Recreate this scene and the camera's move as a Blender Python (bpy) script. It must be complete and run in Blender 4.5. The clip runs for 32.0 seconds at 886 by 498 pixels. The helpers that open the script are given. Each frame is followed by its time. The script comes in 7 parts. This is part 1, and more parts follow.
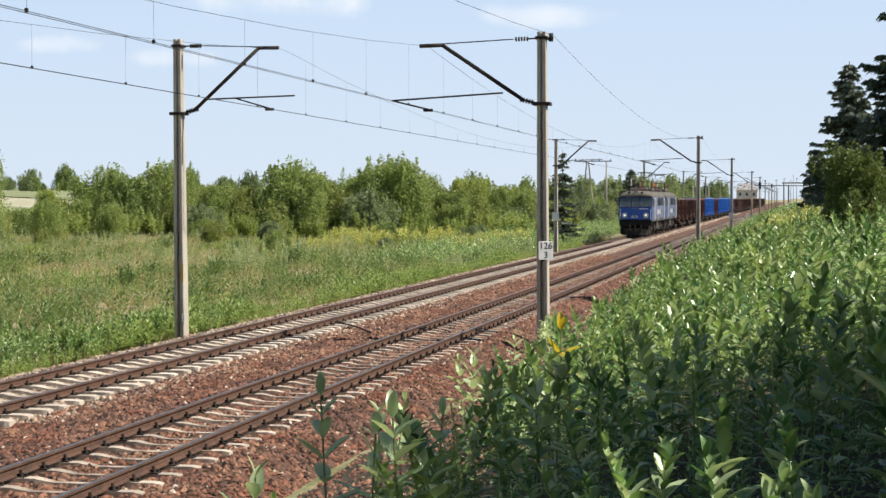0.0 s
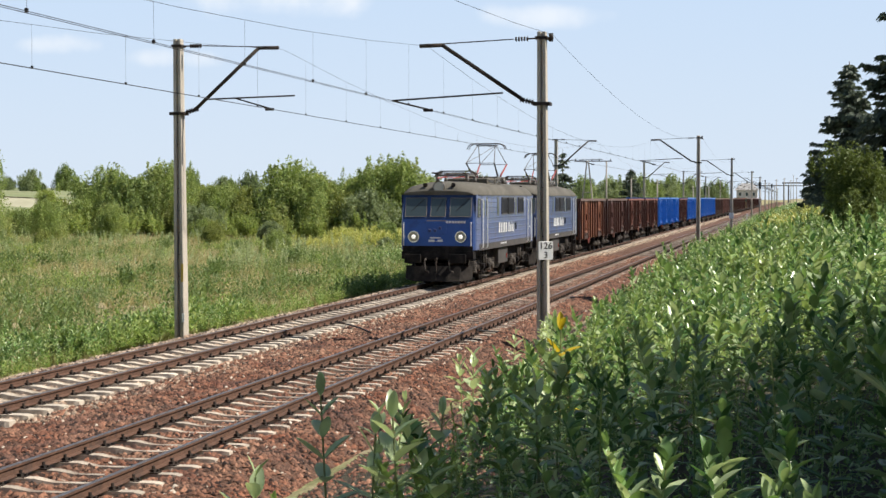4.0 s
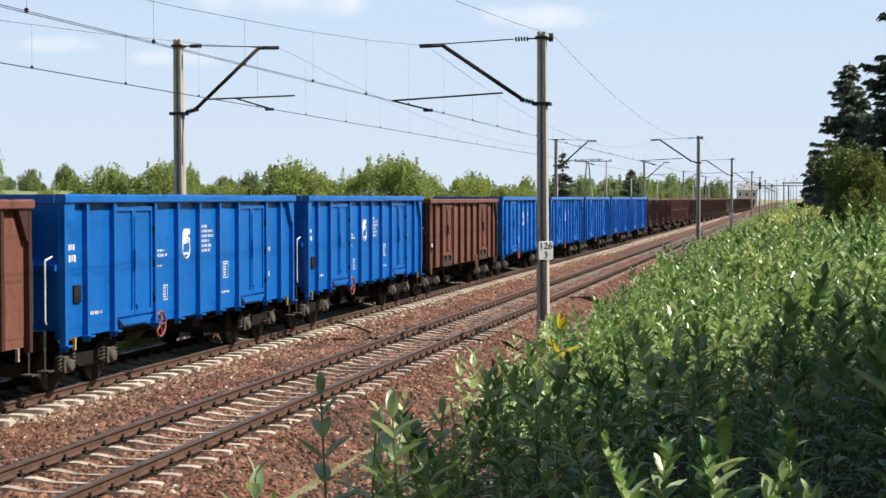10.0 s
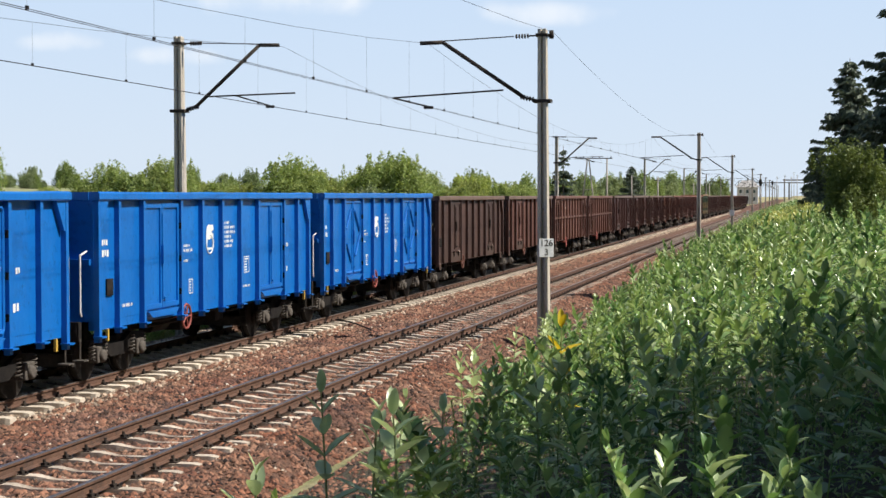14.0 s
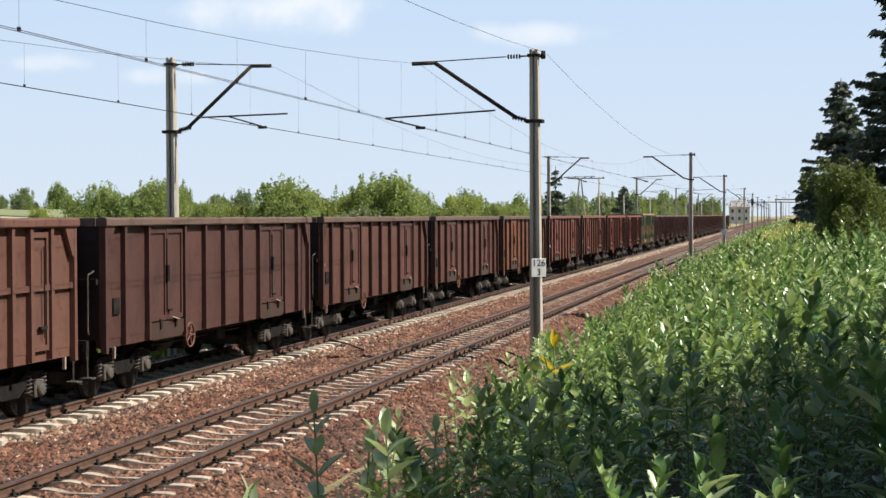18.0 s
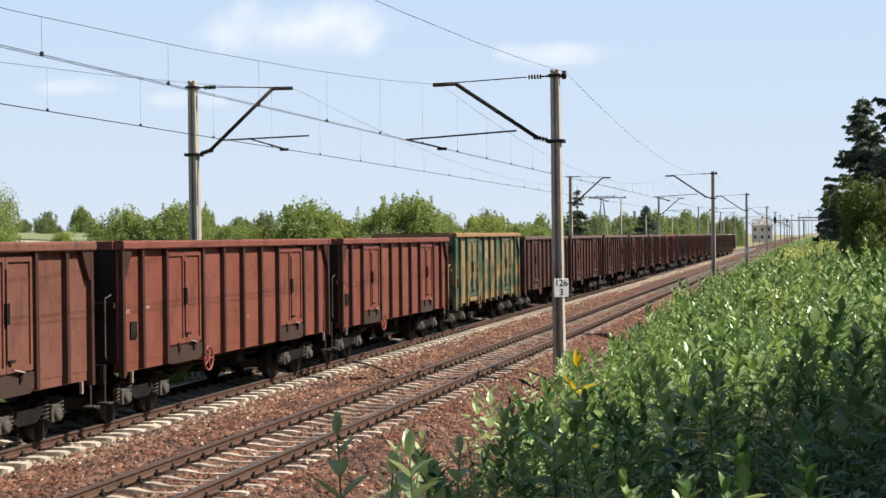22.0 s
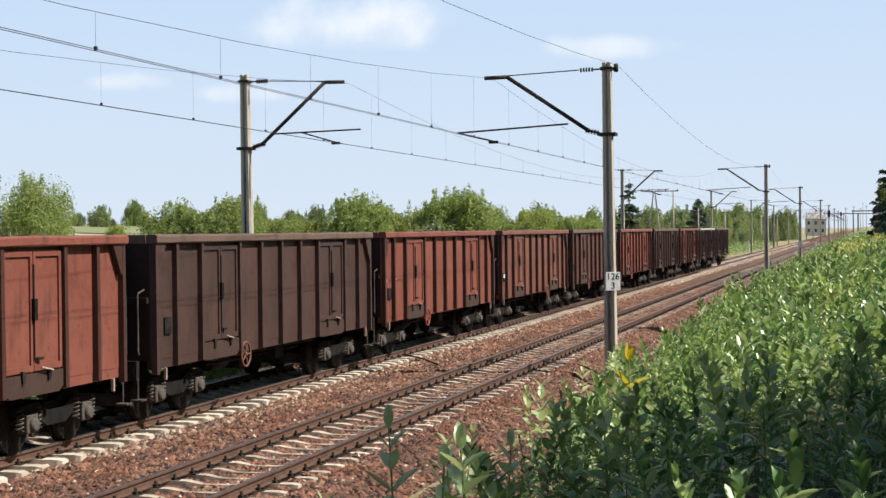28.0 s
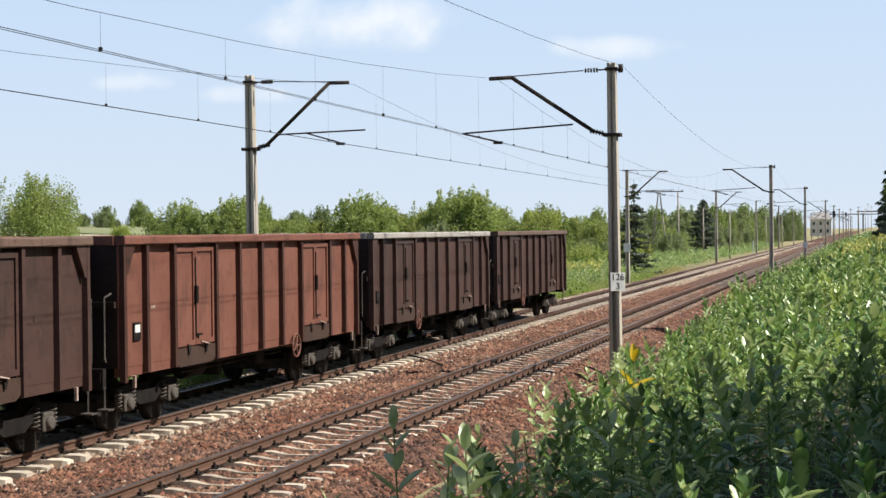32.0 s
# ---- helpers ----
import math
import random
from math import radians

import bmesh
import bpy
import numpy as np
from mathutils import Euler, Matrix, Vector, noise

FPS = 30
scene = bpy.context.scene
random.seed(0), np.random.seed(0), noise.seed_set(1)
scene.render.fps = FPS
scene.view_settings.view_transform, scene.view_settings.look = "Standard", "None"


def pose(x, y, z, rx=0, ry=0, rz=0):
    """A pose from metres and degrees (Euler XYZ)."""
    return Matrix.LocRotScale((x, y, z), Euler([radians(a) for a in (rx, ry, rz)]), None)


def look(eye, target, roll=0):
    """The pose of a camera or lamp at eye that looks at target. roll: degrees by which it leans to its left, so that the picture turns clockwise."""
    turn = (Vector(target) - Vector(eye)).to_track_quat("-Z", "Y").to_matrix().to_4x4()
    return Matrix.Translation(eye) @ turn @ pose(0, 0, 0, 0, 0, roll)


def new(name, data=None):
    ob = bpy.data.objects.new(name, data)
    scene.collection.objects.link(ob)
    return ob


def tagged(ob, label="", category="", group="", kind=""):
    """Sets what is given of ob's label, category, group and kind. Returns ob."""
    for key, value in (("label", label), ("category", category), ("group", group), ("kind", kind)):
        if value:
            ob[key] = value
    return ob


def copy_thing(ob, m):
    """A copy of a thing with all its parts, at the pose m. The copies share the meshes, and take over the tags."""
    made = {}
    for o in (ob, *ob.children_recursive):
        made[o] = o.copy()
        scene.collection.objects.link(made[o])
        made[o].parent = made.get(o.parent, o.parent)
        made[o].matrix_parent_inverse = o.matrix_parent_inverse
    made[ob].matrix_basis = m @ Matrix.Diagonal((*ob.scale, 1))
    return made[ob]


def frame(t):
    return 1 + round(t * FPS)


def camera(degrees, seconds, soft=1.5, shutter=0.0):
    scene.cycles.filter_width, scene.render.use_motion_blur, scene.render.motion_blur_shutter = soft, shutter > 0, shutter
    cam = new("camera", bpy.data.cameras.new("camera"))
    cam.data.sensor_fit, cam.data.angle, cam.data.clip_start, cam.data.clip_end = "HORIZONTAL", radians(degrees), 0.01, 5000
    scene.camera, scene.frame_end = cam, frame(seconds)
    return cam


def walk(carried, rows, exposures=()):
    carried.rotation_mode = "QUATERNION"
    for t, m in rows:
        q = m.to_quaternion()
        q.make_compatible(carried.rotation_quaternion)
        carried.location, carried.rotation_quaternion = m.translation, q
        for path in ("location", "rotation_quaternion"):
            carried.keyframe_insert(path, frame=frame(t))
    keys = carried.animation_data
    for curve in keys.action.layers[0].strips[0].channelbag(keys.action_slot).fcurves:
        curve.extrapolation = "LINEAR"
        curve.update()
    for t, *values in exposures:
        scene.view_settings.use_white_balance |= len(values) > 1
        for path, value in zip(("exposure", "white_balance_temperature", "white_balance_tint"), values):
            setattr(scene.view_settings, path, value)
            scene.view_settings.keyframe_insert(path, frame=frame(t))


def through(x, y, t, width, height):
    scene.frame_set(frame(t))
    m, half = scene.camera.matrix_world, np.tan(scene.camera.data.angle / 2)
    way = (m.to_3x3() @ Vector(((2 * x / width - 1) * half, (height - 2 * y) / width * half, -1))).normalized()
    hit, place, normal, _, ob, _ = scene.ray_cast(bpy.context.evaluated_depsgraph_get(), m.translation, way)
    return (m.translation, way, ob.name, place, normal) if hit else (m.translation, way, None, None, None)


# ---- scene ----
cam = camera(30.25, 32.0)
EYE = 3.33
# seconds, turn to the left, tilt up, lean
PAN = (
    (0.0, 12.03, -1.77, -0.00), (13.0, 12.03, -1.77, -0.00), (13.5, 12.05, -1.81, 0.02), (15.5, 11.93, -1.94, 0.11),
    (16.0, 11.62, -1.23, 0.01), (16.5, 11.52, -0.86, 0.05), (17.0, 11.37, -1.07, 0.24), (17.5, 11.41, -1.08, 0.09),
    (18.0, 11.78, -1.16, 0.16), (18.5, 11.77, -1.22, 0.13), (19.0, 10.99, -1.94, 0.49), (19.5, 11.75, -2.01, 0.37),
    (20.0, 12.66, 0.31, 0.58), (20.5, 12.12, -0.22, 0.62), (21.0, 11.90, -0.34, 0.60), (21.5, 12.26, -2.37, 0.29),
    (22.0, 12.55, -0.43, 0.58), (22.5, 14.66, -0.49, 0.57), (23.0, 14.23, -0.51, 0.46), (23.5, 14.30, -0.52, 0.48),
    (24.0, 14.89, -0.56, 0.58), (24.5, 14.81, -0.57, 0.51), (25.0, 14.79, -0.59, 0.55), (25.5, 14.83, -0.56, 0.55),
    (26.0, 14.57, -0.52, 0.51), (26.5, 14.49, -0.39, 0.55), (28.5, 14.32, -0.69, 0.57), (29.0, 14.32, -0.69, 0.55),
    (29.5, 14.31, -0.69, 0.52), (30.0, 14.28, -0.68, 0.57), (30.5, 14.25, -0.69, 0.55), (31.0, 14.22, -0.63, 0.52),
    (31.5, 14.32, -0.60, 0.56), (32.0, 14.51, -0.62, 0.59),
)
walk(cam, [(t, pose(0, 0, EYE, 90 + tilt, lean, turn)) for t, turn, tilt, lean in PAN])

# ---- light: a clear summer sky, sun from the right and a little ahead ----
SUN_TURN, SUN_UP = 88.0, 48.8
world = bpy.data.worlds.new("sky")
scene.world = world
world.use_nodes = True
wn, wl = world.node_tree.nodes, world.node_tree.links
wn.clear()
sky = wn.new("ShaderNodeTexSky")
sky.sky_type, sky.sun_disc = "NISHITA", False
sky.sun_elevation, sky.sun_rotation = radians(SUN_UP), radians(SUN_TURN)
sky.air_density, sky.dust_density, sky.ozone_density = 1.0, 0.5, 1.0
back = wn.new("ShaderNodeBackground")
back.inputs["Strength"].default_value = 0.060
wout = wn.new("ShaderNodeOutputWorld")


def cloud_layer(colour_socket):
    """A few soft fair-weather clouds low in the sky, by direction."""
    geo = wn.new("ShaderNodeTexCoord")
    warp = wn.new("ShaderNodeTexNoise")
    warp.inputs["Scale"].default_value, warp.inputs["Detail"].default_value = 26.0, 6.0
    wl.new(geo.outputs["Generated"], warp.inputs["Vector"])
    total = None
    # turn to the left of the tracks, height, half width, half height, density (degrees)
    for turn, up, wide, high, dense in ((17.7, 7.2, 3.6, 1.25, 0.85), (8.4, 6.3, 2.5, 0.55, 0.5), (25.0, 5.2, 1.5, 0.45, 0.6),
                                        (21.4, 4.8, 1.9, 0.42, 0.55)):
        a, e = radians(turn), radians(up)
        d = Vector((-math.sin(a) * math.cos(e), math.cos(a) * math.cos(e), math.sin(e)))
        side = Vector((math.cos(a), math.sin(a), 0))
        lift = side.cross(d).normalized()
        parts = []
        for axis, size in ((side, wide), (lift, high)):
            dot = wn.new("ShaderNodeVectorMath")
            dot.operation = "DOT_PRODUCT"
            wl.new(geo.outputs["Generated"], dot.inputs[0])
            dot.inputs[1].default_value = axis
            sub = wn.new("ShaderNodeMath")
            sub.operation = "SUBTRACT"
            wl.new(dot.outputs["Value"], sub.inputs[0])
            sub.inputs[1].default_value = axis.dot(d)
            div = wn.new("ShaderNodeMath")
            div.operation = "DIVIDE"
            wl.new(sub.outputs[0], div.inputs[0])
            div.inputs[1].default_value = math.sin(radians(size))
            sq = wn.new("ShaderNodeMath")
            sq.operation = "MULTIPLY"
            wl.new(div.outputs[0], sq.inputs[0])
            wl.new(div.outputs[0], sq.inputs[1])
            parts.append(sq)
        add = wn.new("ShaderNodeMath")
        wl.new(parts[0].outputs[0], add.inputs[0])
        wl.new(parts[1].outputs[0], add.inputs[1])
        mix = wn.new("ShaderNodeMath")
        mix.operation = "MULTIPLY_ADD"
        wl.new(warp.outputs["Fac"], mix.inputs[0])
        mix.inputs[1].default_value = 2.6
        wl.new(add.outputs[0], mix.inputs[2])
        fall = wn.new("ShaderNodeMapRange")
        fall.interpolation_type = "SMOOTHSTEP"
        wl.new(mix.outputs[0], fall.inputs["Value"])
        fall.inputs["From Min"].default_value, fall.inputs["From Max"].default_value = 2.3, 0.9
        fall.inputs["To Min"].default_value, fall.inputs["To Max"].default_value = 0.0, dense
        if total is None:
            total = fall.outputs[0]
        else:
            m = wn.new("ShaderNodeMath")
            m.operation = "MAXIMUM"
            wl.new(total, m.inputs[0])
            wl.new(fall.outputs[0], m.inputs[1])
            total = m.outputs[0]
    blend = wn.new("ShaderNodeMix")
    blend.data_type = "RGBA"
    wl.new(total, blend.inputs["Factor"])
    wl.new(colour_socket, blend.inputs["A"])
    blend.inputs["B"].default_value = (13.6, 13.5, 13.4, 1)
    return blend.outputs["Result"]




def summer_haze(colour_socket):
    """Pale haze that thickens towards the horizon."""
    geo = wn.new("ShaderNodeTexCoord")
    sep = wn.new("ShaderNodeSeparateXYZ")
    wl.new(geo.outputs["Generated"], sep.inputs[0])
    near = wn.new("ShaderNodeMapRange")
    near.interpolation_type = "SMOOTHSTEP"
    wl.new(sep.outputs["Z"], near.inputs["Value"])
    near.inputs["From Min"].default_value, near.inputs["From Max"].default_value = 0.17, 0.28
    near.inputs["To Min"].default_value, near.inputs["To Max"].default_value = 0.95, 0.0
    tone = wn.new("ShaderNodeMapRange")
    wl.new(sep.outputs["Z"], tone.inputs["Value"])
    tone.inputs["From Min"].default_value, tone.inputs["From Max"].default_value = 0.0, 0.16
    shade = wn.new("ShaderNodeMix")
    shade.data_type = "RGBA"
    wl.new(tone.outputs[0], shade.inputs["Factor"])
    shade.inputs["A"].default_value, shade.inputs["B"].default_value = (8.9, 10.2, 11.8, 1), (7.3, 9.35, 12.2, 1)
    blend = wn.new("ShaderNodeMix")
    blend.data_type = "RGBA"
    wl.new(near.outputs[0], blend.inputs["Factor"])
    wl.new(colour_socket, blend.inputs["A"])
    wl.new(shade.outputs["Result"], blend.inputs["B"])
    return blend.outputs["Result"]


wl.new(cloud_layer(summer_haze(sky.outputs["Color"])), back.inputs["Color"])
wl.new(back.outputs[0], wout.inputs["Surface"])
sun = new("sun", bpy.data.lights.new("sun", "SUN"))
sun.data.energy, sun.data.angle, sun.data.color = 5.0, radians(0.6), (1.0, 0.94, 0.85)
sa, se = radians(SUN_TURN), radians(SUN_UP)
sun.matrix_world = look((300 * math.sin(sa) * math.cos(se), 300 * math.cos(sa) * math.cos(se), 300 * math.sin(se)), (0, 0, 0))
scene.view_settings.exposure = 0.42


# ---- materials ----
def nodes_of(name):
    m = bpy.data.materials.new(name)
    m.use_nodes = True
    return m, m.node_tree.nodes, m.node_tree.links, m.node_tree.nodes["Principled BSDF"]


def ramp_mix(n, l, fac, a, b, lo=0.35, hi=0.65):
    """Mixes colours or sockets a and b by fac between lo and hi."""
    r = n.new("ShaderNodeMapRange")
    r.inputs["From Min"].default_value, r.inputs["From Max"].default_value = lo, hi
    l.new(fac, r.inputs["Value"])
    x = n.new("ShaderNodeMix")
    x.data_type = "RGBA"
    l.new(r.outputs[0], x.inputs["Factor"])
    for key, v in (("A", a), ("B", b)):
        if isinstance(v, tuple):
            x.inputs[key].default_value = (*v, 1)
        else:
            l.new(v, x.inputs[key])
    return x.outputs["Result"]


def noise_of(n, l, scale, detail=5.0, stretch=(1, 1, 1), rough=0.6):
    tc = n.new("ShaderNodeTexCoord")
    mp = n.new("ShaderNodeMapping")
    mp.inputs["Scale"].default_value = stretch
    t = n.new("ShaderNodeTexNoise")
    t.inputs["Scale"].default_value, t.inputs["Detail"].default_value, t.inputs["Roughness"].default_value = scale, detail, rough
    l.new(tc.outputs["Object"], mp.inputs["Vector"])
    l.new(mp.outputs[0], t.inputs["Vector"])
    return t.outputs["Fac"]


def surface(name, a, b, scale=3.0, rough=0.7, metal=0.0, bump=0.25, fine=45.0, c=None, stretch=(1, 1, 1), vary=0.0, depth=0.01, island=False, patch=(0.5, 0.68)):
    """Two base colours mixed by broad noise, a third in patches, fine grain in colour and relief."""
    m, n, l, p = nodes_of(name)
    col = ramp_mix(n, l, noise_of(n, l, scale, 6, stretch), a, b)
    if c:
        col = ramp_mix(n, l, noise_of(n, l, scale * 0.43, 8, stretch, 0.7), col, c, *patch)
    grain = noise_of(n, l, fine, 4)
    dark = tuple(0.55 * v for v in a)
    g = n.new("ShaderNodeMapRange")
    g.inputs["From Min"].default_value, g.inputs["From Max"].default_value = 0.3, 0.7
    g.inputs["To Min"].default_value, g.inputs["To Max"].default_value = 0.72, 1.2
    l.new(grain, g.inputs["Value"])
    x = n.new("ShaderNodeMix")
    x.data_type, x.blend_type = "RGBA", "MULTIPLY"
    x.inputs["Factor"].default_value = 1.0
    l.new(col, x.inputs["A"])
    l.new(g.outputs[0], x.inputs["B"])
    col = x.outputs["Result"]
    if vary:
        if island:
            src = n.new("ShaderNodeNewGeometry").outputs["Random Per Island"]
        else:
            src = n.new("ShaderNodeObjectInfo").outputs["Random"]
        hv = n.new("ShaderNodeHueSaturation")
        r = n.new("ShaderNodeMapRange")
        r.inputs["To Min"].default_value, r.inputs["To Max"].default_value = 1 - vary, 1 + vary
        l.new(src, r.inputs["Value"])
        l.new(r.outputs[0], hv.inputs["Value"])
        l.new(col, hv.inputs["Color"])
        col = hv.outputs["Color"]
    l.new(col, p.inputs["Base Color"])
    p.inputs["Roughness"].default_value, p.inputs["Metallic"].default_value = rough, metal
    if bump:
        bn = n.new("ShaderNodeBump")
        bn.inputs["Strength"].default_value, bn.inputs["Distance"].default_value = bump, depth
        l.new(grain, bn.inputs["Height"])
        l.new(bn.outputs[0], p.inputs["Normal"])
    return m


def leaf_material(name, a, b, c=None, through=0.35, vary=0.25, rough=0.45, pale=None):
    """Leaves: colour by island, gloss on top, light passing through."""
    m, n, l, p = nodes_of(name)
    geo = n.new("ShaderNodeNewGeometry")
    col = ramp_mix(n, l, geo.outputs["Random Per Island"], a, b, 0.0, 1.0)
    if pale:
        odd = n.new("ShaderNodeMath")
        odd.operation = "FRACT"
        times = n.new("ShaderNodeMath")
        times.operation = "MULTIPLY"
        times.inputs[1].default_value = 17.0
        l.new(geo.outputs["Random Per Island"], times.inputs[0])
        l.new(times.outputs[0], odd.inputs[0])
        col = ramp_mix(n, l, odd.outputs[0], col, pale, 0.62, 0.95)
    if c:
        col = ramp_mix(n, l, noise_of(n, l, 0.35, 3), col, c, 0.5, 0.7)
    hv = n.new("ShaderNodeHueSaturation")
    r = n.new("ShaderNodeMapRange")
    r.inputs["To Min"].default_value, r.inputs["To Max"].default_value = 1 - vary, 1 + vary
    l.new(noise_of(n, l, 3.0, 3), r.inputs["Value"])
    l.new(r.outputs[0], hv.inputs["Value"])
    l.new(col, hv.inputs["Color"])
    l.new(hv.outputs[0], p.inputs["Base Color"])
    p.inputs["Roughness"].default_value = rough
    tr = n.new("ShaderNodeBsdfTranslucent")
    warm = n.new("ShaderNodeMix")
    warm.data_type, warm.blend_type = "RGBA", "MULTIPLY"
    warm.inputs["Factor"].default_value = 1.0
    l.new(hv.outputs[0], warm.inputs["A"])
    warm.inputs["B"].default_value = (1.08, 1.06, 0.75, 1)
    l.new(warm.outputs["Result"], tr.inputs["Color"])
    mx = n.new("ShaderNodeMixShader")
    mx.inputs[0].default_value = through
    l.new(p.outputs[0], mx.inputs[1])
    l.new(tr.outputs[0], mx.inputs[2])
    l.new(mx.outputs[0], n["Material Output"].inputs["Surface"])
    return m


def plain(name, c, rough=0.5, metal=0.0):
    m, n, l, p = nodes_of(name)
    p.inputs["Base Color"].default_value = (*c, 1)
    p.inputs["Roughness"].default_value, p.inputs["Metallic"].default_value = rough, metal
    return m


def paint(name, a, b, rust, streak=0.55, rough=0.55):
    """Weathered wagon paint: two tones, runs of rust and soot down the sheet, dust, gentle dents."""
    m, n, l, p = nodes_of(name)
    col = ramp_mix(n, l, noise_of(n, l, 0.9, 6), a, b, 0.35, 0.65)
    runs = noise_of(n, l, 1.6, 6, (1.0, 1.8, 0.5), 0.62)
    col = ramp_mix(n, l, runs, col, rust, streak, streak + 0.2)
    broad = noise_of(n, l, 0.7, 5, (1.0, 0.8, 1.3), 0.65)
    col = ramp_mix(n, l, broad, col, tuple(0.5 * v for v in rust), 0.56, 0.80)
    spots = noise_of(n, l, 9.0, 6, (1, 1, 0.8), 0.75)
    col = ramp_mix(n, l, spots, col, tuple(0.4 * v for v in a), 0.56, 0.74)
    thin = noise_of(n, l, 4.0, 5, (1.0, 1.7, 0.25), 0.7)
    col = ramp_mix(n, l, thin, col, tuple(0.7 * v for v in rust), 0.64, 0.90)
    scuff = noise_of(n, l, 3.1, 8, (1.3, 1.0, 1.9), 0.8)
    col = ramp_mix(n, l, scuff, col, (min(1.0, 1.75 * b[0] + 0.02), min(1.0, 1.5 * b[1] + 0.012), min(1.0, 1.25 * b[2] + 0.008)), 0.60, 0.78)
    l.new(col, p.inputs["Base Color"])
    p.inputs["Roughness"].default_value = rough
    p.inputs["Specular IOR Level"].default_value = 0.22 if rough > 0.5 else 0.45
    dents = noise_of(n, l, 1.6, 3)
    bn = n.new("ShaderNodeBump")
    bn.inputs["Strength"].default_value, bn.inputs["Distance"].default_value = 0.35, 0.04
    l.new(dents, bn.inputs["Height"])
    l.new(bn.outputs[0], p.inputs["Normal"])
    return m


M_BALLAST = surface("ballast_bed", (0.11, 0.047, 0.028), (0.18, 0.10, 0.065), 22.0, 0.95, 0, 1.0, 34.0, (0.12, 0.068, 0.05), depth=0.05)
M_STONE = surface("crushed_stone", (0.13, 0.046, 0.024), (0.215, 0.118, 0.075), 1.2, 0.9, 0, 0.3, 60.0, (0.085, 0.046, 0.035), vary=0.95, island=True)
M_STONE_PALE = surface("dusty_pale_stone", (0.25, 0.17, 0.115), (0.43, 0.345, 0.26), 1.2, 0.9, 0, 0.3, 60.0, (0.16, 0.09, 0.06), vary=0.9, island=True)
M_CONCRETE2 = surface("stained_sleeper_concrete", (0.42, 0.345, 0.27), (0.55, 0.47, 0.38), 5.0, 0.9, 0, 0.4, 60.0, (0.21, 0.15, 0.11), vary=0.25)
M_CONCRETE = surface("sleeper_concrete", (0.54, 0.46, 0.365), (0.65, 0.57, 0.465), 5.0, 0.9, 0, 0.4, 60.0, (0.33, 0.25, 0.18), vary=0.2)
M_MAST = surface("mast_concrete", (0.44, 0.39, 0.32), (0.57, 0.52, 0.44), 2.0, 0.9, 0, 0.3, 50.0, (0.26, 0.22, 0.18), stretch=(1, 1, 0.3))
M_RAIL = surface("rusty_rail_steel", (0.095, 0.048, 0.03), (0.14, 0.074, 0.048), 6.0, 0.85, 0.1, 0.3, 80.0, (0.055, 0.035, 0.027))
M_RAIL_TOP = surface("worn_rail_head", (0.20, 0.175, 0.16), (0.32, 0.29, 0.27), 8.0, 0.45, 0.85, 0.1, 90.0)
M_IRON = surface("dark_iron", (0.035, 0.03, 0.028), (0.07, 0.055, 0.045), 5.0, 0.75, 0.3, 0.3, 70.0)
M_STEEL = surface("galvanised_steel", (0.16, 0.15, 0.14), (0.26, 0.24, 0.22), 6.0, 0.55, 0.6, 0.2, 80.0)
M_WIRE = plain("copper_wire", (0.045, 0.042, 0.04), 0.6, 0.5)
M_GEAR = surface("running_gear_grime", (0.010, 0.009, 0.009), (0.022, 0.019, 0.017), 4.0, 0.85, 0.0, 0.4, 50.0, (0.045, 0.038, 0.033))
M_DUST = surface("dusty_gear", (0.06, 0.053, 0.048), (0.13, 0.115, 0.10), 5.0, 0.9, 0.0, 0.4, 50.0)
M_WHITE = surface("white_paint", (0.72, 0.73, 0.72), (0.82, 0.82, 0.80), 8.0, 0.5, 0, 0.05, 60.0)
M_BLACK = plain("black_paint", (0.012, 0.012, 0.013), 0.5)
M_YELLOW = plain("yellow_paint", (0.55, 0.36, 0.06), 0.6)
M_REDW = plain("red_handwheel_paint", (0.27, 0.065, 0.05), 0.7)
M_GRASS = leaf_material("grass_blades", (0.26, 0.30, 0.11), (0.40, 0.42, 0.19), (0.46, 0.42, 0.23), 0.42)
M_WEED = leaf_material("weed_leaves", (0.066, 0.155, 0.052), (0.29, 0.435, 0.15), (0.42, 0.51, 0.175), 0.32, 0.6, 0.27, (0.64, 0.74, 0.42))
M_STALK = surface("weed_stalks", (0.16, 0.22, 0.07), (0.24, 0.26, 0.11), 4.0, 0.7, 0, 0, 40.0)
M_BUSH = leaf_material("shrub_leaves", (0.20, 0.285, 0.085), (0.40, 0.465, 0.16), (0.36, 0.385, 0.145), 0.48, 0.3, 0.6)
M_SUNBUSH = leaf_material("sunlit_bush_leaves", (0.10, 0.14, 0.035), (0.20, 0.25, 0.065), None, 0.4, 0.5, 0.6)
M_DARKBUSH = leaf_material("dark_bush_leaves", (0.13, 0.17, 0.04), (0.40, 0.43, 0.12), None, 0.4, 0.3, 0.6)
M_BUSH2 = leaf_material("grey_green_leaves", (0.20, 0.26, 0.125), (0.34, 0.39, 0.21), None, 0.45, 0.3, 0.6)
M_WOOD = leaf_material("dark_wood_leaves", (0.115, 0.165, 0.075), (0.25, 0.30, 0.145), None, 0.42, 0.35, 0.6)
M_MIDBUSH = leaf_material("mid_green_leaves", (0.16, 0.235, 0.075), (0.33, 0.395, 0.135), None, 0.45, 0.3, 0.6)
M_NEEDLE = leaf_material("spruce_needles", (0.05, 0.075, 0.05), (0.15, 0.18, 0.12), None, 0.2, 0.3, 0.6)
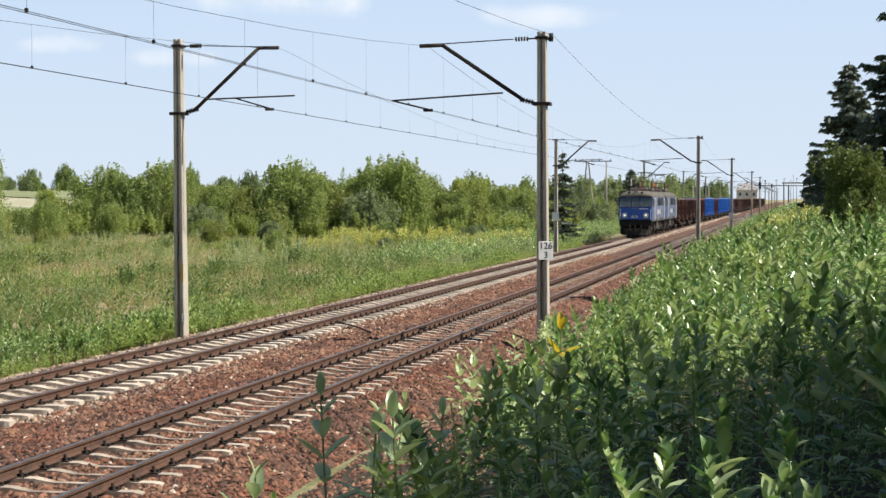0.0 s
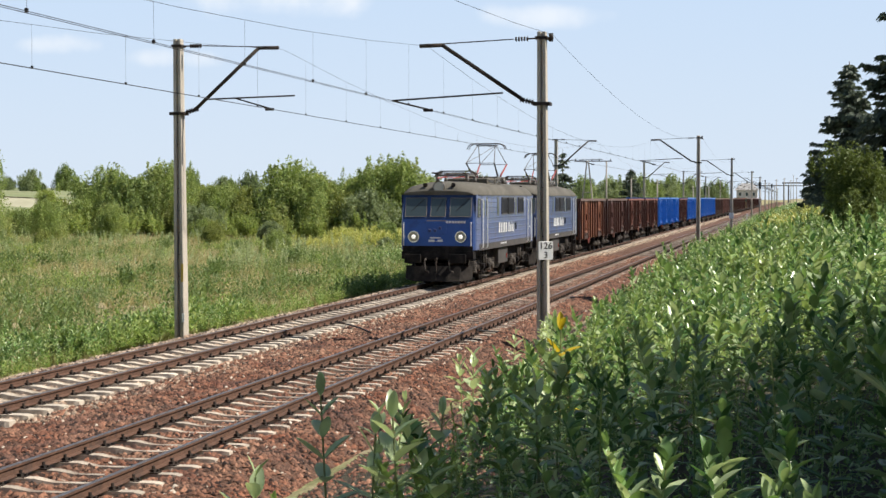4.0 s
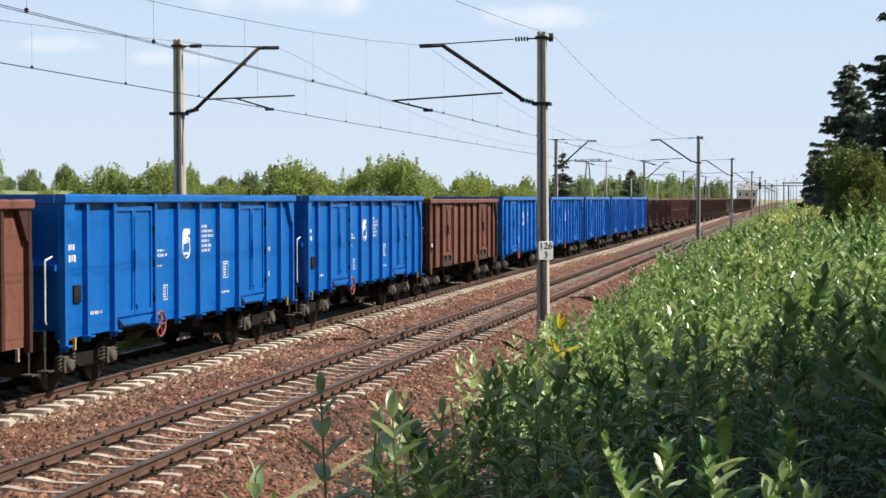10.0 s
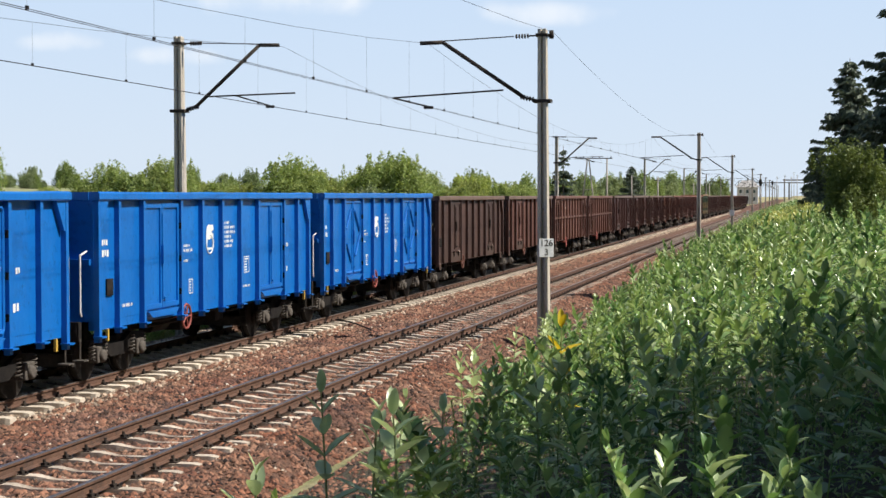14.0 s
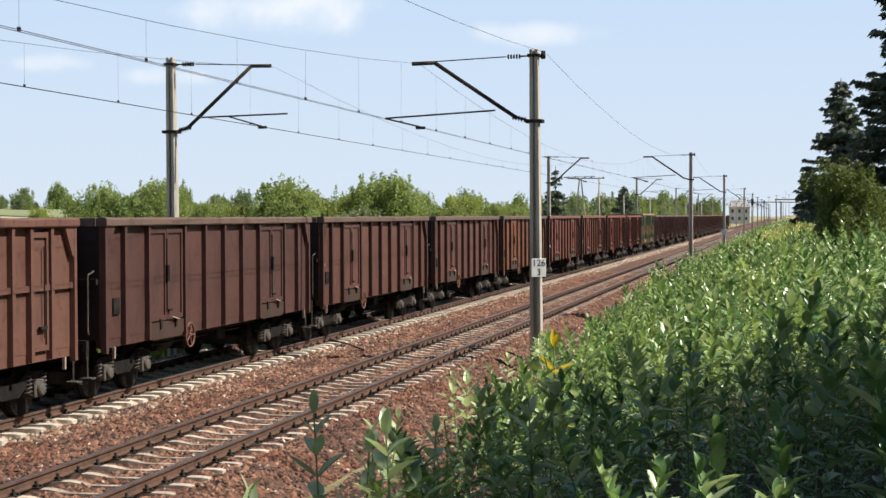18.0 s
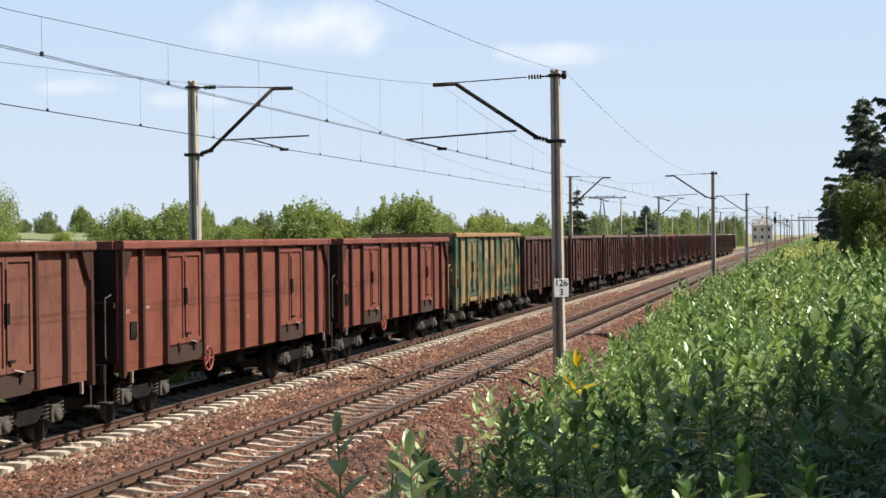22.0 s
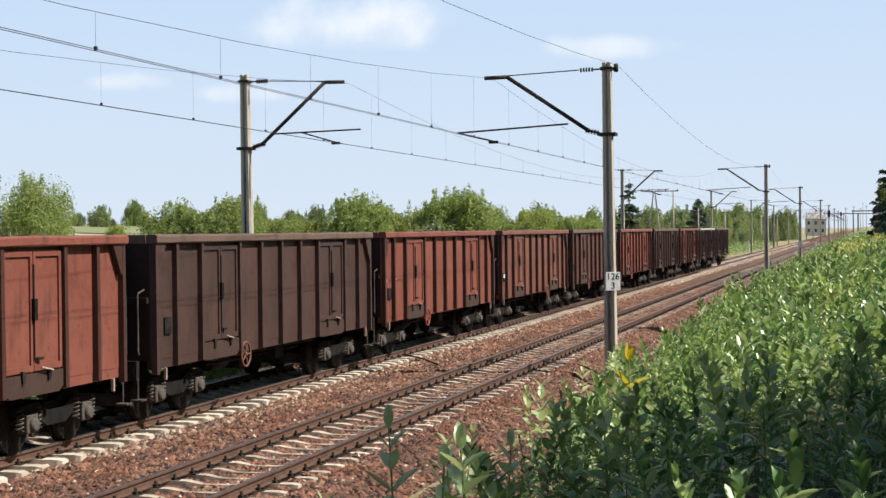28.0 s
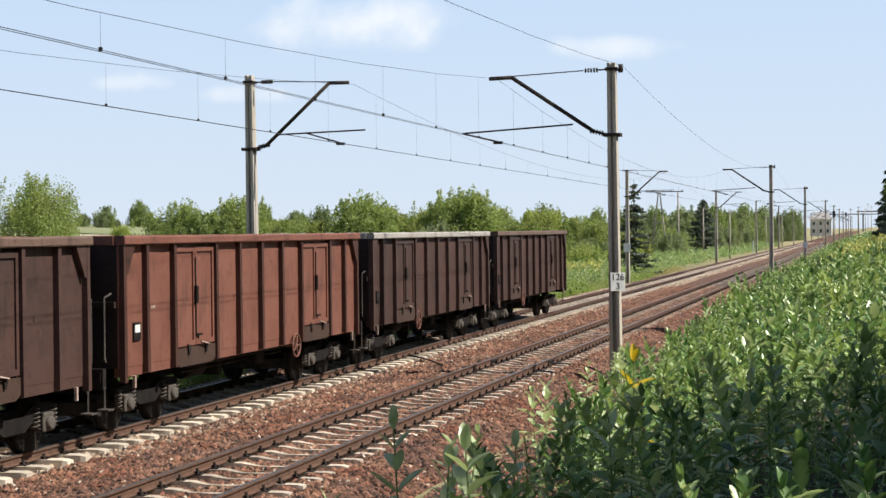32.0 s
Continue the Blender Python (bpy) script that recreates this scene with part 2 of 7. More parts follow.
M_BARK = surface("bark", (0.09, 0.065, 0.045), (0.15, 0.115, 0.085), 6.0, 0.95, 0, 0.8, 25.0, depth=0.03)
M_SOIL = surface("meadow_soil", (0.17, 0.19, 0.065), (0.36, 0.33, 0.15), 0.5, 0.95, 0, 0.8, 5.0, (0.42, 0.33, 0.21), depth=0.08, patch=(0.46, 0.58))
M_LUSH = leaf_material("lush_verge_leaves", (0.10, 0.19, 0.04), (0.36, 0.47, 0.14), None, 0.42, 0.4, 0.45, (0.5, 0.56, 0.24))
M_CORN = leaf_material("maize_leaves", (0.40, 0.44, 0.12), (0.58, 0.56, 0.2), None, 0.35)
M_LITTER = surface("leaf_litter_soil", (0.05, 0.042, 0.026), (0.085, 0.07, 0.04), 2.0, 0.95, 0, 0.8, 25.0, (0.10, 0.09, 0.045), depth=0.05)

M_RUSTW = surface("rusty_handwheel", (0.13, 0.055, 0.038), (0.19, 0.085, 0.06), 9.0, 0.85, 0, 0.2, 60.0)
for dull in (M_GEAR, M_DUST, M_IRON):
    dull.node_tree.nodes["Principled BSDF"].inputs["Specular IOR Level"].default_value = 0.15
M_BUSH3 = leaf_material("yellow_green_leaves", (0.28, 0.36, 0.09), (0.48, 0.52, 0.17), None, 0.5, 0.3, 0.6)
M_FADED = surface("faded_lettering", (0.36, 0.27, 0.22), (0.46, 0.37, 0.31), 9.0, 0.7, 0, 0, 60.0, (0.20, 0.12, 0.10))


# ---- mesh helpers ----
def box(bm, x0, x1, y0, y1, z0, z1):
    v = [bm.verts.new((x, y, z)) for x in (x0, x1) for y in (y0, y1) for z in (z0, z1)]
    for f in ((0, 1, 3, 2), (4, 6, 7, 5), (0, 4, 5, 1), (2, 3, 7, 6), (0, 2, 6, 4), (1, 5, 7, 3)):
        bm.faces.new([v[i] for i in f])
    return bm


def prism(bm, outline, axis, a, b):
    """A flat outline (pairs) pushed along an axis ('x': pairs are y, z; 'y': x, z; 'z': x, y) from a to b."""
    def at(p, q):
        return {"x": (q, p[0], p[1]), "y": (p[0], q, p[1]), "z": (p[0], p[1], q)}[axis]
    lo = [bm.verts.new(at(p, a)) for p in outline]
    hi = [bm.verts.new(at(p, b)) for p in outline]
    k = len(outline)
    for i in range(k):
        bm.faces.new((lo[i], lo[(i + 1) % k], hi[(i + 1) % k], hi[i]))
    bm.faces.new(lo[::-1])
    bm.faces.new(hi)
    return bm


def rod(bm, p, q, r, r2=None, n=8):
    """A round bar from p to q, capped."""
    p, q = Vector(p), Vector(q)
    r2 = r if r2 is None else r2
    d = (q - p).normalized()
    u = d.orthogonal().normalized()
    w = d.cross(u)
    rings = []
    for c, s in ((p, r), (q, r2)):
        rings.append([bm.verts.new(c + s * (math.cos(2 * math.pi * i / n) * u + math.sin(2 * math.pi * i / n) * w)) for i in range(n)])
    for i in range(n):
        j = (i + 1) % n
        f = bm.faces.new((rings[0][i], rings[0][j], rings[1][j], rings[1][i]))
        f.smooth = n > 6
    bm.faces.new(rings[0][::-1])
    bm.faces.new(rings[1])
    return bm


def pipe(bm, pts, r, n=6):
    for p, q in zip(pts, pts[1:]):
        rod(bm, p, q, r, None, n)
    return bm


def ring(bm, c, axis, rad, r, n=18, k=6):
    """A torus round c."""
    axis = Vector(axis).normalized()
    u = axis.orthogonal().normalized()
    w = axis.cross(u)
    c = Vector(c)
    vs = []
    for i in range(n):
        a = 2 * math.pi * i / n
        out = math.cos(a) * u + math.sin(a) * w
        vs.append([bm.verts.new(c + out * (rad + r * math.cos(2 * math.pi * j / k)) + axis * r * math.sin(2 * math.pi * j / k)) for j in range(k)])
    for i in range(n):
        for j in range(k):
            f = bm.faces.new((vs[i][j], vs[(i + 1) % n][j], vs[(i + 1) % n][(j + 1) % k], vs[i][(j + 1) % k]))
            f.smooth = True
    return bm


def finish(name, bm, material, bevel=0.0):
    if bevel:
        bmesh.ops.bevel(bm, geom=list(bm.edges), offset=bevel, segments=1, affect="EDGES", clamp_overlap=True)
    bmesh.ops.recalc_face_normals(bm, faces=list(bm.faces))
    me = bpy.data.meshes.new(name)
    bm.to_mesh(me)
    bm.free()
    me.materials.append(material)
    return me


def part(name, bm, material, parent=None, label="", bevel=0.0, at=None):
    """Links a bmesh (or a mesh that is there already) as one mesh object under a thing or part."""
    me = bm if isinstance(bm, bpy.types.Mesh) else finish(name, bm, material, bevel)
    ob = new(name, me)
    ob.parent = parent
    if at:
        ob.location = at
    if label:
        ob["label"] = label
    return ob


def fresh():
    return bmesh.new()


def quads(name, verts, faces, material, smooth=False):
    """A mesh from arrays of corners and of four-sided faces."""
    verts, faces = np.asarray(verts, dtype=np.float32), np.asarray(faces, dtype=np.int32)
    me = bpy.data.meshes.new(name)
    me.vertices.add(len(verts))
    me.vertices.foreach_set("co", verts.ravel())
    me.loops.add(faces.size)
    me.loops.foreach_set("vertex_index", faces.ravel())
    me.polygons.add(len(faces))
    me.polygons.foreach_set("loop_start", np.arange(0, faces.size, 4, dtype=np.int32))
    me.polygons.foreach_set("loop_total", np.full(len(faces), 4, dtype=np.int32))
    if smooth:
        me.polygons.foreach_set("use_smooth", np.ones(len(faces), dtype=bool))
    me.update(calc_edges=True)
    me.materials.append(material)
    return me


def structure(name, me, label="", parent=None):
    return tagged(new(name, me), label, kind="structure")


def empty(name, label, category, group="", kind=""):
    return tagged(new(name), label, category, group, kind)


rng = np.random.default_rng(7)

# ---- the lie of the land ----
SLEEPER_STEP = 0.64
FAR_X, NEAR_X = -13.3, -8.77          # middles of the two tracks; rail tops at z = 0
LEFT_MAST_X, RIGHT_MAST_X = -16.37, -5.97


def land(x, y):
    """Height of the ground."""
    x, y = np.asarray(x, dtype=float), np.asarray(y, dtype=float)
    z = np.interp(x, [-420, -330, -200, -120, -40, -19.5, -17.6, -15.6, -6.9, -6.1, -5.0, -3.0, -1.0, 1.0, 4.0, 12.0, 60.0],
                  [9.0, 7.5, 4.0, 0.6, -0.9, -1.0, -0.75, -0.62, -0.62, -0.5, -0.15, 0.62, 1.2, 1.62, 2.05, 2.3, 2.6])
    lump = 0.10 * np.sin(x * 0.9 + 0.3 * y) * np.cos(y * 0.55) + 0.16 * np.sin(0.21 * y + 1.0) * np.sin(0.17 * x)
    flat = np.where((x > -17.5) & (x < -6.0), 0.0, 1.0)
    return z + lump * flat * np.clip(np.abs(x + 11.5) / 10, 0, 1)


def sheet(name, xs, ys, material, height):
    gx, gy = np.meshgrid(xs, ys)
    v = np.stack([gx, gy, height(gx, gy)], -1).reshape(-1, 3)
    w, h = len(xs), len(ys)
    i = (np.arange(h - 1)[:, None] * w + np.arange(w - 1)[None, :]).ravel()
    return quads(name, v, np.stack([i, i + 1, i + w + 1, i + w], -1), material, True)


gx = np.concatenate([[-3500, -1500, -800, -500, -420, -360], np.arange(-320, -60, 16), np.arange(-60, -20, 2.0), np.arange(-20, 8, 0.5), np.arange(8, 40, 4), [60, 120, 300, 900, 3500]])
gy = np.concatenate([[-3000, -1200, -500, -250, -120, -60, -30], np.arange(-16, 60, 0.8), np.arange(60, 180, 3.0), np.arange(180, 420, 20), [500, 700, 1000, 1600, 2600, 4200]])
ground_mesh = sheet("ground", gx, gy, M_SOIL, land)
ground_mesh.materials.append(M_LITTER)
for face in ground_mesh.polygons:
    if face.center.x > -6.0 and -20 < face.center.y < 240:
        face.material_index = 1
structure("ground", ground_mesh, "rough meadow ground of dry grass and soil beside the railway")


def ballast_top(x, y):
    z = np.interp(x, [-16.4, -15.2, -14.9, -12.3, -11.95, -10.6, -10.1, -7.3, -7.0, -6.1], [-0.72, -0.24, -0.19, -0.21, -0.24, -0.235, -0.20, -0.19, -0.24, -0.66])
    dip = 0.03 * np.exp(-((x - NEAR_X) / 0.5) ** 2) + 0.03 * np.exp(-((x - FAR_X) / 0.5) ** 2)
    dip = dip + np.where(x < -11, 0.03, 0.02) * (np.abs(np.abs(x - 0.5 * (FAR_X + NEAR_X)) - 0.5 * (NEAR_X - FAR_X)) < 1.36)
    return z - dip + 0.025 * np.sin(x * 7.1 + y * 3.3) * np.sin(y * 5.7)


bx = np.concatenate([np.arange(-16.4, -15.0, 0.2), np.arange(-15.0, -7.0, 0.25), np.arange(-7.0, -6.05, 0.18)])
by = np.concatenate([[-700, -200, -60, -20], np.arange(0, 90, 0.4), np.arange(90, 200, 4.0), [250, 320, 420, 600, 900, 1500]])
structure("ballast_bed", sheet("ballast_bed", bx, by, M_BALLAST, ballast_top), "bed of reddish crushed stone under the tracks")


def stones(count, y0, y1, size, x0=-16.0, x1=-6.15, mat=None, top=None):
    """Loose crushed stone, each a bent lump of six corners."""
    base = np.array([[1, 0, 0], [0, 1, 0], [-1, 0, 0], [0, -1, 0], [0, 0, 0.8], [0, 0, -0.8]])
    face = np.array([[0, 1, 4, 4], [1, 2, 4, 4], [2, 3, 4, 4], [3, 0, 4, 4]])
    y = y0 + (y1 - y0) * rng.random(count) ** 1.35
    x = rng.uniform(x0, x1, count)
    skip = np.zeros(count, bool)
    for c in (FAR_X, NEAR_X):
        for r in (-0.7535, 0.7535):
            skip |= np.abs(x - c - r) < 0.12
        on = (np.abs(x - c) < 1.3) & (np.abs((y - (0.1 if c == FAR_X else 0.33) + 0.32) % SLEEPER_STEP - 0.32) < (0.125 if c == FAR_X else 0.07))
        skip |= on & (rng.random(count) > 0.05)
    x, y = x[~skip], y[~skip]
    k = len(x)
    z = (top or ballast_top)(x, y)
    s = rng.uniform(0.5, 1.25, (k, 1, 1)) * size * (1 + (y[:, None, None] - 20) * 0.006)
    lump = base[None] * s * rng.uniform(0.6, 1.3, (k, 6, 1))
    a = rng.uniform(0, 6.3, k)
    c, sn = np.cos(a)[:, None], np.sin(a)[:, None]
    px, py = lump[..., 0] * c - lump[..., 1] * sn, lump[..., 0] * sn + lump[..., 1] * c
    tilt = rng.uniform(-0.6, 0.6, (k, 1))
    pz = lump[..., 2] + px * tilt
    v = np.stack([px + x[:, None], py + y[:, None], pz + z[:, None] + 0.008], -1).reshape(-1, 3)
    f = (face[None] + 6 * np.arange(k)[:, None, None]).reshape(-1, 4)
    tri = f[:, :3]
    me = bpy.data.meshes.new("ballast_stones")
    me.vertices.add(len(v))
    me.vertices.foreach_set("co", v.astype(np.float32).ravel())
    me.loops.add(tri.size)
    me.loops.foreach_set("vertex_index", tri.astype(np.int32).ravel())
    me.polygons.add(len(tri))
    me.polygons.foreach_set("loop_start", np.arange(0, tri.size, 3, dtype=np.int32))
    me.polygons.foreach_set("loop_total", np.full(len(tri), 3, dtype=np.int32))
    me.update(calc_edges=True)
    me.materials.append(mat or M_STONE)
    return me


M_STUBBLE = surface("stubble_field", (0.34, 0.33, 0.21), (0.44, 0.41, 0.28), 0.05, 0.95, 0, 0.3, 2.0, (0.34, 0.34, 0.18))
structure("stubble_field", sheet("stubble_field", np.arange(-300, -100, 8.0), np.arange(278, 366, 8.0), M_STUBBLE, lambda x, y: land(x, y) + 0.3), "pale mown stubble field beyond the meadow")
M_PASTURE = surface("far_pasture", (0.17, 0.21, 0.085), (0.26, 0.28, 0.13), 0.04, 0.95, 0, 0.3, 2.0, (0.30, 0.30, 0.16))
structure("pasture_near", sheet("pasture_near", np.arange(-300, -80, 8.0), np.arange(180, 277, 8.0), M_PASTURE, lambda x, y: land(x, y) + 0.3), "green pasture before the stubble field")
structure("pasture_far", sheet("pasture_far", np.arange(-700, -110, 10.0), np.arange(370, 1300, 15.0), M_PASTURE, lambda x, y: land(x, y) + 0.3), "green pasture rising to the horizon")
tagged(new("ballast_stones", stones(92000, 15, 100, 0.045, -12.0, -6.15)), "loose reddish and grey crushed stones between the rails", "ballast", kind="stuff")
tagged(new("ballast_stones", stones(34000, 22, 105, 0.042, -16.0, -12.0, M_STONE_PALE)), "dusty pale crushed stones under the far track", "ballast", kind="stuff")
tagged(new("ballast_stones", stones(16000, -9, 15, 0.046, -16.0, -6.15)), "loose reddish and grey crushed stones between the rails", "ballast", kind="stuff")
tagged(new("pale_stones", stones(1100, 16, 90, 0.042, -12.0, -6.3, M_CONCRETE)), "scattered whitish chips among the ballast", "ballast", kind="stuff")
tagged(new("shoulder_stones", stones(9000, 24, 260, 0.05, -12.35, -11.45, M_STONE_PALE)), "pale dusty stones along the shoulder of the far track", "ballast", kind="stuff")
tagged(new("bank_stones", stones(12000, 6, 45, 0.04, -6.3, -2.7, None, land)), "reddish crushed stones strewn over the foot of the bank", "ballast", kind="stuff")


# ---- tracks ----
def rail_mesh():
    out = [(-0.0625, 0.0), (0.0625, 0.0), (0.0625, 0.012), (0.012, 0.03), (0.008, 0.1), (0.034, 0.115), (0.034, 0.145), (0.026, 0.15),
           (-0.026, 0.15), (-0.034, 0.145), (-0.034, 0.115), (-0.008, 0.1), (-0.012, 0.03), (-0.0625, 0.012)]
    bm = fresh()
    prism(bm, [(x, z - 0.15) for x, z in out], "y", -700, 1500)
    bmesh.ops.recalc_face_normals(bm, faces=list(bm.faces))
    top = [f for f in bm.faces if f.normal.z > 0.5 and f.calc_center_median().z > -0.02]
    for f in top:
        f.material_index = 1
    me = bpy.data.meshes.new("rail")
    bm.to_mesh(me)
    bm.free()
    me.materials.append(M_RAIL)
    me.materials.append(M_RAIL_TOP)
    return me


def sleeper_mesh(half, waist, mat, wide=0.12):
    """A concrete sleeper with rail seats and a low, narrow middle."""
    bm = fresh()
    st = [(-half, wide * 0.85, -0.175), (-half + 0.08, wide, -0.16), (-0.45, wide, -0.162), (-0.2, waist, -0.205), (0.2, waist, -0.205), (0.45, wide, -0.162),
          (half - 0.08, wide, -0.16), (half, wide * 0.85, -0.175)]
    rows = [[bm.verts.new((x, sy * w * (1.0 if up else 1.15), z if up else -0.34)) for sy, up in ((-1, 0), (-1, 1), (1, 1), (1, 0))] for x, w, z in st]
    for a, b in zip(rows, rows[1:]):
        for i in range(3):
            bm.faces.new((a[i], a[i + 1], b[i + 1], b[i]))
    bm.faces.new(rows[0])
    bm.faces.new(rows[-1][::-1])
    return finish("sleeper", bm, mat)


def fastening_mesh():
    """Ribbed base plate, two clamps and screws of one rail seat."""
    bm = fresh()
    box(bm, -0.17, 0.17, -0.075, 0.075, -0.162, -0.148)
    for s in (-1, 1):
        box(bm, s * 0.062, s * 0.115, -0.045, 0.045, -0.15, -0.112)
        rod(bm, (s * 0.088, 0, -0.12), (s * 0.088, 0, -0.07), 0.022, None, 6)
        rod(bm, (s * 0.14, 0.04, -0.15), (s * 0.14, 0.04, -0.12), 0.02, None, 6)
    return finish("fastening", bm, M_IRON)


def joined(name, me, places, material):
    """One mesh of many copies of a small mesh (stuff)."""
    vs = np.empty(len(me.vertices) * 3, np.float32)
    me.vertices.foreach_get("co", vs)
    vs = vs.reshape(-1, 3)
    polys = [tuple(p.vertices) for p in me.polygons]
    allv = (vs[None] + np.asarray(places, dtype=np.float32)[:, None]).reshape(-1, 3)
    faces = [tuple(i + k * len(vs) for i in p) for k in range(len(places)) for p in polys]
    out = bpy.data.meshes.new(name)
    out.from_pydata(allv.tolist(), [], faces)
    out.materials.append(material)
    return out


RAIL, FASTENING = rail_mesh(), fastening_mesh()
LATE_PIECES = []


def track(name, x, sleeper, shift, label):
    t = structure(name, None, label)
    t.location = (x, 0, 0)
    for s in (-0.7535, 0.7535):
        part("rail", RAIL, None, t, "rusty steel rail with a worn bright head", at=(s, 0, 0))
    ys = [shift + SLEEPER_STEP * i for i in range(-90, 620)]
    near = [y for y in ys if 14 < y < 108]
    LATE_PIECES.append((t, sleeper, near))
    rest = part("far_sleepers", joined("far_sleepers", sleeper, [(0, y, 0) for y in ys if not 14 < y < 108], sleeper.materials[0]), None, t)
    rest["kind"] = "stuff"
    seats = part("rail_fastenings", joined("rail_fastenings", FASTENING, [(s, y, 0) for y in ys if -5 < y < 130 for s in (-0.7535, 0.7535)], M_IRON), None, t, "dark iron clamps and screws")
    seats["kind"] = "stuff"
    return t


track_far = track("track_far", FAR_X, sleeper_mesh(1.3, 0.115, M_CONCRETE), 0.1, "railway track on pale concrete sleepers, used by the train")
track_near = track("track_near", NEAR_X, sleeper_mesh(1.22, 0.06, M_CONCRETE2, 0.085), 0.33, "empty railway track with rusty rails on waisted concrete sleepers")

# rail joints of the near track, with bond cables trailing into the stones
for x in (-0.7535, 0.7535):
    bm = fresh()
    for s in (-1, 1):
        box(bm, x + s * 0.016, x + s * 0.045, 41.6, 42.35, -0.125, -0.045)
        for k in range(4):
            rod(bm, (x + s * 0.02, 41.7 + 0.18 * k, -0.08), (x + s * 0.075, 41.7 + 0.18 * k, -0.08), 0.018, None, 6)
    part("fishplate", bm, M_BLACK, track_near, "black bolted joint plates")
for name, pts in (("bond_cable", [(-8.05, 41.8, -0.1), (-7.5, 42.0, -0.15), (-6.93, 41.67, -0.2), (-6.6, 41.5, -0.32), (-6.25, 40.6, -0.45)]),
                  ("bond_cable", [(-9.6, 42.2, -0.1), (-10.05, 42.4, -0.17)]),
                  ("bond_cable", [(-12.45, 44.0, -0.12), (-12.08, 43.75, -0.14), (-11.5, 42.7, -0.13), (-10.79, 41.49, -0.17)])):
    tagged(part(name, pipe(fresh(), pts, 0.024), M_BLACK), "black cable lying on the ballast beside the rail", "cable")


# ---- overhead line ----
STEP_BOLT = finish("step_bolt", rod(fresh(), (0, -0.17, 0), (0, 0.17, 0), 0.012, None, 5), M_IRON)


def mast(x, y, side, h, label, sign=False, lean=0.0):
    """A concrete mast of two legs with a strut arm, tie, insulators and steady arm; side: +1 reaches to +x."""
    z0 = float(land(x, y)) - 0.5
    m = empty("catenary_mast", label, "catenary mast", "masts along the railway")
    m.matrix_world = pose(x, y, 0, 0, lean, 0)
    bm = fresh()
    for s in (-1, 1):
        lo, hi = 0.19, 0.13
        for px, w in ((s * 0.078, 0.045),):
            v = []
            for z, k in ((z0, 1.25), (h, 0.78)):
                v.append([bm.verts.new((px * k + dx * w, dy * 0.16 * k, z)) for dx, dy in ((-1, -1), (1, -1), (1, 1), (-1, 1))])
            for i in range(4):
                bm.faces.new((v[0][i], v[0][(i + 1) % 4], v[1][(i + 1) % 4], v[1][i]))
            bm.faces.new(v[1])
    part("post", bm, M_MAST, m, "weathered grey concrete", 0.012)
    part("web", box(fresh(), -0.07, 0.07, -0.045, 0.045, z0, h - 0.02), M_MAST, m)
    high = 7.375 if side > 0 else 7.14
    bend, tip = (side * 2.3, side * 2.86) if side > 0 else (side * 2.5, side * 3.07)
    part("arm", pipe(fresh(), [(side * 0.45, 0, 5.73), (bend, 0, high), (tip, 0, high - 0.01)], 0.05, 8), M_IRON, m, "rusty steel strut arm")
    bm = fresh()
    rod(bm, (side * 0.1, 0, 5.65), (side * 0.52, 0, 5.76), 0.028)
    for k in range(5):
        c = 0.24 + 0.07 * k
        rod(bm, (side * c, 0, 5.65 + (c - 0.1) * 0.25), (side * (c + 0.03), 0, 5.657 + (c - 0.1) * 0.25), 0.075, 0.05, 10)
    part("insulator", bm, M_IRON, m, "dark ribbed insulator")
    bm = fresh()
    tz = high + 0.07
    rod(bm, (0, 0, tz + 0.04), (side * 0.35, 0, tz + 0.03), 0.02)
    for k in range(5):
        rod(bm, (side * (0.35 + 0.07 * k), 0, tz + 0.03), (side * (0.385 + 0.07 * k), 0, tz + 0.03), 0.065, 0.045, 10)
    part("insulator", bm, M_IRON, m, "dark ribbed insulator")
    part("tie_rod", rod(fresh(), (side * 0.7, 0, tz + 0.03), (bend, 0, high + 0.03), 0.014, None, 6), M_IRON, m)
    part("clamp_band", box(fresh(), -0.21, 0.21, -0.2, 0.2, 5.6, 5.68), M_IRON, m)
    part("clamp_band", box(fresh(), -0.15, 0.15, -0.17, 0.17, tz, tz + 0.07), M_IRON, m)
    a, reach = ((side * 0.85, 0, 6.02), (side * 3.3, 0, 6.07)) if side > 0 else ((side * 0.98, 0, 5.93), (side * 3.78, 0, 5.79))
    part("registration_tube", rod(fresh(), a, reach, 0.022, None, 6), M_IRON, m)
    a = (side * 1.62, 0, 6.03) if side > 0 else reach
    b = (side * 2.59, 0, 5.74) if side > 0 else (side * 2.87, 0, 5.56)
    bm = pipe(fresh(), [a, b], 0.02)
    box(bm, b[0] - 0.12, b[0] + 0.12, -0.02, 0.02, b[2] - 0.06, b[2] + 0.01)
    part("steady_arm", bm, M_IRON, m)
    for k in range(8 if 0 < y < 120 else 0):
        part("step_bolt", STEP_BOLT, None, m, at=(0.02, 0, 1.2 + 0.6 * k))
    if side < 0:
        bm = fresh()
        rod(bm, (-0.08, 0, 7.24), (0.28, 0, 7.24), 0.03)
        rod(bm, (0.22, 0, 7.16), (0.22, 0, 7.36), 0.055, None, 8)
        part("feeder_insulator", bm, M_IRON, m)
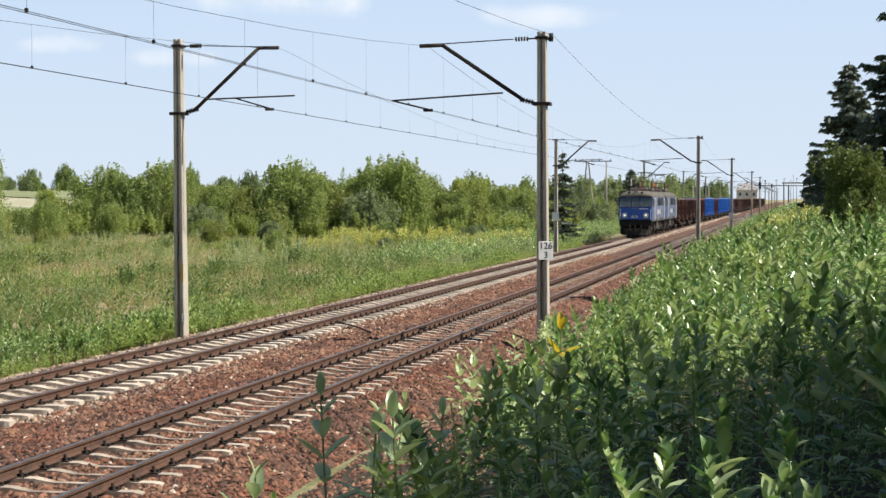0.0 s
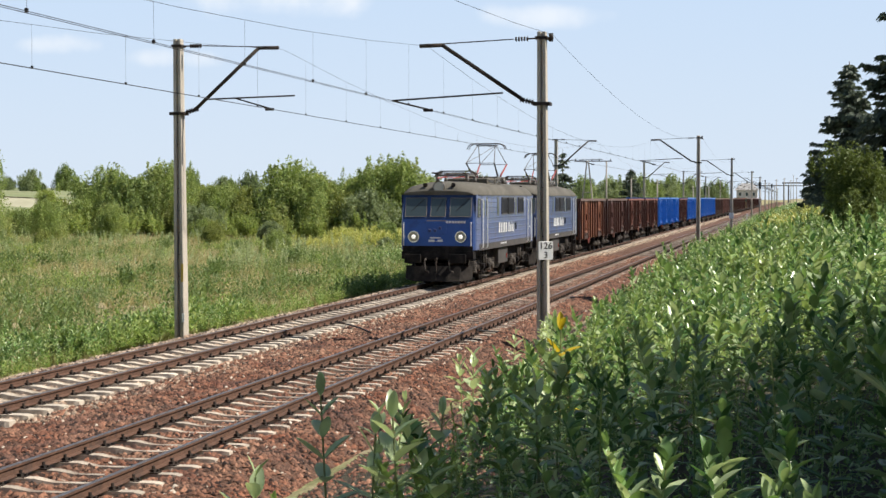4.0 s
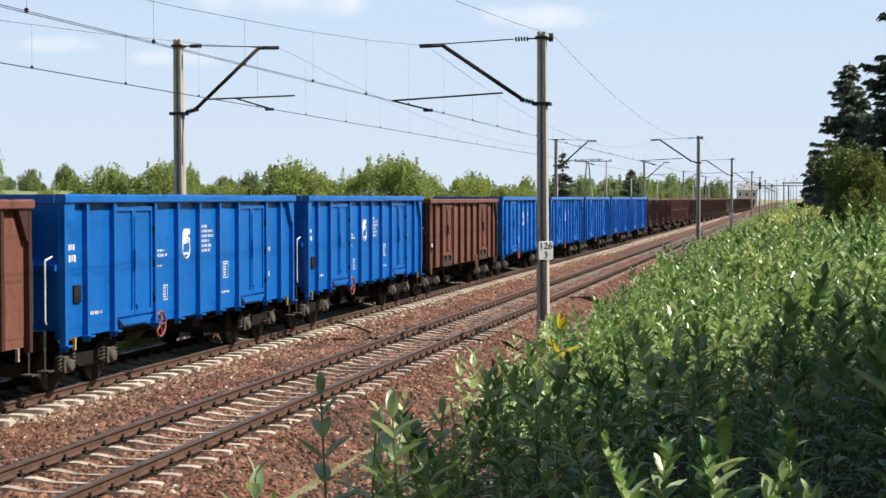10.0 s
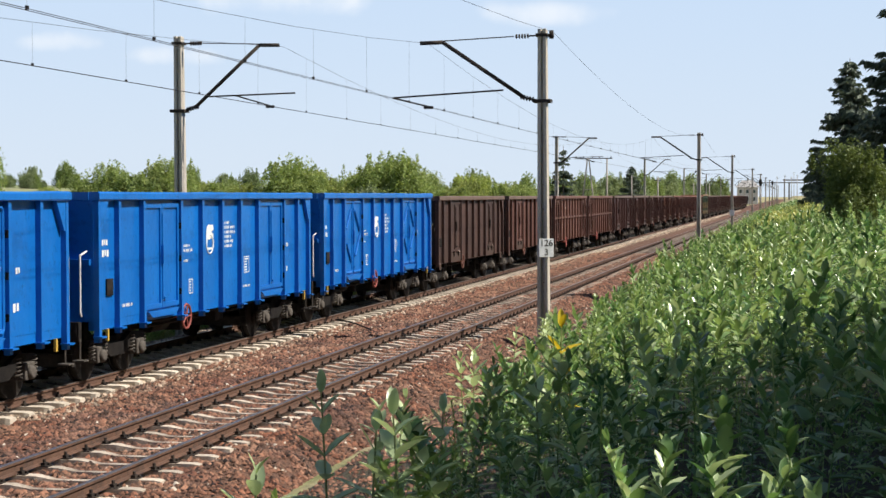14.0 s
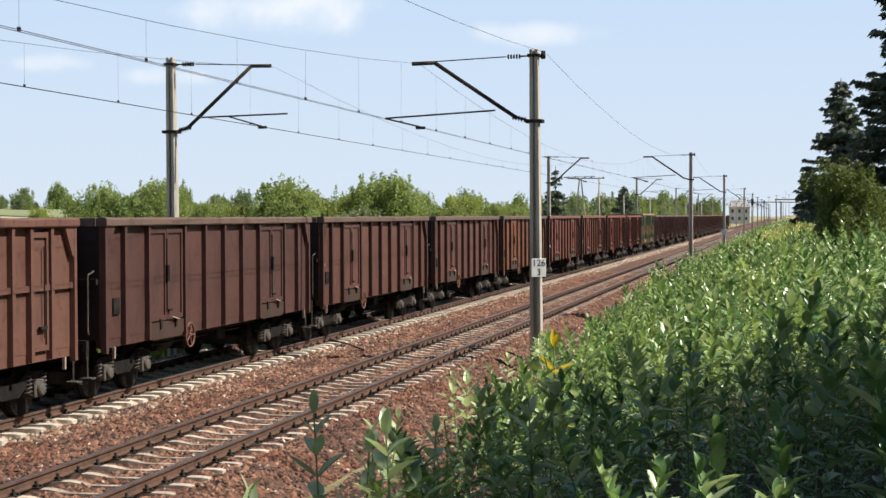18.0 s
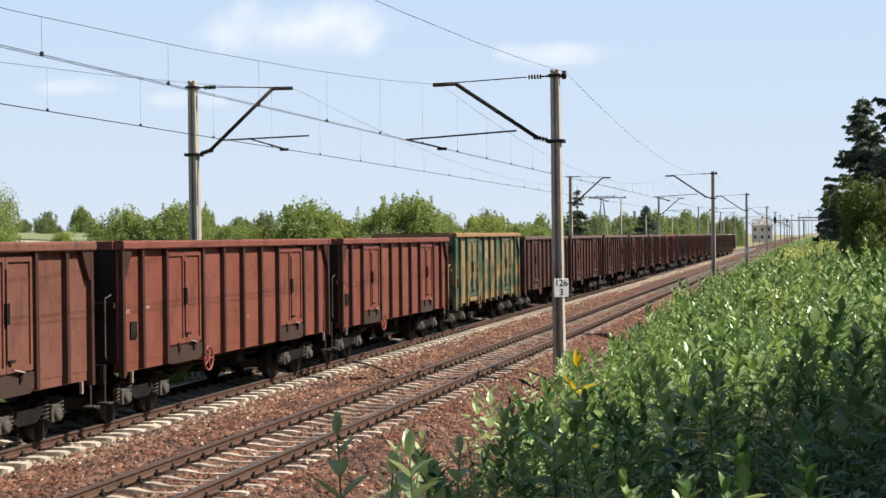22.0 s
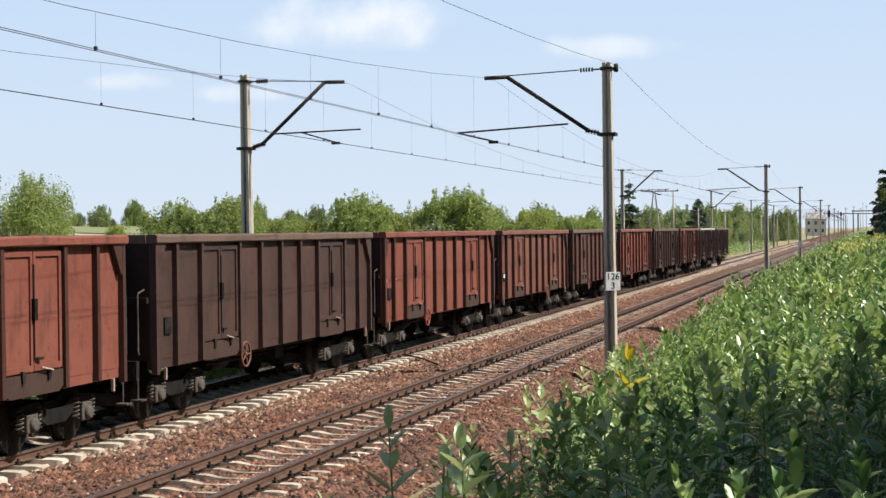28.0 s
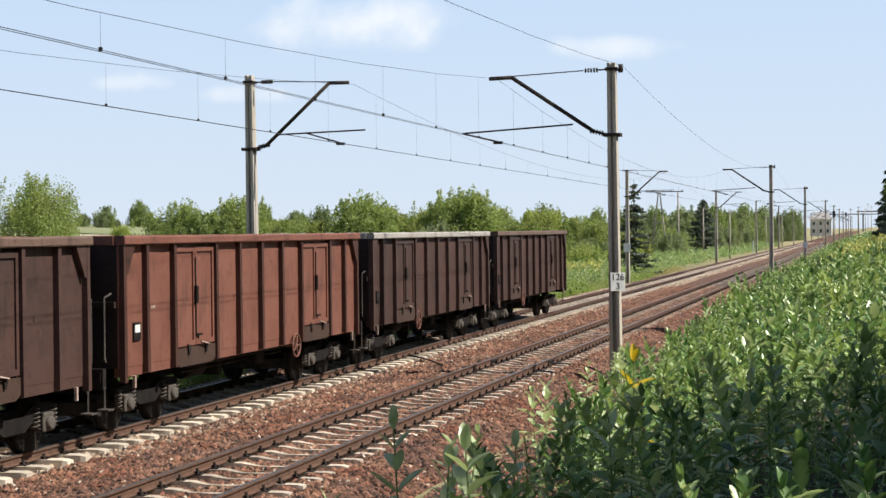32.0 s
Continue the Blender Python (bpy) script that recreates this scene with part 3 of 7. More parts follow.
    if sign:
        s = part("distance_plate", box(fresh(), -0.185, 0.185, -0.235, -0.222, 1.83, 2.28), M_WHITE, m, "white metal plate with black figures 126 over 3", 0.004)
        s.matrix_local = pose(0, 0, 0, 0, 0, 26)
        for word, zz in (("126", 2.1), ("3", 1.875)):
            cu = bpy.data.curves.new("inscription", "FONT")
            cu.body, cu.size, cu.align_x, cu.extrude = word, 0.225, "CENTER", 0.002
            tmp = bpy.data.objects.new("inscription", cu)
            me = bpy.data.meshes.new_from_object(tmp)
            bpy.data.objects.remove(tmp)
            me.materials.clear()
            me.materials.append(M_BLACK)
            fig = part("inscription", me, None, s, "black figures")
            fig.matrix_local = pose(0, -0.239, zz, 90, 0, 0)
    return m


RIGHT_Y = (-95, -27.5, 39.85, 107.4, 167.0, 250.0, 313.0, 373.0, 434.0, 495.0, 560.0, 625.0, 690.0)
LEFT_Y = (-102, -30.0, 42.4, 115.2, 185.6, 254.0, 320.0, 385.0, 450.0, 511.0, 577.0, 643.0)
for i, y in enumerate(RIGHT_Y):
    mast(RIGHT_MAST_X, y, -1, 7.4, "weathered concrete overhead-line mast with a distance plate beside the weeds" if i == 2 else "weathered concrete overhead-line mast beside the near track",
         i == 2, -0.35 if i == 2 else 0.0)
for i, y in enumerate(LEFT_Y):
    mast(LEFT_MAST_X, y, 1, 7.67 if i < 3 else 7.45, "weathered concrete overhead-line mast at the meadow's edge", False, -0.4 if i == 2 else 0.0)
for x, y, z0, z1, mat, dx in ((LEFT_MAST_X, 42.4, 1.05, 1.55, M_YELLOW, 0.07), (LEFT_MAST_X, 42.4, -0.05, 0.2, M_WHITE, 0.09)):
    tagged(part("paint_mark", box(fresh(), x + dx, x + dx + 0.07, y - 0.215, y - 0.205, z0, z1), mat), "faded paint mark on a concrete mast", "paint mark")
# small white plates low on the more distant masts
for x, y, z in ((LEFT_MAST_X, 115.2, 2.05), (RIGHT_MAST_X, 167.0, 1.6)):
    tagged(part("mast_plate", box(fresh(), x - 0.24, x + 0.24, y - 0.25, y - 0.24, z - 0.3, z + 0.3), M_WHITE), "small white plate on a concrete mast", "sign")


def wire_run(name, x, ys, z_at, sag, contact_z, gap, label):
    """Messenger wire with its sag, droppers and two contact wires, over all spans."""
    w = empty(name, label, "overhead line", "overhead lines", "structure")
    bm = fresh()
    for a, b in zip(ys, ys[1:]):
        pts = []
        for i in range(13):
            t = i / 12
            pts.append((x, a + (b - a) * t, z_at - 4 * sag * t * (1 - t)))
        pipe(bm, pts, 0.0042, 5)
    part("messenger_wire", bm, M_WIRE, w)
    for dx in (-gap, gap):
        part("contact_wire", pipe(fresh(), [(x + dx, ys[0] - 200, contact_z), (x + dx, ys[-1] + 200, contact_z)], 0.005, 5), M_WIRE, w)
    for a, b in zip(ys, ys[1:]):
        n = 18
        for i in range(1, n):
            t = (i - 0.5) / (n - 1)
            y = a + (b - a) * t
            top = z_at - 4 * sag * t * (1 - t)
            if 4 < y < 125:
                bm = fresh()
                rod(bm, (x, y, contact_z), (x, y, top), 0.002, None, 4)
                box(bm, x - 0.02, x + 0.02, y - 0.015, y + 0.015, contact_z - 0.005, contact_z + 0.045)
                part("dropper", bm, M_WIRE, w)
    return w


wire_run("overhead_line_near", -8.9, RIGHT_Y, 7.11, 1.27, 5.54, 0.045, "near track's messenger and twin contact wires with droppers")
wire_run("overhead_line_far", -13.45, LEFT_Y, 7.34, 1.35, 5.68, 0.025, "far track's messenger and contact wires with droppers")
bm = fresh()
for a, b in zip(RIGHT_Y, RIGHT_Y[1:]):
    pipe(bm, [(-5.75, a + (b - a) * i / 12, 7.32 - 4 * 0.95 * (i / 12) * (1 - i / 12)) for i in range(13)], 0.0044, 5)
structure("feeder_wire", finish("feeder_wire", bm, M_WIRE), "sagging feeder wire along the mast tops")


# ---- the train: paints ----
P_RED = paint("red_brown_paint", (0.20, 0.066, 0.046), (0.24, 0.085, 0.060), (0.100, 0.044, 0.034))
P_BROWN = paint("brown_paint", (0.1732, 0.0732, 0.05368), (0.2135, 0.09272, 0.0671), (0.0976, 0.0488, 0.03904))
P_MID = paint("dull_brown_paint", (0.1056, 0.0504, 0.0408), (0.1344, 0.0636, 0.0492), (0.06, 0.036, 0.03))
P_DARK = paint("dark_brown_paint", (0.06, 0.0372, 0.0324), (0.0864, 0.048, 0.0396), (0.0336, 0.0252, 0.0228))
P_ORANGE = paint("orange_rust_paint", (0.265, 0.113, 0.06), (0.205, 0.082, 0.048), (0.1063, 0.0475, 0.035), 0.56)
P_PURPLE = paint("purple_brown_paint", (0.078, 0.040, 0.034), (0.10, 0.050, 0.042), (0.046, 0.028, 0.025))
P_BLUE = paint("bright_blue_paint", (0.0045, 0.122, 0.445), (0.0045, 0.149, 0.52), (0.0045, 0.090, 0.34), 0.64, 0.36)
P_RUST = paint("flaking_rust_paint", (0.235, 0.094, 0.050), (0.15, 0.068, 0.045), (0.072, 0.040, 0.031), 0.50)
P_UMBER = paint("umber_paint", (0.132, 0.066, 0.0504), (0.1656, 0.0828, 0.0624), (0.09, 0.0504, 0.0408))
# side posts: grime, with the shade of their leading faces darkened into the colour
P_POST_SHADE = paint("grimy_shaded_post_paint", (0.058, 0.028, 0.022), (0.076, 0.036, 0.027), (0.032, 0.019, 0.016))
P_RIM_DUST = paint("dusty_rim_paint", (0.13, 0.088, 0.068), (0.16, 0.105, 0.082), (0.075, 0.048, 0.038))
P_SILL = paint("dusty_sill_paint", (0.055, 0.034, 0.027), (0.078, 0.049, 0.038), (0.030, 0.021, 0.018))
# wagon ends: soot plus the shade of the gap, painted as one near-black
P_SOOT_SHADE = paint("sooty_shaded_end_paint", (0.03, 0.022, 0.02), (0.045, 0.03, 0.026), (0.02, 0.016, 0.015))


def camouflage():
    """Large soft-edged patches of ochre and dark green on green."""
    m, n, l, p = nodes_of("camouflage_paint")
    col = ramp_mix(n, l, noise_of(n, l, 0.55, 2.5, (1, 1.1, 0.9)), (0.048, 0.098, 0.062), (0.29, 0.20, 0.09), 0.45, 0.52)
    col = ramp_mix(n, l, noise_of(n, l, 0.9, 2.5, (1, 1.1, 1.0)), col, (0.035, 0.06, 0.04), 0.60, 0.65)
    col = ramp_mix(n, l, noise_of(n, l, 5.0, 6), col, (0.11, 0.085, 0.055), 0.58, 0.80)
    l.new(col, p.inputs["Base Color"])
    p.inputs["Roughness"].default_value = 0.6
    return m


P_CAMO = camouflage()
P_RIM_OCHRE = paint("ochre_rim_paint", (0.33, 0.19, 0.085), (0.38, 0.23, 0.11), (0.16, 0.085, 0.05))
P_RIM_WHITE = paint("chalky_rim_paint", (0.36, 0.34, 0.31), (0.42, 0.39, 0.36), (0.16, 0.10, 0.08))
L_BLUE = paint("locomotive_blue_paint", (0.034, 0.072, 0.215), (0.046, 0.086, 0.245), (0.075, 0.082, 0.115), 0.52, 0.24)
L_NOSE = paint("clean_nose_blue_paint", (0.01035, 0.0782, 0.368), (0.0138, 0.0943, 0.414), (0.0138, 0.046, 0.184), 0.66, 0.3)
lb = L_BLUE.node_tree.nodes["Principled BSDF"]
lb.inputs["Sheen Weight"].default_value, lb.inputs["Sheen Roughness"].default_value = 0.5, 0.35
L_ROOF = surface("sooty_roof_paint", (0.095, 0.086, 0.068), (0.135, 0.123, 0.099), 1.2, 0.85, 0, 0.1, 20.0, (0.07, 0.06, 0.048))
L_SKIRT = surface("sooty_skirt_paint", (0.05, 0.046, 0.043), (0.085, 0.075, 0.066), 1.5, 0.8, 0, 0.2, 30.0)
L_OLIVE = surface("olive_window_film", (0.05, 0.055, 0.038), (0.075, 0.078, 0.055), 2.0, 0.3, 0, 0.0, 30.0)
L_GLASS = plain("cab_glass", (0.07, 0.095, 0.10), 0.05)
L_GLASS.node_tree.nodes["Principled BSDF"].inputs["Specular IOR Level"].default_value = 0.9
L_LENS = plain("unlit_lamp_glass", (0.30, 0.30, 0.28), 0.12, 0.5)
L_LAMP = plain("lamp_glass", (0.42, 0.42, 0.4), 0.12, 0.0)
L_LAMP.node_tree.nodes["Principled BSDF"].inputs["Emission Color"].default_value = (1.0, 0.96, 0.88, 1)
L_LAMP.node_tree.nodes["Principled BSDF"].inputs["Emission Strength"].default_value = 0.6
L_CHROME = plain("polished_rim", (0.62, 0.62, 0.6), 0.25, 0.9)
L_PIPE_RED = plain("red_roof_pipe", (0.32, 0.05, 0.04), 0.5)

WAGON_LONG, WAGON_PITCH = 12.85, 14.04
_cache = {}


def kept(key, make):
    if key not in _cache:
        _cache[key] = make()
    return _cache[key]


def wheel_mesh(r):
    bm = fresh()
    rod(bm, (-0.065, 0, 0), (0.065, 0, 0), r, None, 24)
    rod(bm, (-0.1, 0, 0), (-0.066, 0, 0), r + 0.03, None, 24)
    rod(bm, (0.066, 0, 0), (0.13, 0, 0), 0.13, 0.1, 12)
    return finish("wheel", bm, M_GEAR)


def spring_mesh(rad=0.06, r=0.014, turns=5):
    """A coil spring as one winding tube."""
    bm = fresh()
    pts = [(rad * math.cos(k * 0.628), rad * math.sin(k * 0.628), 0.0065 * k * (1 + (rad > 0.09) * 0.2)) for k in range(turns * 10 + 1)]
    rows = []
    for x, y, z in pts:
        n = math.hypot(x, y)
        rows.append([bm.verts.new((x * (1 + r * dx / n), y * (1 + r * dx / n), z + r * dz)) for dx, dz in ((1, 0), (0, 1), (-1, 0), (0, -1))])
    for a, b in zip(rows, rows[1:]):
        for i in range(4):
            bm.faces.new((a[i], a[(i + 1) % 4], b[(i + 1) % 4], b[i]))
    return finish("spring", bm, M_DUST)


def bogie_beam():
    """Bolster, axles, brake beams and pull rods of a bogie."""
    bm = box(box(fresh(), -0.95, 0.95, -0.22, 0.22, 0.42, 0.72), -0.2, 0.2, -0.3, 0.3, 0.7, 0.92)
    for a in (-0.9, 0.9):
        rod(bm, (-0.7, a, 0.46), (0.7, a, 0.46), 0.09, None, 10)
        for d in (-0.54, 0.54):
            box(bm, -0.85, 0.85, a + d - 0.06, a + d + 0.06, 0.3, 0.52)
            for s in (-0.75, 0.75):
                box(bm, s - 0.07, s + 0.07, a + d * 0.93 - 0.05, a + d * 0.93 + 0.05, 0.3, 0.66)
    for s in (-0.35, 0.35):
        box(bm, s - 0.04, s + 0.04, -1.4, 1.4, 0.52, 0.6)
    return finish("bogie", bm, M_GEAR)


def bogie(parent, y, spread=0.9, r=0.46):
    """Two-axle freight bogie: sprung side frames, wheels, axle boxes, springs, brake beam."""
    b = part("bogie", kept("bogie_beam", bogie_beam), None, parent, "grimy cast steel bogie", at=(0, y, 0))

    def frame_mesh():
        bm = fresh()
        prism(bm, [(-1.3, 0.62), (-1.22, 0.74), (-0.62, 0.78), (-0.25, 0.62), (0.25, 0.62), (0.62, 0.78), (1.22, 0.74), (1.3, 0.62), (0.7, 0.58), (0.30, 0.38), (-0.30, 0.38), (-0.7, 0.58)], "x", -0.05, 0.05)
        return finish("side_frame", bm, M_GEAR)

    def axle_box():
        bm = fresh()
        box(bm, -0.05, 0.13, -0.17, 0.17, 0.33, 0.62)
        rod(bm, (0.12, 0, 0.46), (0.2, 0, 0.46), 0.12, 0.1, 12)
        return finish("axle_box", bm, M_DUST, 0.015)
    for s in (-1, 1):
        part("side_frame", kept("frame", frame_mesh), None, b, at=(s * 1.02, 0, 0))
        for a in (-spread, spread):
            w = part("wheel", kept(("wheel", r), lambda: wheel_mesh(r)), None, b, at=(s * 0.7535, a, r))
            if s < 0:
                w.rotation_euler = (0, 0, math.pi)
            x = part("axle_box", kept("axle_box", axle_box), None, b, "dusty axle box", at=(s * 1.02, a, 0))
            if s < 0:
                x.rotation_euler = (0, 0, math.pi)
            for d in (-0.27, 0.27):
                part("spring", kept("spring", spring_mesh), None, b, at=(s * 1.07, a + d, 0.38))
    return b


def post_mesh(z0, z1, deep, foot):
    """A pressed upright: hat section with tapering top and a gusset foot."""
    bm = fresh()
    lo, hi = [], []
    for z, d, w, lst in ((z0, deep * 0.8, 0.055, lo), (z0 + 0.2, deep, 0.06, None), (z1, deep * 0.75, 0.05, hi)):
        if lst is None:
            continue
        for x, y in ((0, -w * 1.1), (d, -w), (d, w), (0, w * 1.1)):
            lst.append(bm.verts.new((x, y, z)))
    for i in range(3):
        bm.faces.new((lo[i], lo[i + 1], hi[i + 1], hi[i]))
    bm.faces.new(lo[::-1])
    bm.faces.new(hi)
    if foot:
        box(bm, 0, deep + 0.05, -0.1, 0.1, z0 + 0.08, z0 + 0.11)
    return bm


def door_mesh(w, h, frame):
    """One leaf of a side door: recessed sheet, raised rim."""
    bm = fresh()
    box(bm, 0.0, 0.022, 0, w, 0, h)
    box(bm, 0.0, frame, 0, 0.075, 0, h)
    box(bm, 0.0, frame, w - 0.075, w, 0, h)
    box(bm, 0.001, frame, 0.075, w - 0.075, h - 0.09, h - 0.001)
    box(bm, 0.001, frame, 0.075, w - 0.075, 0.001, 0.09)
    return bm


def round_door_mesh(w, h):
    """A door leaf pressed from one sheet, with a rounded raised rim and two diagonal ribs."""
    bm = fresh()
    box(bm, 0.0, 0.022, 0, w, 0, h)
    k, pts = 0.12, []
    for cy, cz, a0 in ((w - k, h - k, 0), (k, h - k, 90), (k, k, 180), (w - k, k, 270)):
        for a in (0, 30, 60, 90):
            t = radians(a0 + a)
            pts.append((0.03, cy + (k - 0.04) * math.cos(t), cz + (k - 0.04) * math.sin(t)))
    pipe(bm, pts + pts[:1], 0.032, 6)
    return bm


def side_doors(wagon, s, y0, w, h, z0, paint_mat, style):
    leaf = w / 2 - 0.02
    for i in range(2):
        if style == "diagonal":
            d = part("door", round_door_mesh(leaf, h), paint_mat, wagon)
            ribs = (((0.05, leaf * 0.2, h * 0.62), (0.05, leaf * 0.75, h * 0.88)), ((0.05, leaf * 0.25, h * 0.42), (0.05, leaf * 0.8, h * 0.16)))
            if i:
                ribs = (((0.05, leaf * 0.2, h * 0.86), (0.05, leaf * 0.8, h * 0.58)), ((0.05, leaf * 0.8, h * 0.52), (0.05, leaf * 0.25, h * 0.24)))
            for a, b in ribs:
                part("rib", rod(fresh(), a, b, 0.03, None, 6), paint_mat, d)
        else:
            d = part("door", door_mesh(leaf, h, 0.055), paint_mat, wagon)
        d.location = (s * 1.43, y0 + (0.01 if s > 0 else leaf + 0.01) + i * (leaf + 0.02), z0)
        if s < 0:
            d.rotation_euler = (0, 0, math.pi)
        if i == 1:
            bm = fresh()
            rod(bm, (0.07, -0.02, 0.15), (0.07, -0.02, h - 0.2), 0.016, None, 6)
            box(bm, 0.05, 0.11, -0.07, 0.03, h * 0.42, h * 0.6)
            box(bm, 0.05, 0.10, 0.02, 0.22, 0.16, 0.2)
            part("door_bar", bm, paint_mat if style in ("smooth", "diagonal") else M_GEAR, d, "locking bar and handle")


def handwheel(parent, x, y, z, mat):
    bm = fresh()
    ring(bm, (x, y, z), (1, 0, 0), 0.24, 0.025, 20, 6)
    for k in range(5):
        a = 2 * math.pi * k / 5
        rod(bm, (x, y, z), (x, y + 0.24 * math.cos(a), z + 0.24 * math.sin(a)), 0.018, None, 5)
    rod(bm, (x - 0.3, y, z), (x + 0.03, y, z), 0.035, None, 8)
    part("brake_handwheel", bm, mat, parent, "red brake handwheel" if mat is M_REDW else "rusty brake handwheel")


def bars(parent, x, rows, mat, name="lettering"):
    """Illegible lettering as rows of plain marks on the side: y, z, width, height."""
    for y, z, w, h in rows:
        bm = fresh()
        if h > 0.2:
            # a framed table: outline and short lines inside
            for a, b, c, d in ((0, w, 0, 0.018), (0, w, h - 0.018, h), (0, 0.018, 0.018, h - 0.018), (w - 0.018, w, 0.018, h - 0.018)):
                box(bm, x, x + 0.004, y + a, y + b, z + c, z + d)
            k = 0.05
            while k < h - 0.06:
                box(bm, x, x + 0.004, y + 0.04, y + w - 0.04 - 0.3 * w * (int(k * 100) % 2), z + k, z + k + 0.028)
                k += 0.06
        else:
            k, i = 0.0, 0
            while k < w:
                wide = h * (0.62, 0.5, 0.7, 0.3)[i % 4]
                if i % 5 != 3:
                    box(bm, x, x + 0.004, y + k, y + min(w, k + wide), z + h * (0.0, 0.12, 0.0)[i % 3], z + h)
                k, i = k + wide + h * 0.28, i + 1
        part(name, bm, mat, parent, "small painted lettering")["kind"] = "stuff"


def battered_rail(s, y0, y1, z0, z1):
    """A box-section top rail, knocked out of line here and there by loading grabs."""
    bm = fresh()
    r = np.random.default_rng(int(z1 * 100) + 7 * s)
    rows, count = [], 22
    for i in range(count + 1):
        y = y0 + (y1 - y0) * i / count
        dx, dz = r.normal(0, 0.006), r.normal(0, 0.004)
        sect = ((1.36, z0), (1.56, z0), (1.575, z0 + 0.02), (1.575, z1 - 0.03), (1.545, z1), (1.39, z1), (1.36, z1 - 0.03))
        rows.append([bm.verts.new((s * (x + dx), y, z + (dz if z > z0 + 0.01 else 0))) for x, z in sect])
    for a, b in zip(rows, rows[1:]):
        for i in range(7):
            bm.faces.new((a[i], a[(i + 1) % 7], b[(i + 1) % 7], b[i]))
    bm.faces.new(rows[0])
    bm.faces.new(rows[-1][::-1])
    bmesh.ops.recalc_face_normals(bm, faces=list(bm.faces))
    return bm


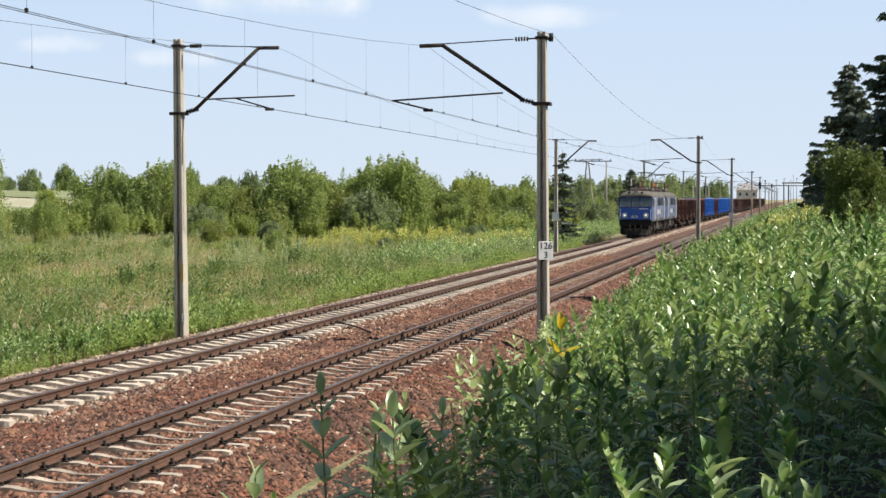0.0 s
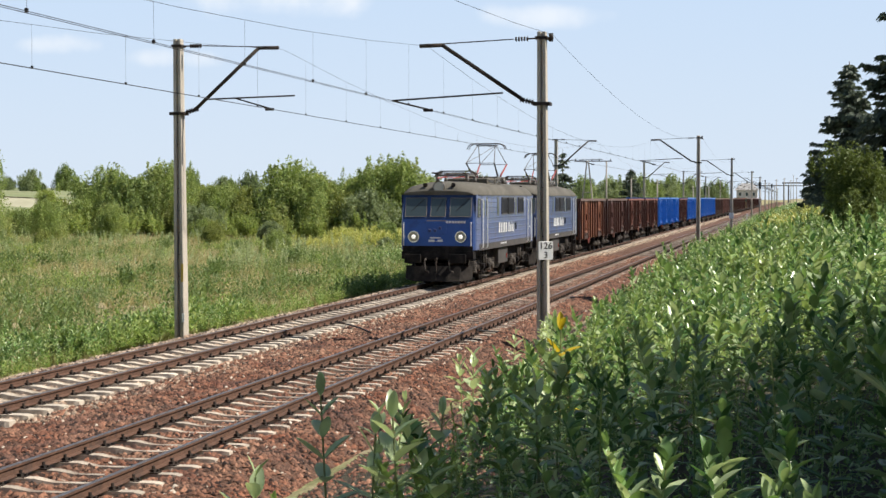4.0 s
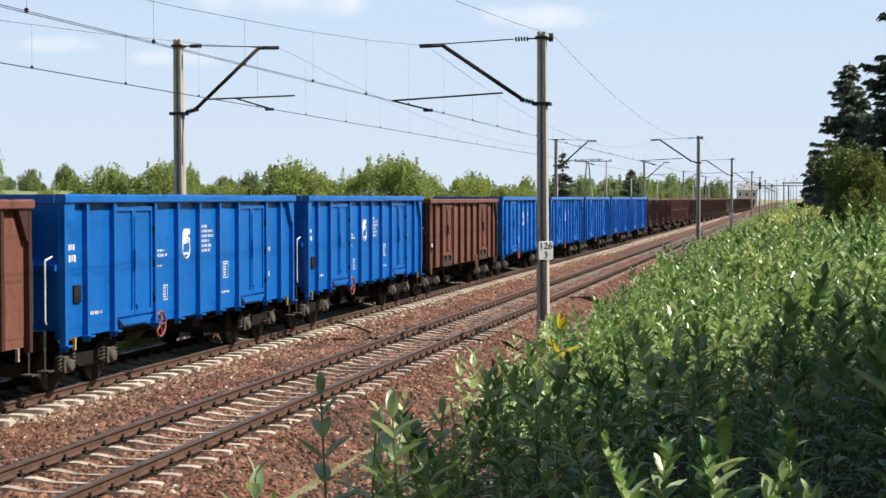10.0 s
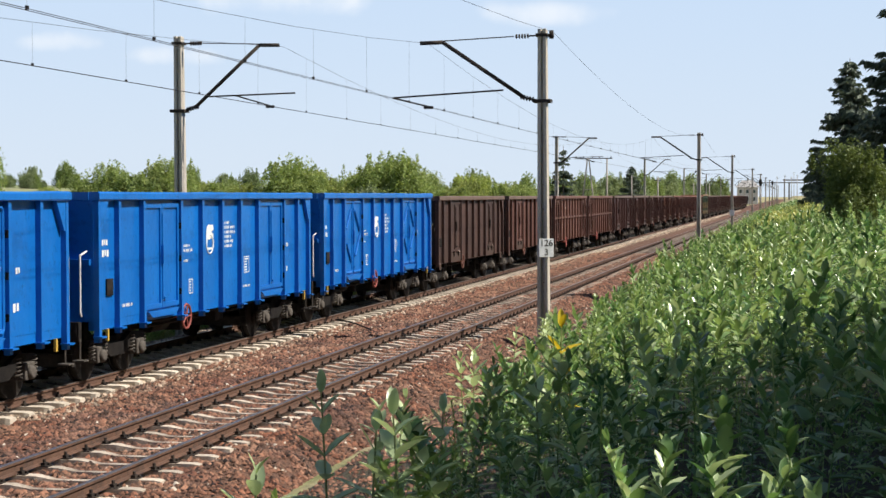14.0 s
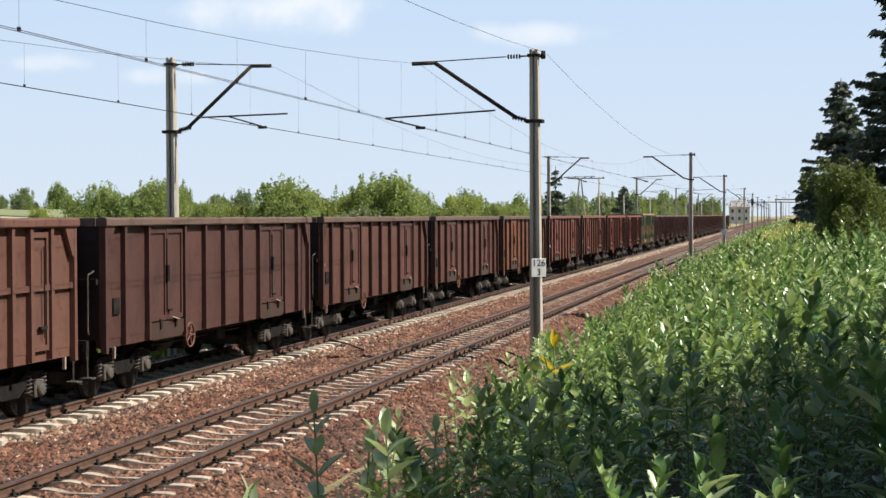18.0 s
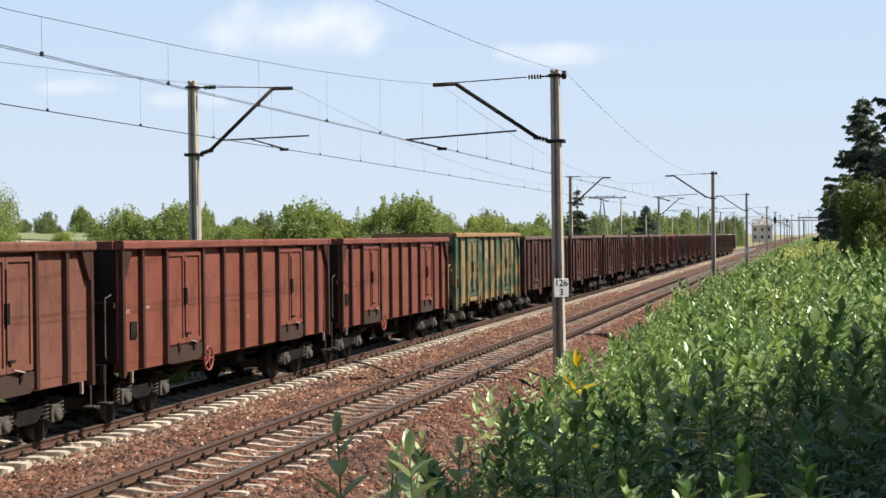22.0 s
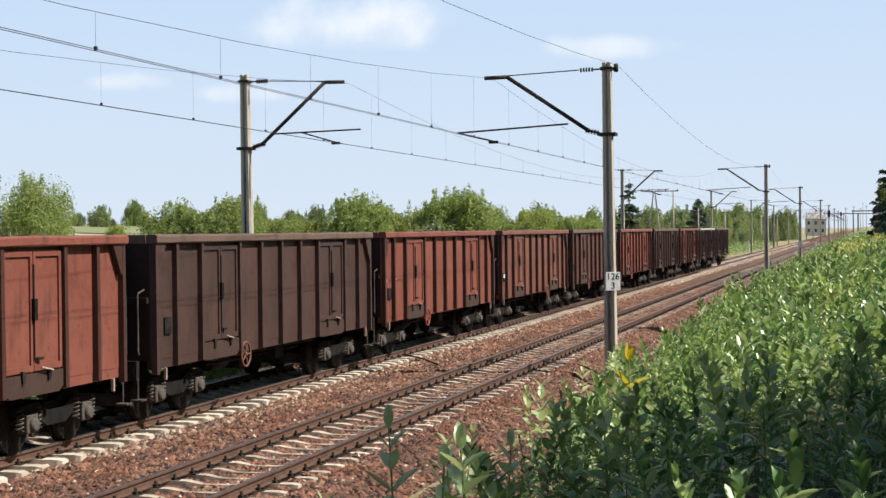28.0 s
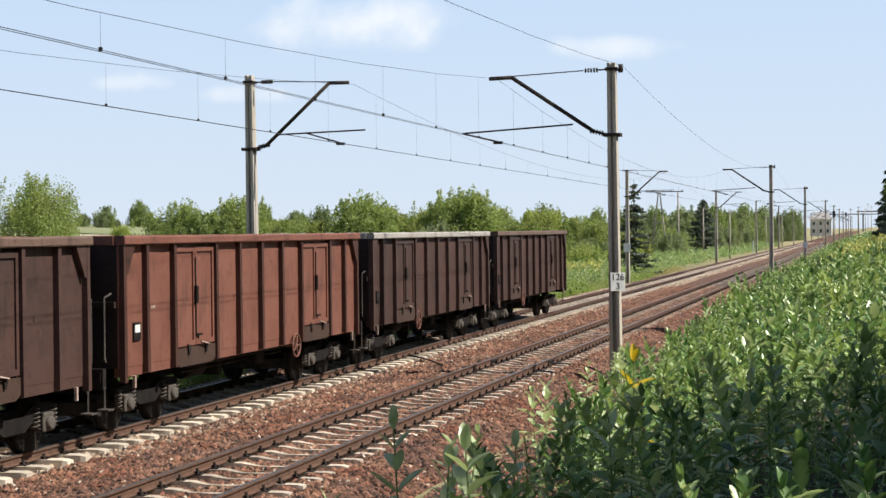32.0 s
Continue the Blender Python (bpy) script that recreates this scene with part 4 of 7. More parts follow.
def freight_wagon(paint_mat, label, style="plain", rim=None, top=3.31, wheel_paint=None, marks=()):
    """An open bogie wagon for bulk goods; y runs from its leading end, z from the rail tops."""
    n = WAGON_LONG
    w = empty("freight_wagon", label, "freight wagon", "wagons of the freight train")
    rim = rim or paint_mat
    # brown wagons get end walls with the gap's shade in the paint
    end_mat = paint_mat if style in ("smooth", "diagonal", "camo") else P_SOOT_SHADE
    z0, z1 = 1.12, top - 0.15
    for s in (-1, 1):
        part("side_wall", box(fresh(), min(s * 1.40, s * 1.432), max(s * 1.40, s * 1.432), 0.0, n, z0, z1), paint_mat, w)
        part("top_rail", battered_rail(s, -0.03, n + 0.03, z1, top), rim, w, "battered top rail")
        part("side_sill", box(fresh(), min(s * 1.28, s * 1.425), max(s * 1.28, s * 1.425), 0.1, n - 0.1, z0 - 0.16, z0 - 0.002), paint_mat, w)
    for e, y in ((-1, 0.0), (1, n)):
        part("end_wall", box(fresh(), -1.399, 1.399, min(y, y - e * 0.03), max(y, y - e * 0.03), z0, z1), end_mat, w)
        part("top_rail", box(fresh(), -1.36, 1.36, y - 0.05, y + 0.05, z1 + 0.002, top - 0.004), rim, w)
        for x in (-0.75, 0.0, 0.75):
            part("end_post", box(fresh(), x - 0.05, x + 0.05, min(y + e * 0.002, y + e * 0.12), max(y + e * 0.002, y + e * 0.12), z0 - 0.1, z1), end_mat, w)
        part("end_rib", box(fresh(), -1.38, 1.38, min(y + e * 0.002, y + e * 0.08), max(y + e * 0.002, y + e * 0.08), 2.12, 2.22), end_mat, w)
    doors = ((2.17, 1.78), (8.9, 1.78)) if style != "ribbed" else ((0.9, 0.62), (11.2, 0.62))
    if style == "ribbed":
        posts = [0.06, 0.85, 1.62] + [2.45 + 1.15 * k for k in range(8)] + [11.15, 11.9, 12.79]
    else:
        posts = [0.06, 0.95, 2.1, 4.02, 5.22, 6.42, 7.62, 8.83, 10.75, 11.85, 12.79]
    zp = 0.98 if style in ("plain", "ribbed") else 0.86
    deep = 0.135
    # posts and gussets of plain brown wagons take the paint with shade in it
    post_mat = P_POST_SHADE if style == "plain" and paint_mat in (P_RED, P_BROWN, P_ORANGE, P_MID, P_UMBER, P_RUST) else paint_mat
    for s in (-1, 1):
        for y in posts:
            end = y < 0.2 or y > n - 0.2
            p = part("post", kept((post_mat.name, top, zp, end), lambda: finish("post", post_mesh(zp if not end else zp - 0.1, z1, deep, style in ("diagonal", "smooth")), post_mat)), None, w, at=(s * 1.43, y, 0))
            if s < 0:
                p.rotation_euler = (0, 0, math.pi)
        if style == "ribbed":
            part("waist_rail", box(fresh(), min(s * 1.433, s * 1.50), max(s * 1.433, s * 1.50), 0.1, n - 0.1, 2.12, 2.22), paint_mat, w)
            for y, wd in doors:
                d = part("door", door_mesh(wd, z1 - z0 - 0.1, 0.06), paint_mat, w, at=(s * 1.432, y if s > 0 else y + wd, z0 + 0.02))
                if s < 0:
                    d.rotation_euler = (0, 0, math.pi)
                part("door_bar", box(rod(fresh(), (0.075, wd * 0.7, 0.2), (0.075, wd * 0.7, 1.7), 0.015, None, 6), 0.05, 0.1, wd * 0.4, wd * 0.8, 0.35, 0.4), M_GEAR, d, "dark locking bar and handle")
        else:
            hz = z0 + (0.19 if style == "plain" else 0.06)
            for y, wd in doors:
                side_doors(w, s, y, wd, z1 - hz - 0.06, hz, paint_mat, style)
                if style == "plain":
                    f = part("flap", prism(fresh(), [(0.0, 0.25), (wd - 0.02, 0.25), (wd - 0.02, 0.0), (wd - 0.16, -0.08), (0.14, -0.08), (0.0, 0.0)], "x", 0, 0.07), P_SILL, w, "dusty drop sill below the doors", at=(s * 1.43 - (0.07 if s < 0 else 0), y + 0.01, z0 - 0.09))
                    for k in ((0.28, 0.72) if s > 0 else ()):
                        part("flap_latch", prism(fresh(), [(wd * k - 0.05, 0.31), (wd * k + 0.07, 0.29), (wd * k + 0.05, 0.21), (wd * k + 0.02, 0.12), (wd * k - 0.03, 0.12), (wd * k - 0.04, 0.22)], "x", 0.07 if s > 0 else -0.035, 0.105 if s > 0 else 0.0), M_GEAR, f)
                    if s > 0:
                        part("latch_lever", rod(fresh(), (0.12 if s > 0 else -0.05, wd * 0.55, 0.33), (0.14 if s > 0 else -0.07, wd * 0.74, 0.27), 0.022, 0.016, 6), M_FADED, f, "pale worn latch lever")
                else:
                    part("flap_bracket", prism(fresh(), [(y + 0.1, z0 + 0.02), (y + wd - 0.1, z0 + 0.02), (y + wd - 0.3, z0 - 0.1), (y + 0.3, z0 - 0.1)], "x", s * 1.44 - 0.05, s * 1.44 + 0.09), paint_mat, w)
                    for k in range(3):
                        part("hinge", box(fresh(), s * 1.5 - 0.03, s * 1.5 + 0.03, y + wd + 0.0, y + wd + 0.1, hz + 0.2 + 0.65 * k, hz + 0.32 + 0.65 * k), M_GEAR, w)
    for e, y in ((1, 0.12), (-1, n - 0.12)):
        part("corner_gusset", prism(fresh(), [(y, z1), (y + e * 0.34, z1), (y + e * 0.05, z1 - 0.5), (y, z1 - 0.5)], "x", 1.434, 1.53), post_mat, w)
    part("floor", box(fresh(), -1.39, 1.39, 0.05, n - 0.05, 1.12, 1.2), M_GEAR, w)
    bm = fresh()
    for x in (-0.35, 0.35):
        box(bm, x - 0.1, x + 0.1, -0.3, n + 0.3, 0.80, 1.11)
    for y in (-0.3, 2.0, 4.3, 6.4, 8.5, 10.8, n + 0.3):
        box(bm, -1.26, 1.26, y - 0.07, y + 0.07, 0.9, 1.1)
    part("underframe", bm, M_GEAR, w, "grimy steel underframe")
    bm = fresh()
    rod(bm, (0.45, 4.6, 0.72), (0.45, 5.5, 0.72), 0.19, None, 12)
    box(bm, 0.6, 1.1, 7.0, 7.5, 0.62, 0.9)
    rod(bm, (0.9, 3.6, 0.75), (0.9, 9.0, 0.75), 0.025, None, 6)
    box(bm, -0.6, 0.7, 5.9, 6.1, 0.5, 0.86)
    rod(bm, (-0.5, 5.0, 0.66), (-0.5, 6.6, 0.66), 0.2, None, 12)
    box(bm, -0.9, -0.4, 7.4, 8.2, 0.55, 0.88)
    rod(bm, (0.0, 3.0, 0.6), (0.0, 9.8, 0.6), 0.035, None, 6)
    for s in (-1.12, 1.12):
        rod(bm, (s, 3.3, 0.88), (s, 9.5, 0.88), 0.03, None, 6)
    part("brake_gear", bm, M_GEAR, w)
    bogie(w, 1.72)
    bogie(w, n - 1.72)
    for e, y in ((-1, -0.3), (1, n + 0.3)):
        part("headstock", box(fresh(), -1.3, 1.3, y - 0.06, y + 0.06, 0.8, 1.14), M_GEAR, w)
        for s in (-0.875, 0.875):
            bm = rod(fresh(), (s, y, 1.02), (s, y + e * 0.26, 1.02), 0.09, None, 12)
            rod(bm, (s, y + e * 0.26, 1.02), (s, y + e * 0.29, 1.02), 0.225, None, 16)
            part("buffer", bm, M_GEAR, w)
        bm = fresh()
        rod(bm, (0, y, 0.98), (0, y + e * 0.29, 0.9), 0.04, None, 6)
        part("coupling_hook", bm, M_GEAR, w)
        gx = 1.34
        part("grab_rail", pipe(fresh(), [(gx, y + e * 0.02, 1.25), (gx, y + e * 0.06, 1.3), (gx, y + e * 0.06, 2.3), (gx, y - e * 0.2, 2.36)], 0.018, 6), M_FADED if style in ("ribbed", "camo") else (M_WHITE if style in ("smooth", "diagonal") else M_DUST), w)
        part("shunter_step", pipe(box(fresh(), 1.2, 1.42, y - 0.1, y + 0.1, 0.46, 0.485), [(1.3, y, 0.48), (1.3, y, 0.85)], 0.015, 5), M_DUST, w, "pale worn metal step")
        part("lifting_hook", box(fresh(), 1.45, 1.5, y - e * 0.75, y - e * 0.75 + 0.055, 0.76, 0.97), M_YELLOW if style in ("smooth", "diagonal") else M_FADED, w)
    wm = wheel_paint or M_REDW
    handwheel(w, 1.5, 8.45 if paint_mat is P_BROWN and style == "plain" else 4.3 if style != "diagonal" else 5.4, 0.92 if style != "ribbed" else 0.86, wm)
    lh = part("label_holder", box(fresh(), 1.435, 1.465, 0.5, 0.78, 1.55, 1.85), M_GEAR, w, "dark label holder")
    if paint_mat is P_BROWN and style == "plain" and rim is paint_mat:
        part("card", box(fresh(), 1.466, 1.469, 0.54, 0.74, 1.68, 1.81), M_WHITE, lh, "white paper card")
    for row in marks:
        bars(w, 1.4335, [row], M_WHITE if style in ("smooth", "diagonal") else M_FADED)
    return w


PROTO = {}
BLUE_MARKS = ((0.35, 2.45, 0.28, 0.1), (0.35, 2.25, 0.3, 0.12), (1.2, 1.3, 0.5, 0.06), (4.25, 2.3, 0.4, 0.05), (4.25, 2.2, 0.55, 0.06), (4.25, 2.0, 0.3, 0.05), (4.6, 1.35, 0.22, 0.3),
              (6.65, 2.72, 0.4, 0.06), (6.65, 2.62, 0.72, 0.06), (6.65, 2.52, 0.75, 0.06), (6.65, 2.42, 0.5, 0.06), (6.65, 2.32, 0.62, 0.06), (6.65, 2.22, 0.55, 0.06), (8.0, 1.62, 0.34, 0.36), (11.0, 1.5, 0.2, 0.14), (11.1, 2.1, 0.14, 0.1), (7.9, 1.3, 0.5, 0.05))
BROWN_MARKS = ((1.25, 2.05, 0.2, 0.06), (0.35, 2.0, 0.16, 0.08), (6.6, 1.6, 0.35, 0.05))
PROTO["r"] = freight_wagon(P_RED, "red-brown open freight wagon with rust-streaked steel sides", marks=BROWN_MARKS)
PROTO["b"] = freight_wagon(P_BROWN, "brown open freight wagon with dusty steel sides", wheel_paint=M_RUSTW, marks=BROWN_MARKS[:1])
PROTO["d"] = freight_wagon(P_DARK, "dark sooty brown open freight wagon with steel side posts", rim=P_RIM_DUST, wheel_paint=M_RUSTW)
PROTO["m"] = freight_wagon(P_MID, "dull brown open freight wagon with sooty steel sides", rim=P_RIM_DUST, wheel_paint=M_RUSTW, marks=BROWN_MARKS[1:])
PROTO["o"] = freight_wagon(P_ORANGE, "orange-rust open freight wagon with dark side posts", rim=P_RIM_DUST, marks=BROWN_MARKS[:2])
PROTO["q"] = freight_wagon(P_RUST, "flaking rust-brown open freight wagon with dark side posts", rim=P_RIM_DUST, wheel_paint=M_RUSTW, marks=BROWN_MARKS[:1])
PROTO["p"] = freight_wagon(P_PURPLE, "purple-brown open freight wagon with worn steel sides", rim=P_RIM_DUST, wheel_paint=M_RUSTW)
PROTO["u"] = freight_wagon(P_UMBER, "umber brown open freight wagon with dark side posts", rim=P_RIM_DUST, wheel_paint=M_RUSTW, marks=BROWN_MARKS + ((0.35, 1.88, 0.3, 0.06), (1.25, 1.93, 0.26, 0.05), (1.25, 1.8, 0.22, 0.05), (5.2, 2.1, 0.34, 0.06)))
PROTO["w"] = freight_wagon(P_DARK, "dark sooty open freight wagon with a chalky pale top rail", rim=P_RIM_WHITE, wheel_paint=M_RUSTW)
PROTO["R"] = freight_wagon(P_UMBER, "brown open wagon with a waist rail and narrow side doors", "ribbed", marks=((2.6, 1.75, 0.8, 0.05), (2.6, 1.65, 0.75, 0.05), (3.7, 1.7, 0.4, 0.05), (3.7, 1.58, 0.45, 0.05), (3.7, 1.46, 0.4, 0.05), (5.9, 1.5, 0.35, 0.25), (3.8, 2.62, 0.8, 0.12), (0.35, 1.62, 0.3, 0.06), (0.35, 1.5, 0.32, 0.06), (0.35, 1.38, 0.28, 0.06), (4.9, 1.78, 0.5, 0.04), (4.9, 1.7, 0.6, 0.04), (4.9, 1.55, 0.45, 0.04), (6.2, 1.85, 0.4, 0.05), (7.2, 2.5, 0.35, 0.1), (8.3, 1.3, 0.2, 0.06), (9.4, 1.3, 0.2, 0.06)))
PROTO["C"] = freight_wagon(P_BLUE, "bright blue open freight wagon with white markings", "smooth", top=3.40, marks=BLUE_MARKS)
PROTO["D"] = freight_wagon(P_BLUE, "bright blue open freight wagon with diagonally ribbed doors", "diagonal", top=3.40, marks=BLUE_MARKS)
PROTO["E"] = freight_wagon(P_CAMO, "green and ochre patch-painted open freight wagon", "camo", top=3.46, rim=P_RIM_OCHRE, wheel_paint=M_RUSTW, marks=BLUE_MARKS[7:11])
for k in "CDE":
    # operator's emblem: a plain white roundel and block
    bm = fresh()
    ring(bm, (1.436, 5.82, 2.32), (1, 0, 0), 0.2, 0.02, 20, 4)
    rod(bm, (1.434, 5.78, 2.57), (1.439, 5.78, 2.57), 0.16, None, 14)
    box(bm, 1.434, 1.4385, 5.62, 6.04, 2.44, 2.54)
    box(bm, 1.434, 1.4385, 5.86, 6.04, 2.6, 2.72)
    box(bm, 1.434, 1.4385, 5.7, 5.94, 2.2, 2.25)
    part("emblem", bm, M_FADED if k == "E" else M_WHITE, PROTO[k], "pale painted emblem")



def slim(thing, k=0.955):
    """Brings the body of a wagon to its true breadth of about 2.95 m; the bogies stay."""
    for ob in thing.children_recursive:
        if ob.name.startswith("bogie") or (ob.parent and ob.parent.name.startswith("bogie")):
            continue
        ob.location.x *= k
        if not ob.data.get("slim"):
            ob.data["slim"] = 1
            for vert in ob.data.vertices:
                vert.co.x *= k


for k in PROTO:
    slim(PROTO[k])

ORDER = "ombbCCbCDDCDdmRRpmmqbbrrEpmpuurdrbmrdbwd"
wagons = []
used = set()
for k in ORDER:
    if k in used:
        wagons.append(copy_thing(PROTO[k], Matrix.Identity(4)))
    else:
        used.add(k)
        wagons.append(PROTO[k])


# ---- locomotives ----
def louvre(parent, y0, y1, z0, z1):
    g = part("louvre", box(fresh(), 1.47, 1.478, y0, y1, z0, z1), M_BLACK, parent, "dark slatted air intake")
    part("frame", box(box(box(box(fresh(), 1.478, 1.51, y0, y1, z1 - 0.04, z1), 1.478, 1.51, y0, y1, z0, z0 + 0.04), 1.478, 1.509, y0, y0 + 0.04, z0 + 0.04, z1 - 0.04), 1.478, 1.509, y1 - 0.04, y1, z0 + 0.04, z1 - 0.04), L_SKIRT, g)
    me = kept(("slat", round(y1 - y0, 2)), lambda: finish("slat", prism(fresh(), [(0.0, 0.0), (0.03, -0.02), (0.032, -0.012), (0.002, 0.012)], "y", 0.04, y1 - y0 - 0.04), M_BLACK))
    z = z0 + 0.07
    while z < z1 - 0.06:
        part("slat", me, None, g, at=(1.479, y0, z))
        z += 0.052


def windscreen(parent, corners, shift):
    """A glass pane between four corners, with a dark rubber frame."""
    bm = fresh()
    v = [bm.verts.new(Vector(c) + Vector(shift)) for c in corners]
    bm.faces.new(v)
    r = bmesh.ops.extrude_face_region(bm, geom=list(bm.faces))
    bmesh.ops.translate(bm, vec=Vector(shift) * 0.4, verts=[e for e in r["geom"] if isinstance(e, bmesh.types.BMVert)])
    p = part("windscreen", bm, L_GLASS, parent, "dark reflecting cab glass")
    cs = [Vector(c) + Vector(shift) * 1.2 for c in corners]
    part("frame", pipe(fresh(), cs + cs[:1], 0.015, 6), M_STEEL, p)


def pantograph(parent, y, up):
    """Diamond pantograph on four insulators; up: raised to the wire, or folded flat."""
    g = part("pantograph", fresh_base(y), M_STEEL, parent, "raised diamond pantograph" if up else "folded pantograph")
    head, knee, foot = (5.72, 4.86, 4.32) if up else (4.40, 4.34, 4.28)
    kn = 1.6 if up else 1.7
    for e in (-1, 1):
        for s in (-1, 1):
            part("lower_arm", rod(fresh(), (s * 0.55, y + e * 0.35, foot), (s * 0.62, y + e * kn, knee), 0.045, 0.03, 8), L_PIPE_RED if up and e > 0 else M_IRON, g)
            part("upper_arm", rod(fresh(), (s * 0.62, y + e * kn, knee), (s * 0.40, y + e * 0.12, head - 0.06), 0.022, 0.016, 6), M_STEEL, g)
        part("cross_tube", rod(fresh(), (-0.66, y + e * kn, knee), (0.66, y + e * kn, knee), 0.013, None, 6), M_IRON, g)
        part("brace", rod(fresh(), (-0.62, y + e * kn, knee), (0.40, y + e * 0.12, head - 0.08), 0.012, None, 5), M_STEEL, g)
        pts = [(-0.86, y + e * 0.22, head - 0.22), (-0.78, y + e * 0.22, head - 0.06), (-0.6, y + e * 0.22, head + 0.03), (0.6, y + e * 0.22, head + 0.03), (0.78, y + e * 0.22, head - 0.06), (0.86, y + e * 0.22, head - 0.22)]
        part("collector_shoe", pipe(fresh(), pts, 0.022, 6), M_IRON, g)
    part("shoe_carrier", box(fresh(), -0.45, 0.45, y - 0.24, y + 0.24, head - 0.07, head - 0.03), M_IRON, g)


def fresh_base(y):
    bm = fresh()
    for s in (-1, 1):
        box(bm, s * 0.6 - 0.05, s * 0.6 + 0.05, y - 0.95, y + 0.95, 4.22, 4.29)
        for e in (-0.8, 0.8):
            rod(bm, (s * 0.6, y + e, 4.0), (s * 0.6, y + e, 4.23), 0.09, 0.06, 10)
    for e in (-0.9, 0.0, 0.9):
        box(bm, -0.6, 0.6, y + e - 0.04, y + e + 0.04, 4.225, 4.285)
    return bm


def locomotive(label, front_grey):
    lo = empty("electric_locomotive", label, "locomotive", "locomotives of the train")
    n, zf, ze = 14.4, 1.34, 3.47
    bm = fresh()
    # body shell: plan narrows to the ends, cab fronts lean back
    st = []
    for y, hw, lean in ((0.0, 1.38, 0.0), (0.10, 1.445, 0.0), (0.24, 1.47, 0.0), (n - 0.24, 1.47, 0.0), (n - 0.10, 1.445, 0.0), (n, 1.38, 0.0)):
        st.append([(y, hw, zf), (y, hw, 2.35), (y, hw, ze)])
    rows = []
    for k, col in enumerate(st):
        ring_pts = []
        for y, hw, z in col:
            yy = y
            if k == 0 and z > 3:
                yy = 0.30
            if k == 5 and z > 3:
                yy = n - 0.30
            if k == 1 and z > 3:
                yy = 0.37
            if k == 4 and z > 3:
                yy = n - 0.37
            ring_pts.append((hw, yy, z))
        full = [(-x, y, z) for x, y, z in ring_pts] + ring_pts[::-1]
        rows.append([bm.verts.new(p) for p in full])
    for a, b in zip(rows, rows[1:]):
        for i in range(5):
            bm.faces.new((a[i], a[i + 1], b[i + 1], b[i]))
    for r in (rows[0], rows[-1]):
        bm.faces.new((r[0], r[1], r[4], r[5]))
        bm.faces.new((r[1], r[2], r[3], r[4]))
    part("body", bm, L_BLUE, lo, "blue painted steel body")
    # freshly painted nose sheets and window pillars on both cab fronts
    for e, y in ((-1, 0.0), (1, n)):
        bm = fresh()
        box(bm, -1.365, 1.365, min(y + e * 0.002, y + e * 0.005), max(y + e * 0.002, y + e * 0.005), zf + 0.17, 2.52)
        part("nose_sheet", bm, L_NOSE, lo, "clean deep blue nose")
        part("front_sill", box(fresh(), -1.375, 1.375, min(y + e * 0.002, y + e * 0.012), max(y + e * 0.002, y + e * 0.012), zf - 0.03, zf + 0.165), M_GEAR, lo, "sooty black sill below the nose")
        bm = fresh()
        box(bm, -0.42, 0.34, min(y + e * 0.0052, y + e * 0.02), max(y + e * 0.0052, y + e * 0.02), 1.95, 2.42)
        part("nose_hatch", bm, L_NOSE, lo, "", 0.006)
        part("nose_rail", pipe(fresh(), [(-0.42, y + e * 0.06, 2.47), (0.34, y + e * 0.06, 2.47)], 0.018, 6), M_STEEL, lo)
    # roof: arched, drooping at both ends
    bm = fresh()
    rows = []
    for y, drop, wid in ((0.16, 0.40, 1.38), (0.5, 0.18, 1.47), (1.1, 0.05, 1.49), (2.2, 0.0, 1.49), (n - 2.2, 0.0, 1.49), (n - 1.1, 0.05, 1.49), (n - 0.5, 0.18, 1.47), (n - 0.16, 0.40, 1.38)):
        row = []
        for x, z in ((-1, 3.46), (-0.97, 3.62), (-0.84, 3.84), (-0.5, 3.97), (0, 4.02), (0.5, 3.97), (0.84, 3.84), (0.97, 3.62), (1, 3.46)):
            row.append(bm.verts.new((x * wid, y, max(3.462, z - drop * (z - 3.46) / 0.56 * 1.0) if drop else z)))
        rows.append(row)
    for a, b in zip(rows, rows[1:]):
        for i in range(8):
            f = bm.faces.new((a[i], a[i + 1], b[i + 1], b[i]))
            f.smooth = True
    bm.faces.new(rows[0])
    bm.faces.new(rows[-1][::-1])
    part("roof", bm, L_ROOF, lo, "sooty grey-brown roof")
    part("gutter", box(box(fresh(), 1.475, 1.51, 0.6, n - 0.6, 3.45, 3.48), -1.51, -1.475, 0.6, n - 0.6, 3.45, 3.48), L_ROOF, lo)
    part("skirt", box(fresh(), -1.475, 1.475, 0.84, n - 0.84, zf - 0.03, zf + 0.22), L_SKIRT, lo, "soot-grey lower band")
    # pressed ribs along the side
    for s in (-1, 1):
        for z in (1.72, 1.93, 2.14, 2.35, 2.56):
            part("side_rib", prism(fresh(), [(s * 1.468, z - 0.03), (s * 1.492, z - 0.008), (s * 1.492, z + 0.008), (s * 1.468, z + 0.03)], "y", 2.25, n - 2.25), L_BLUE, lo)
            part("side_rib", prism(fresh(), [(s * 1.468, z - 0.02), (s * 1.486, z - 0.006), (s * 1.486, z + 0.006), (s * 1.468, z + 0.02)], "y", 0.3, 1.12), L_BLUE, lo)
        for z in (2.77, 2.98, 3.19, 3.36):
            for a, b in ((2.68, 4.66),):
                part("side_rib", prism(fresh(), [(s * 1.468, z - 0.025), (s * 1.49, z - 0.006), (s * 1.49, z + 0.006), (s * 1.468, z + 0.025)], "y", a, b), L_BLUE, lo)
    for a, b in ((5.75, 7.12), (7.35, 8.75), (9.87, 11.33)):
        louvre(lo, a, b, 2.68, 3.38)
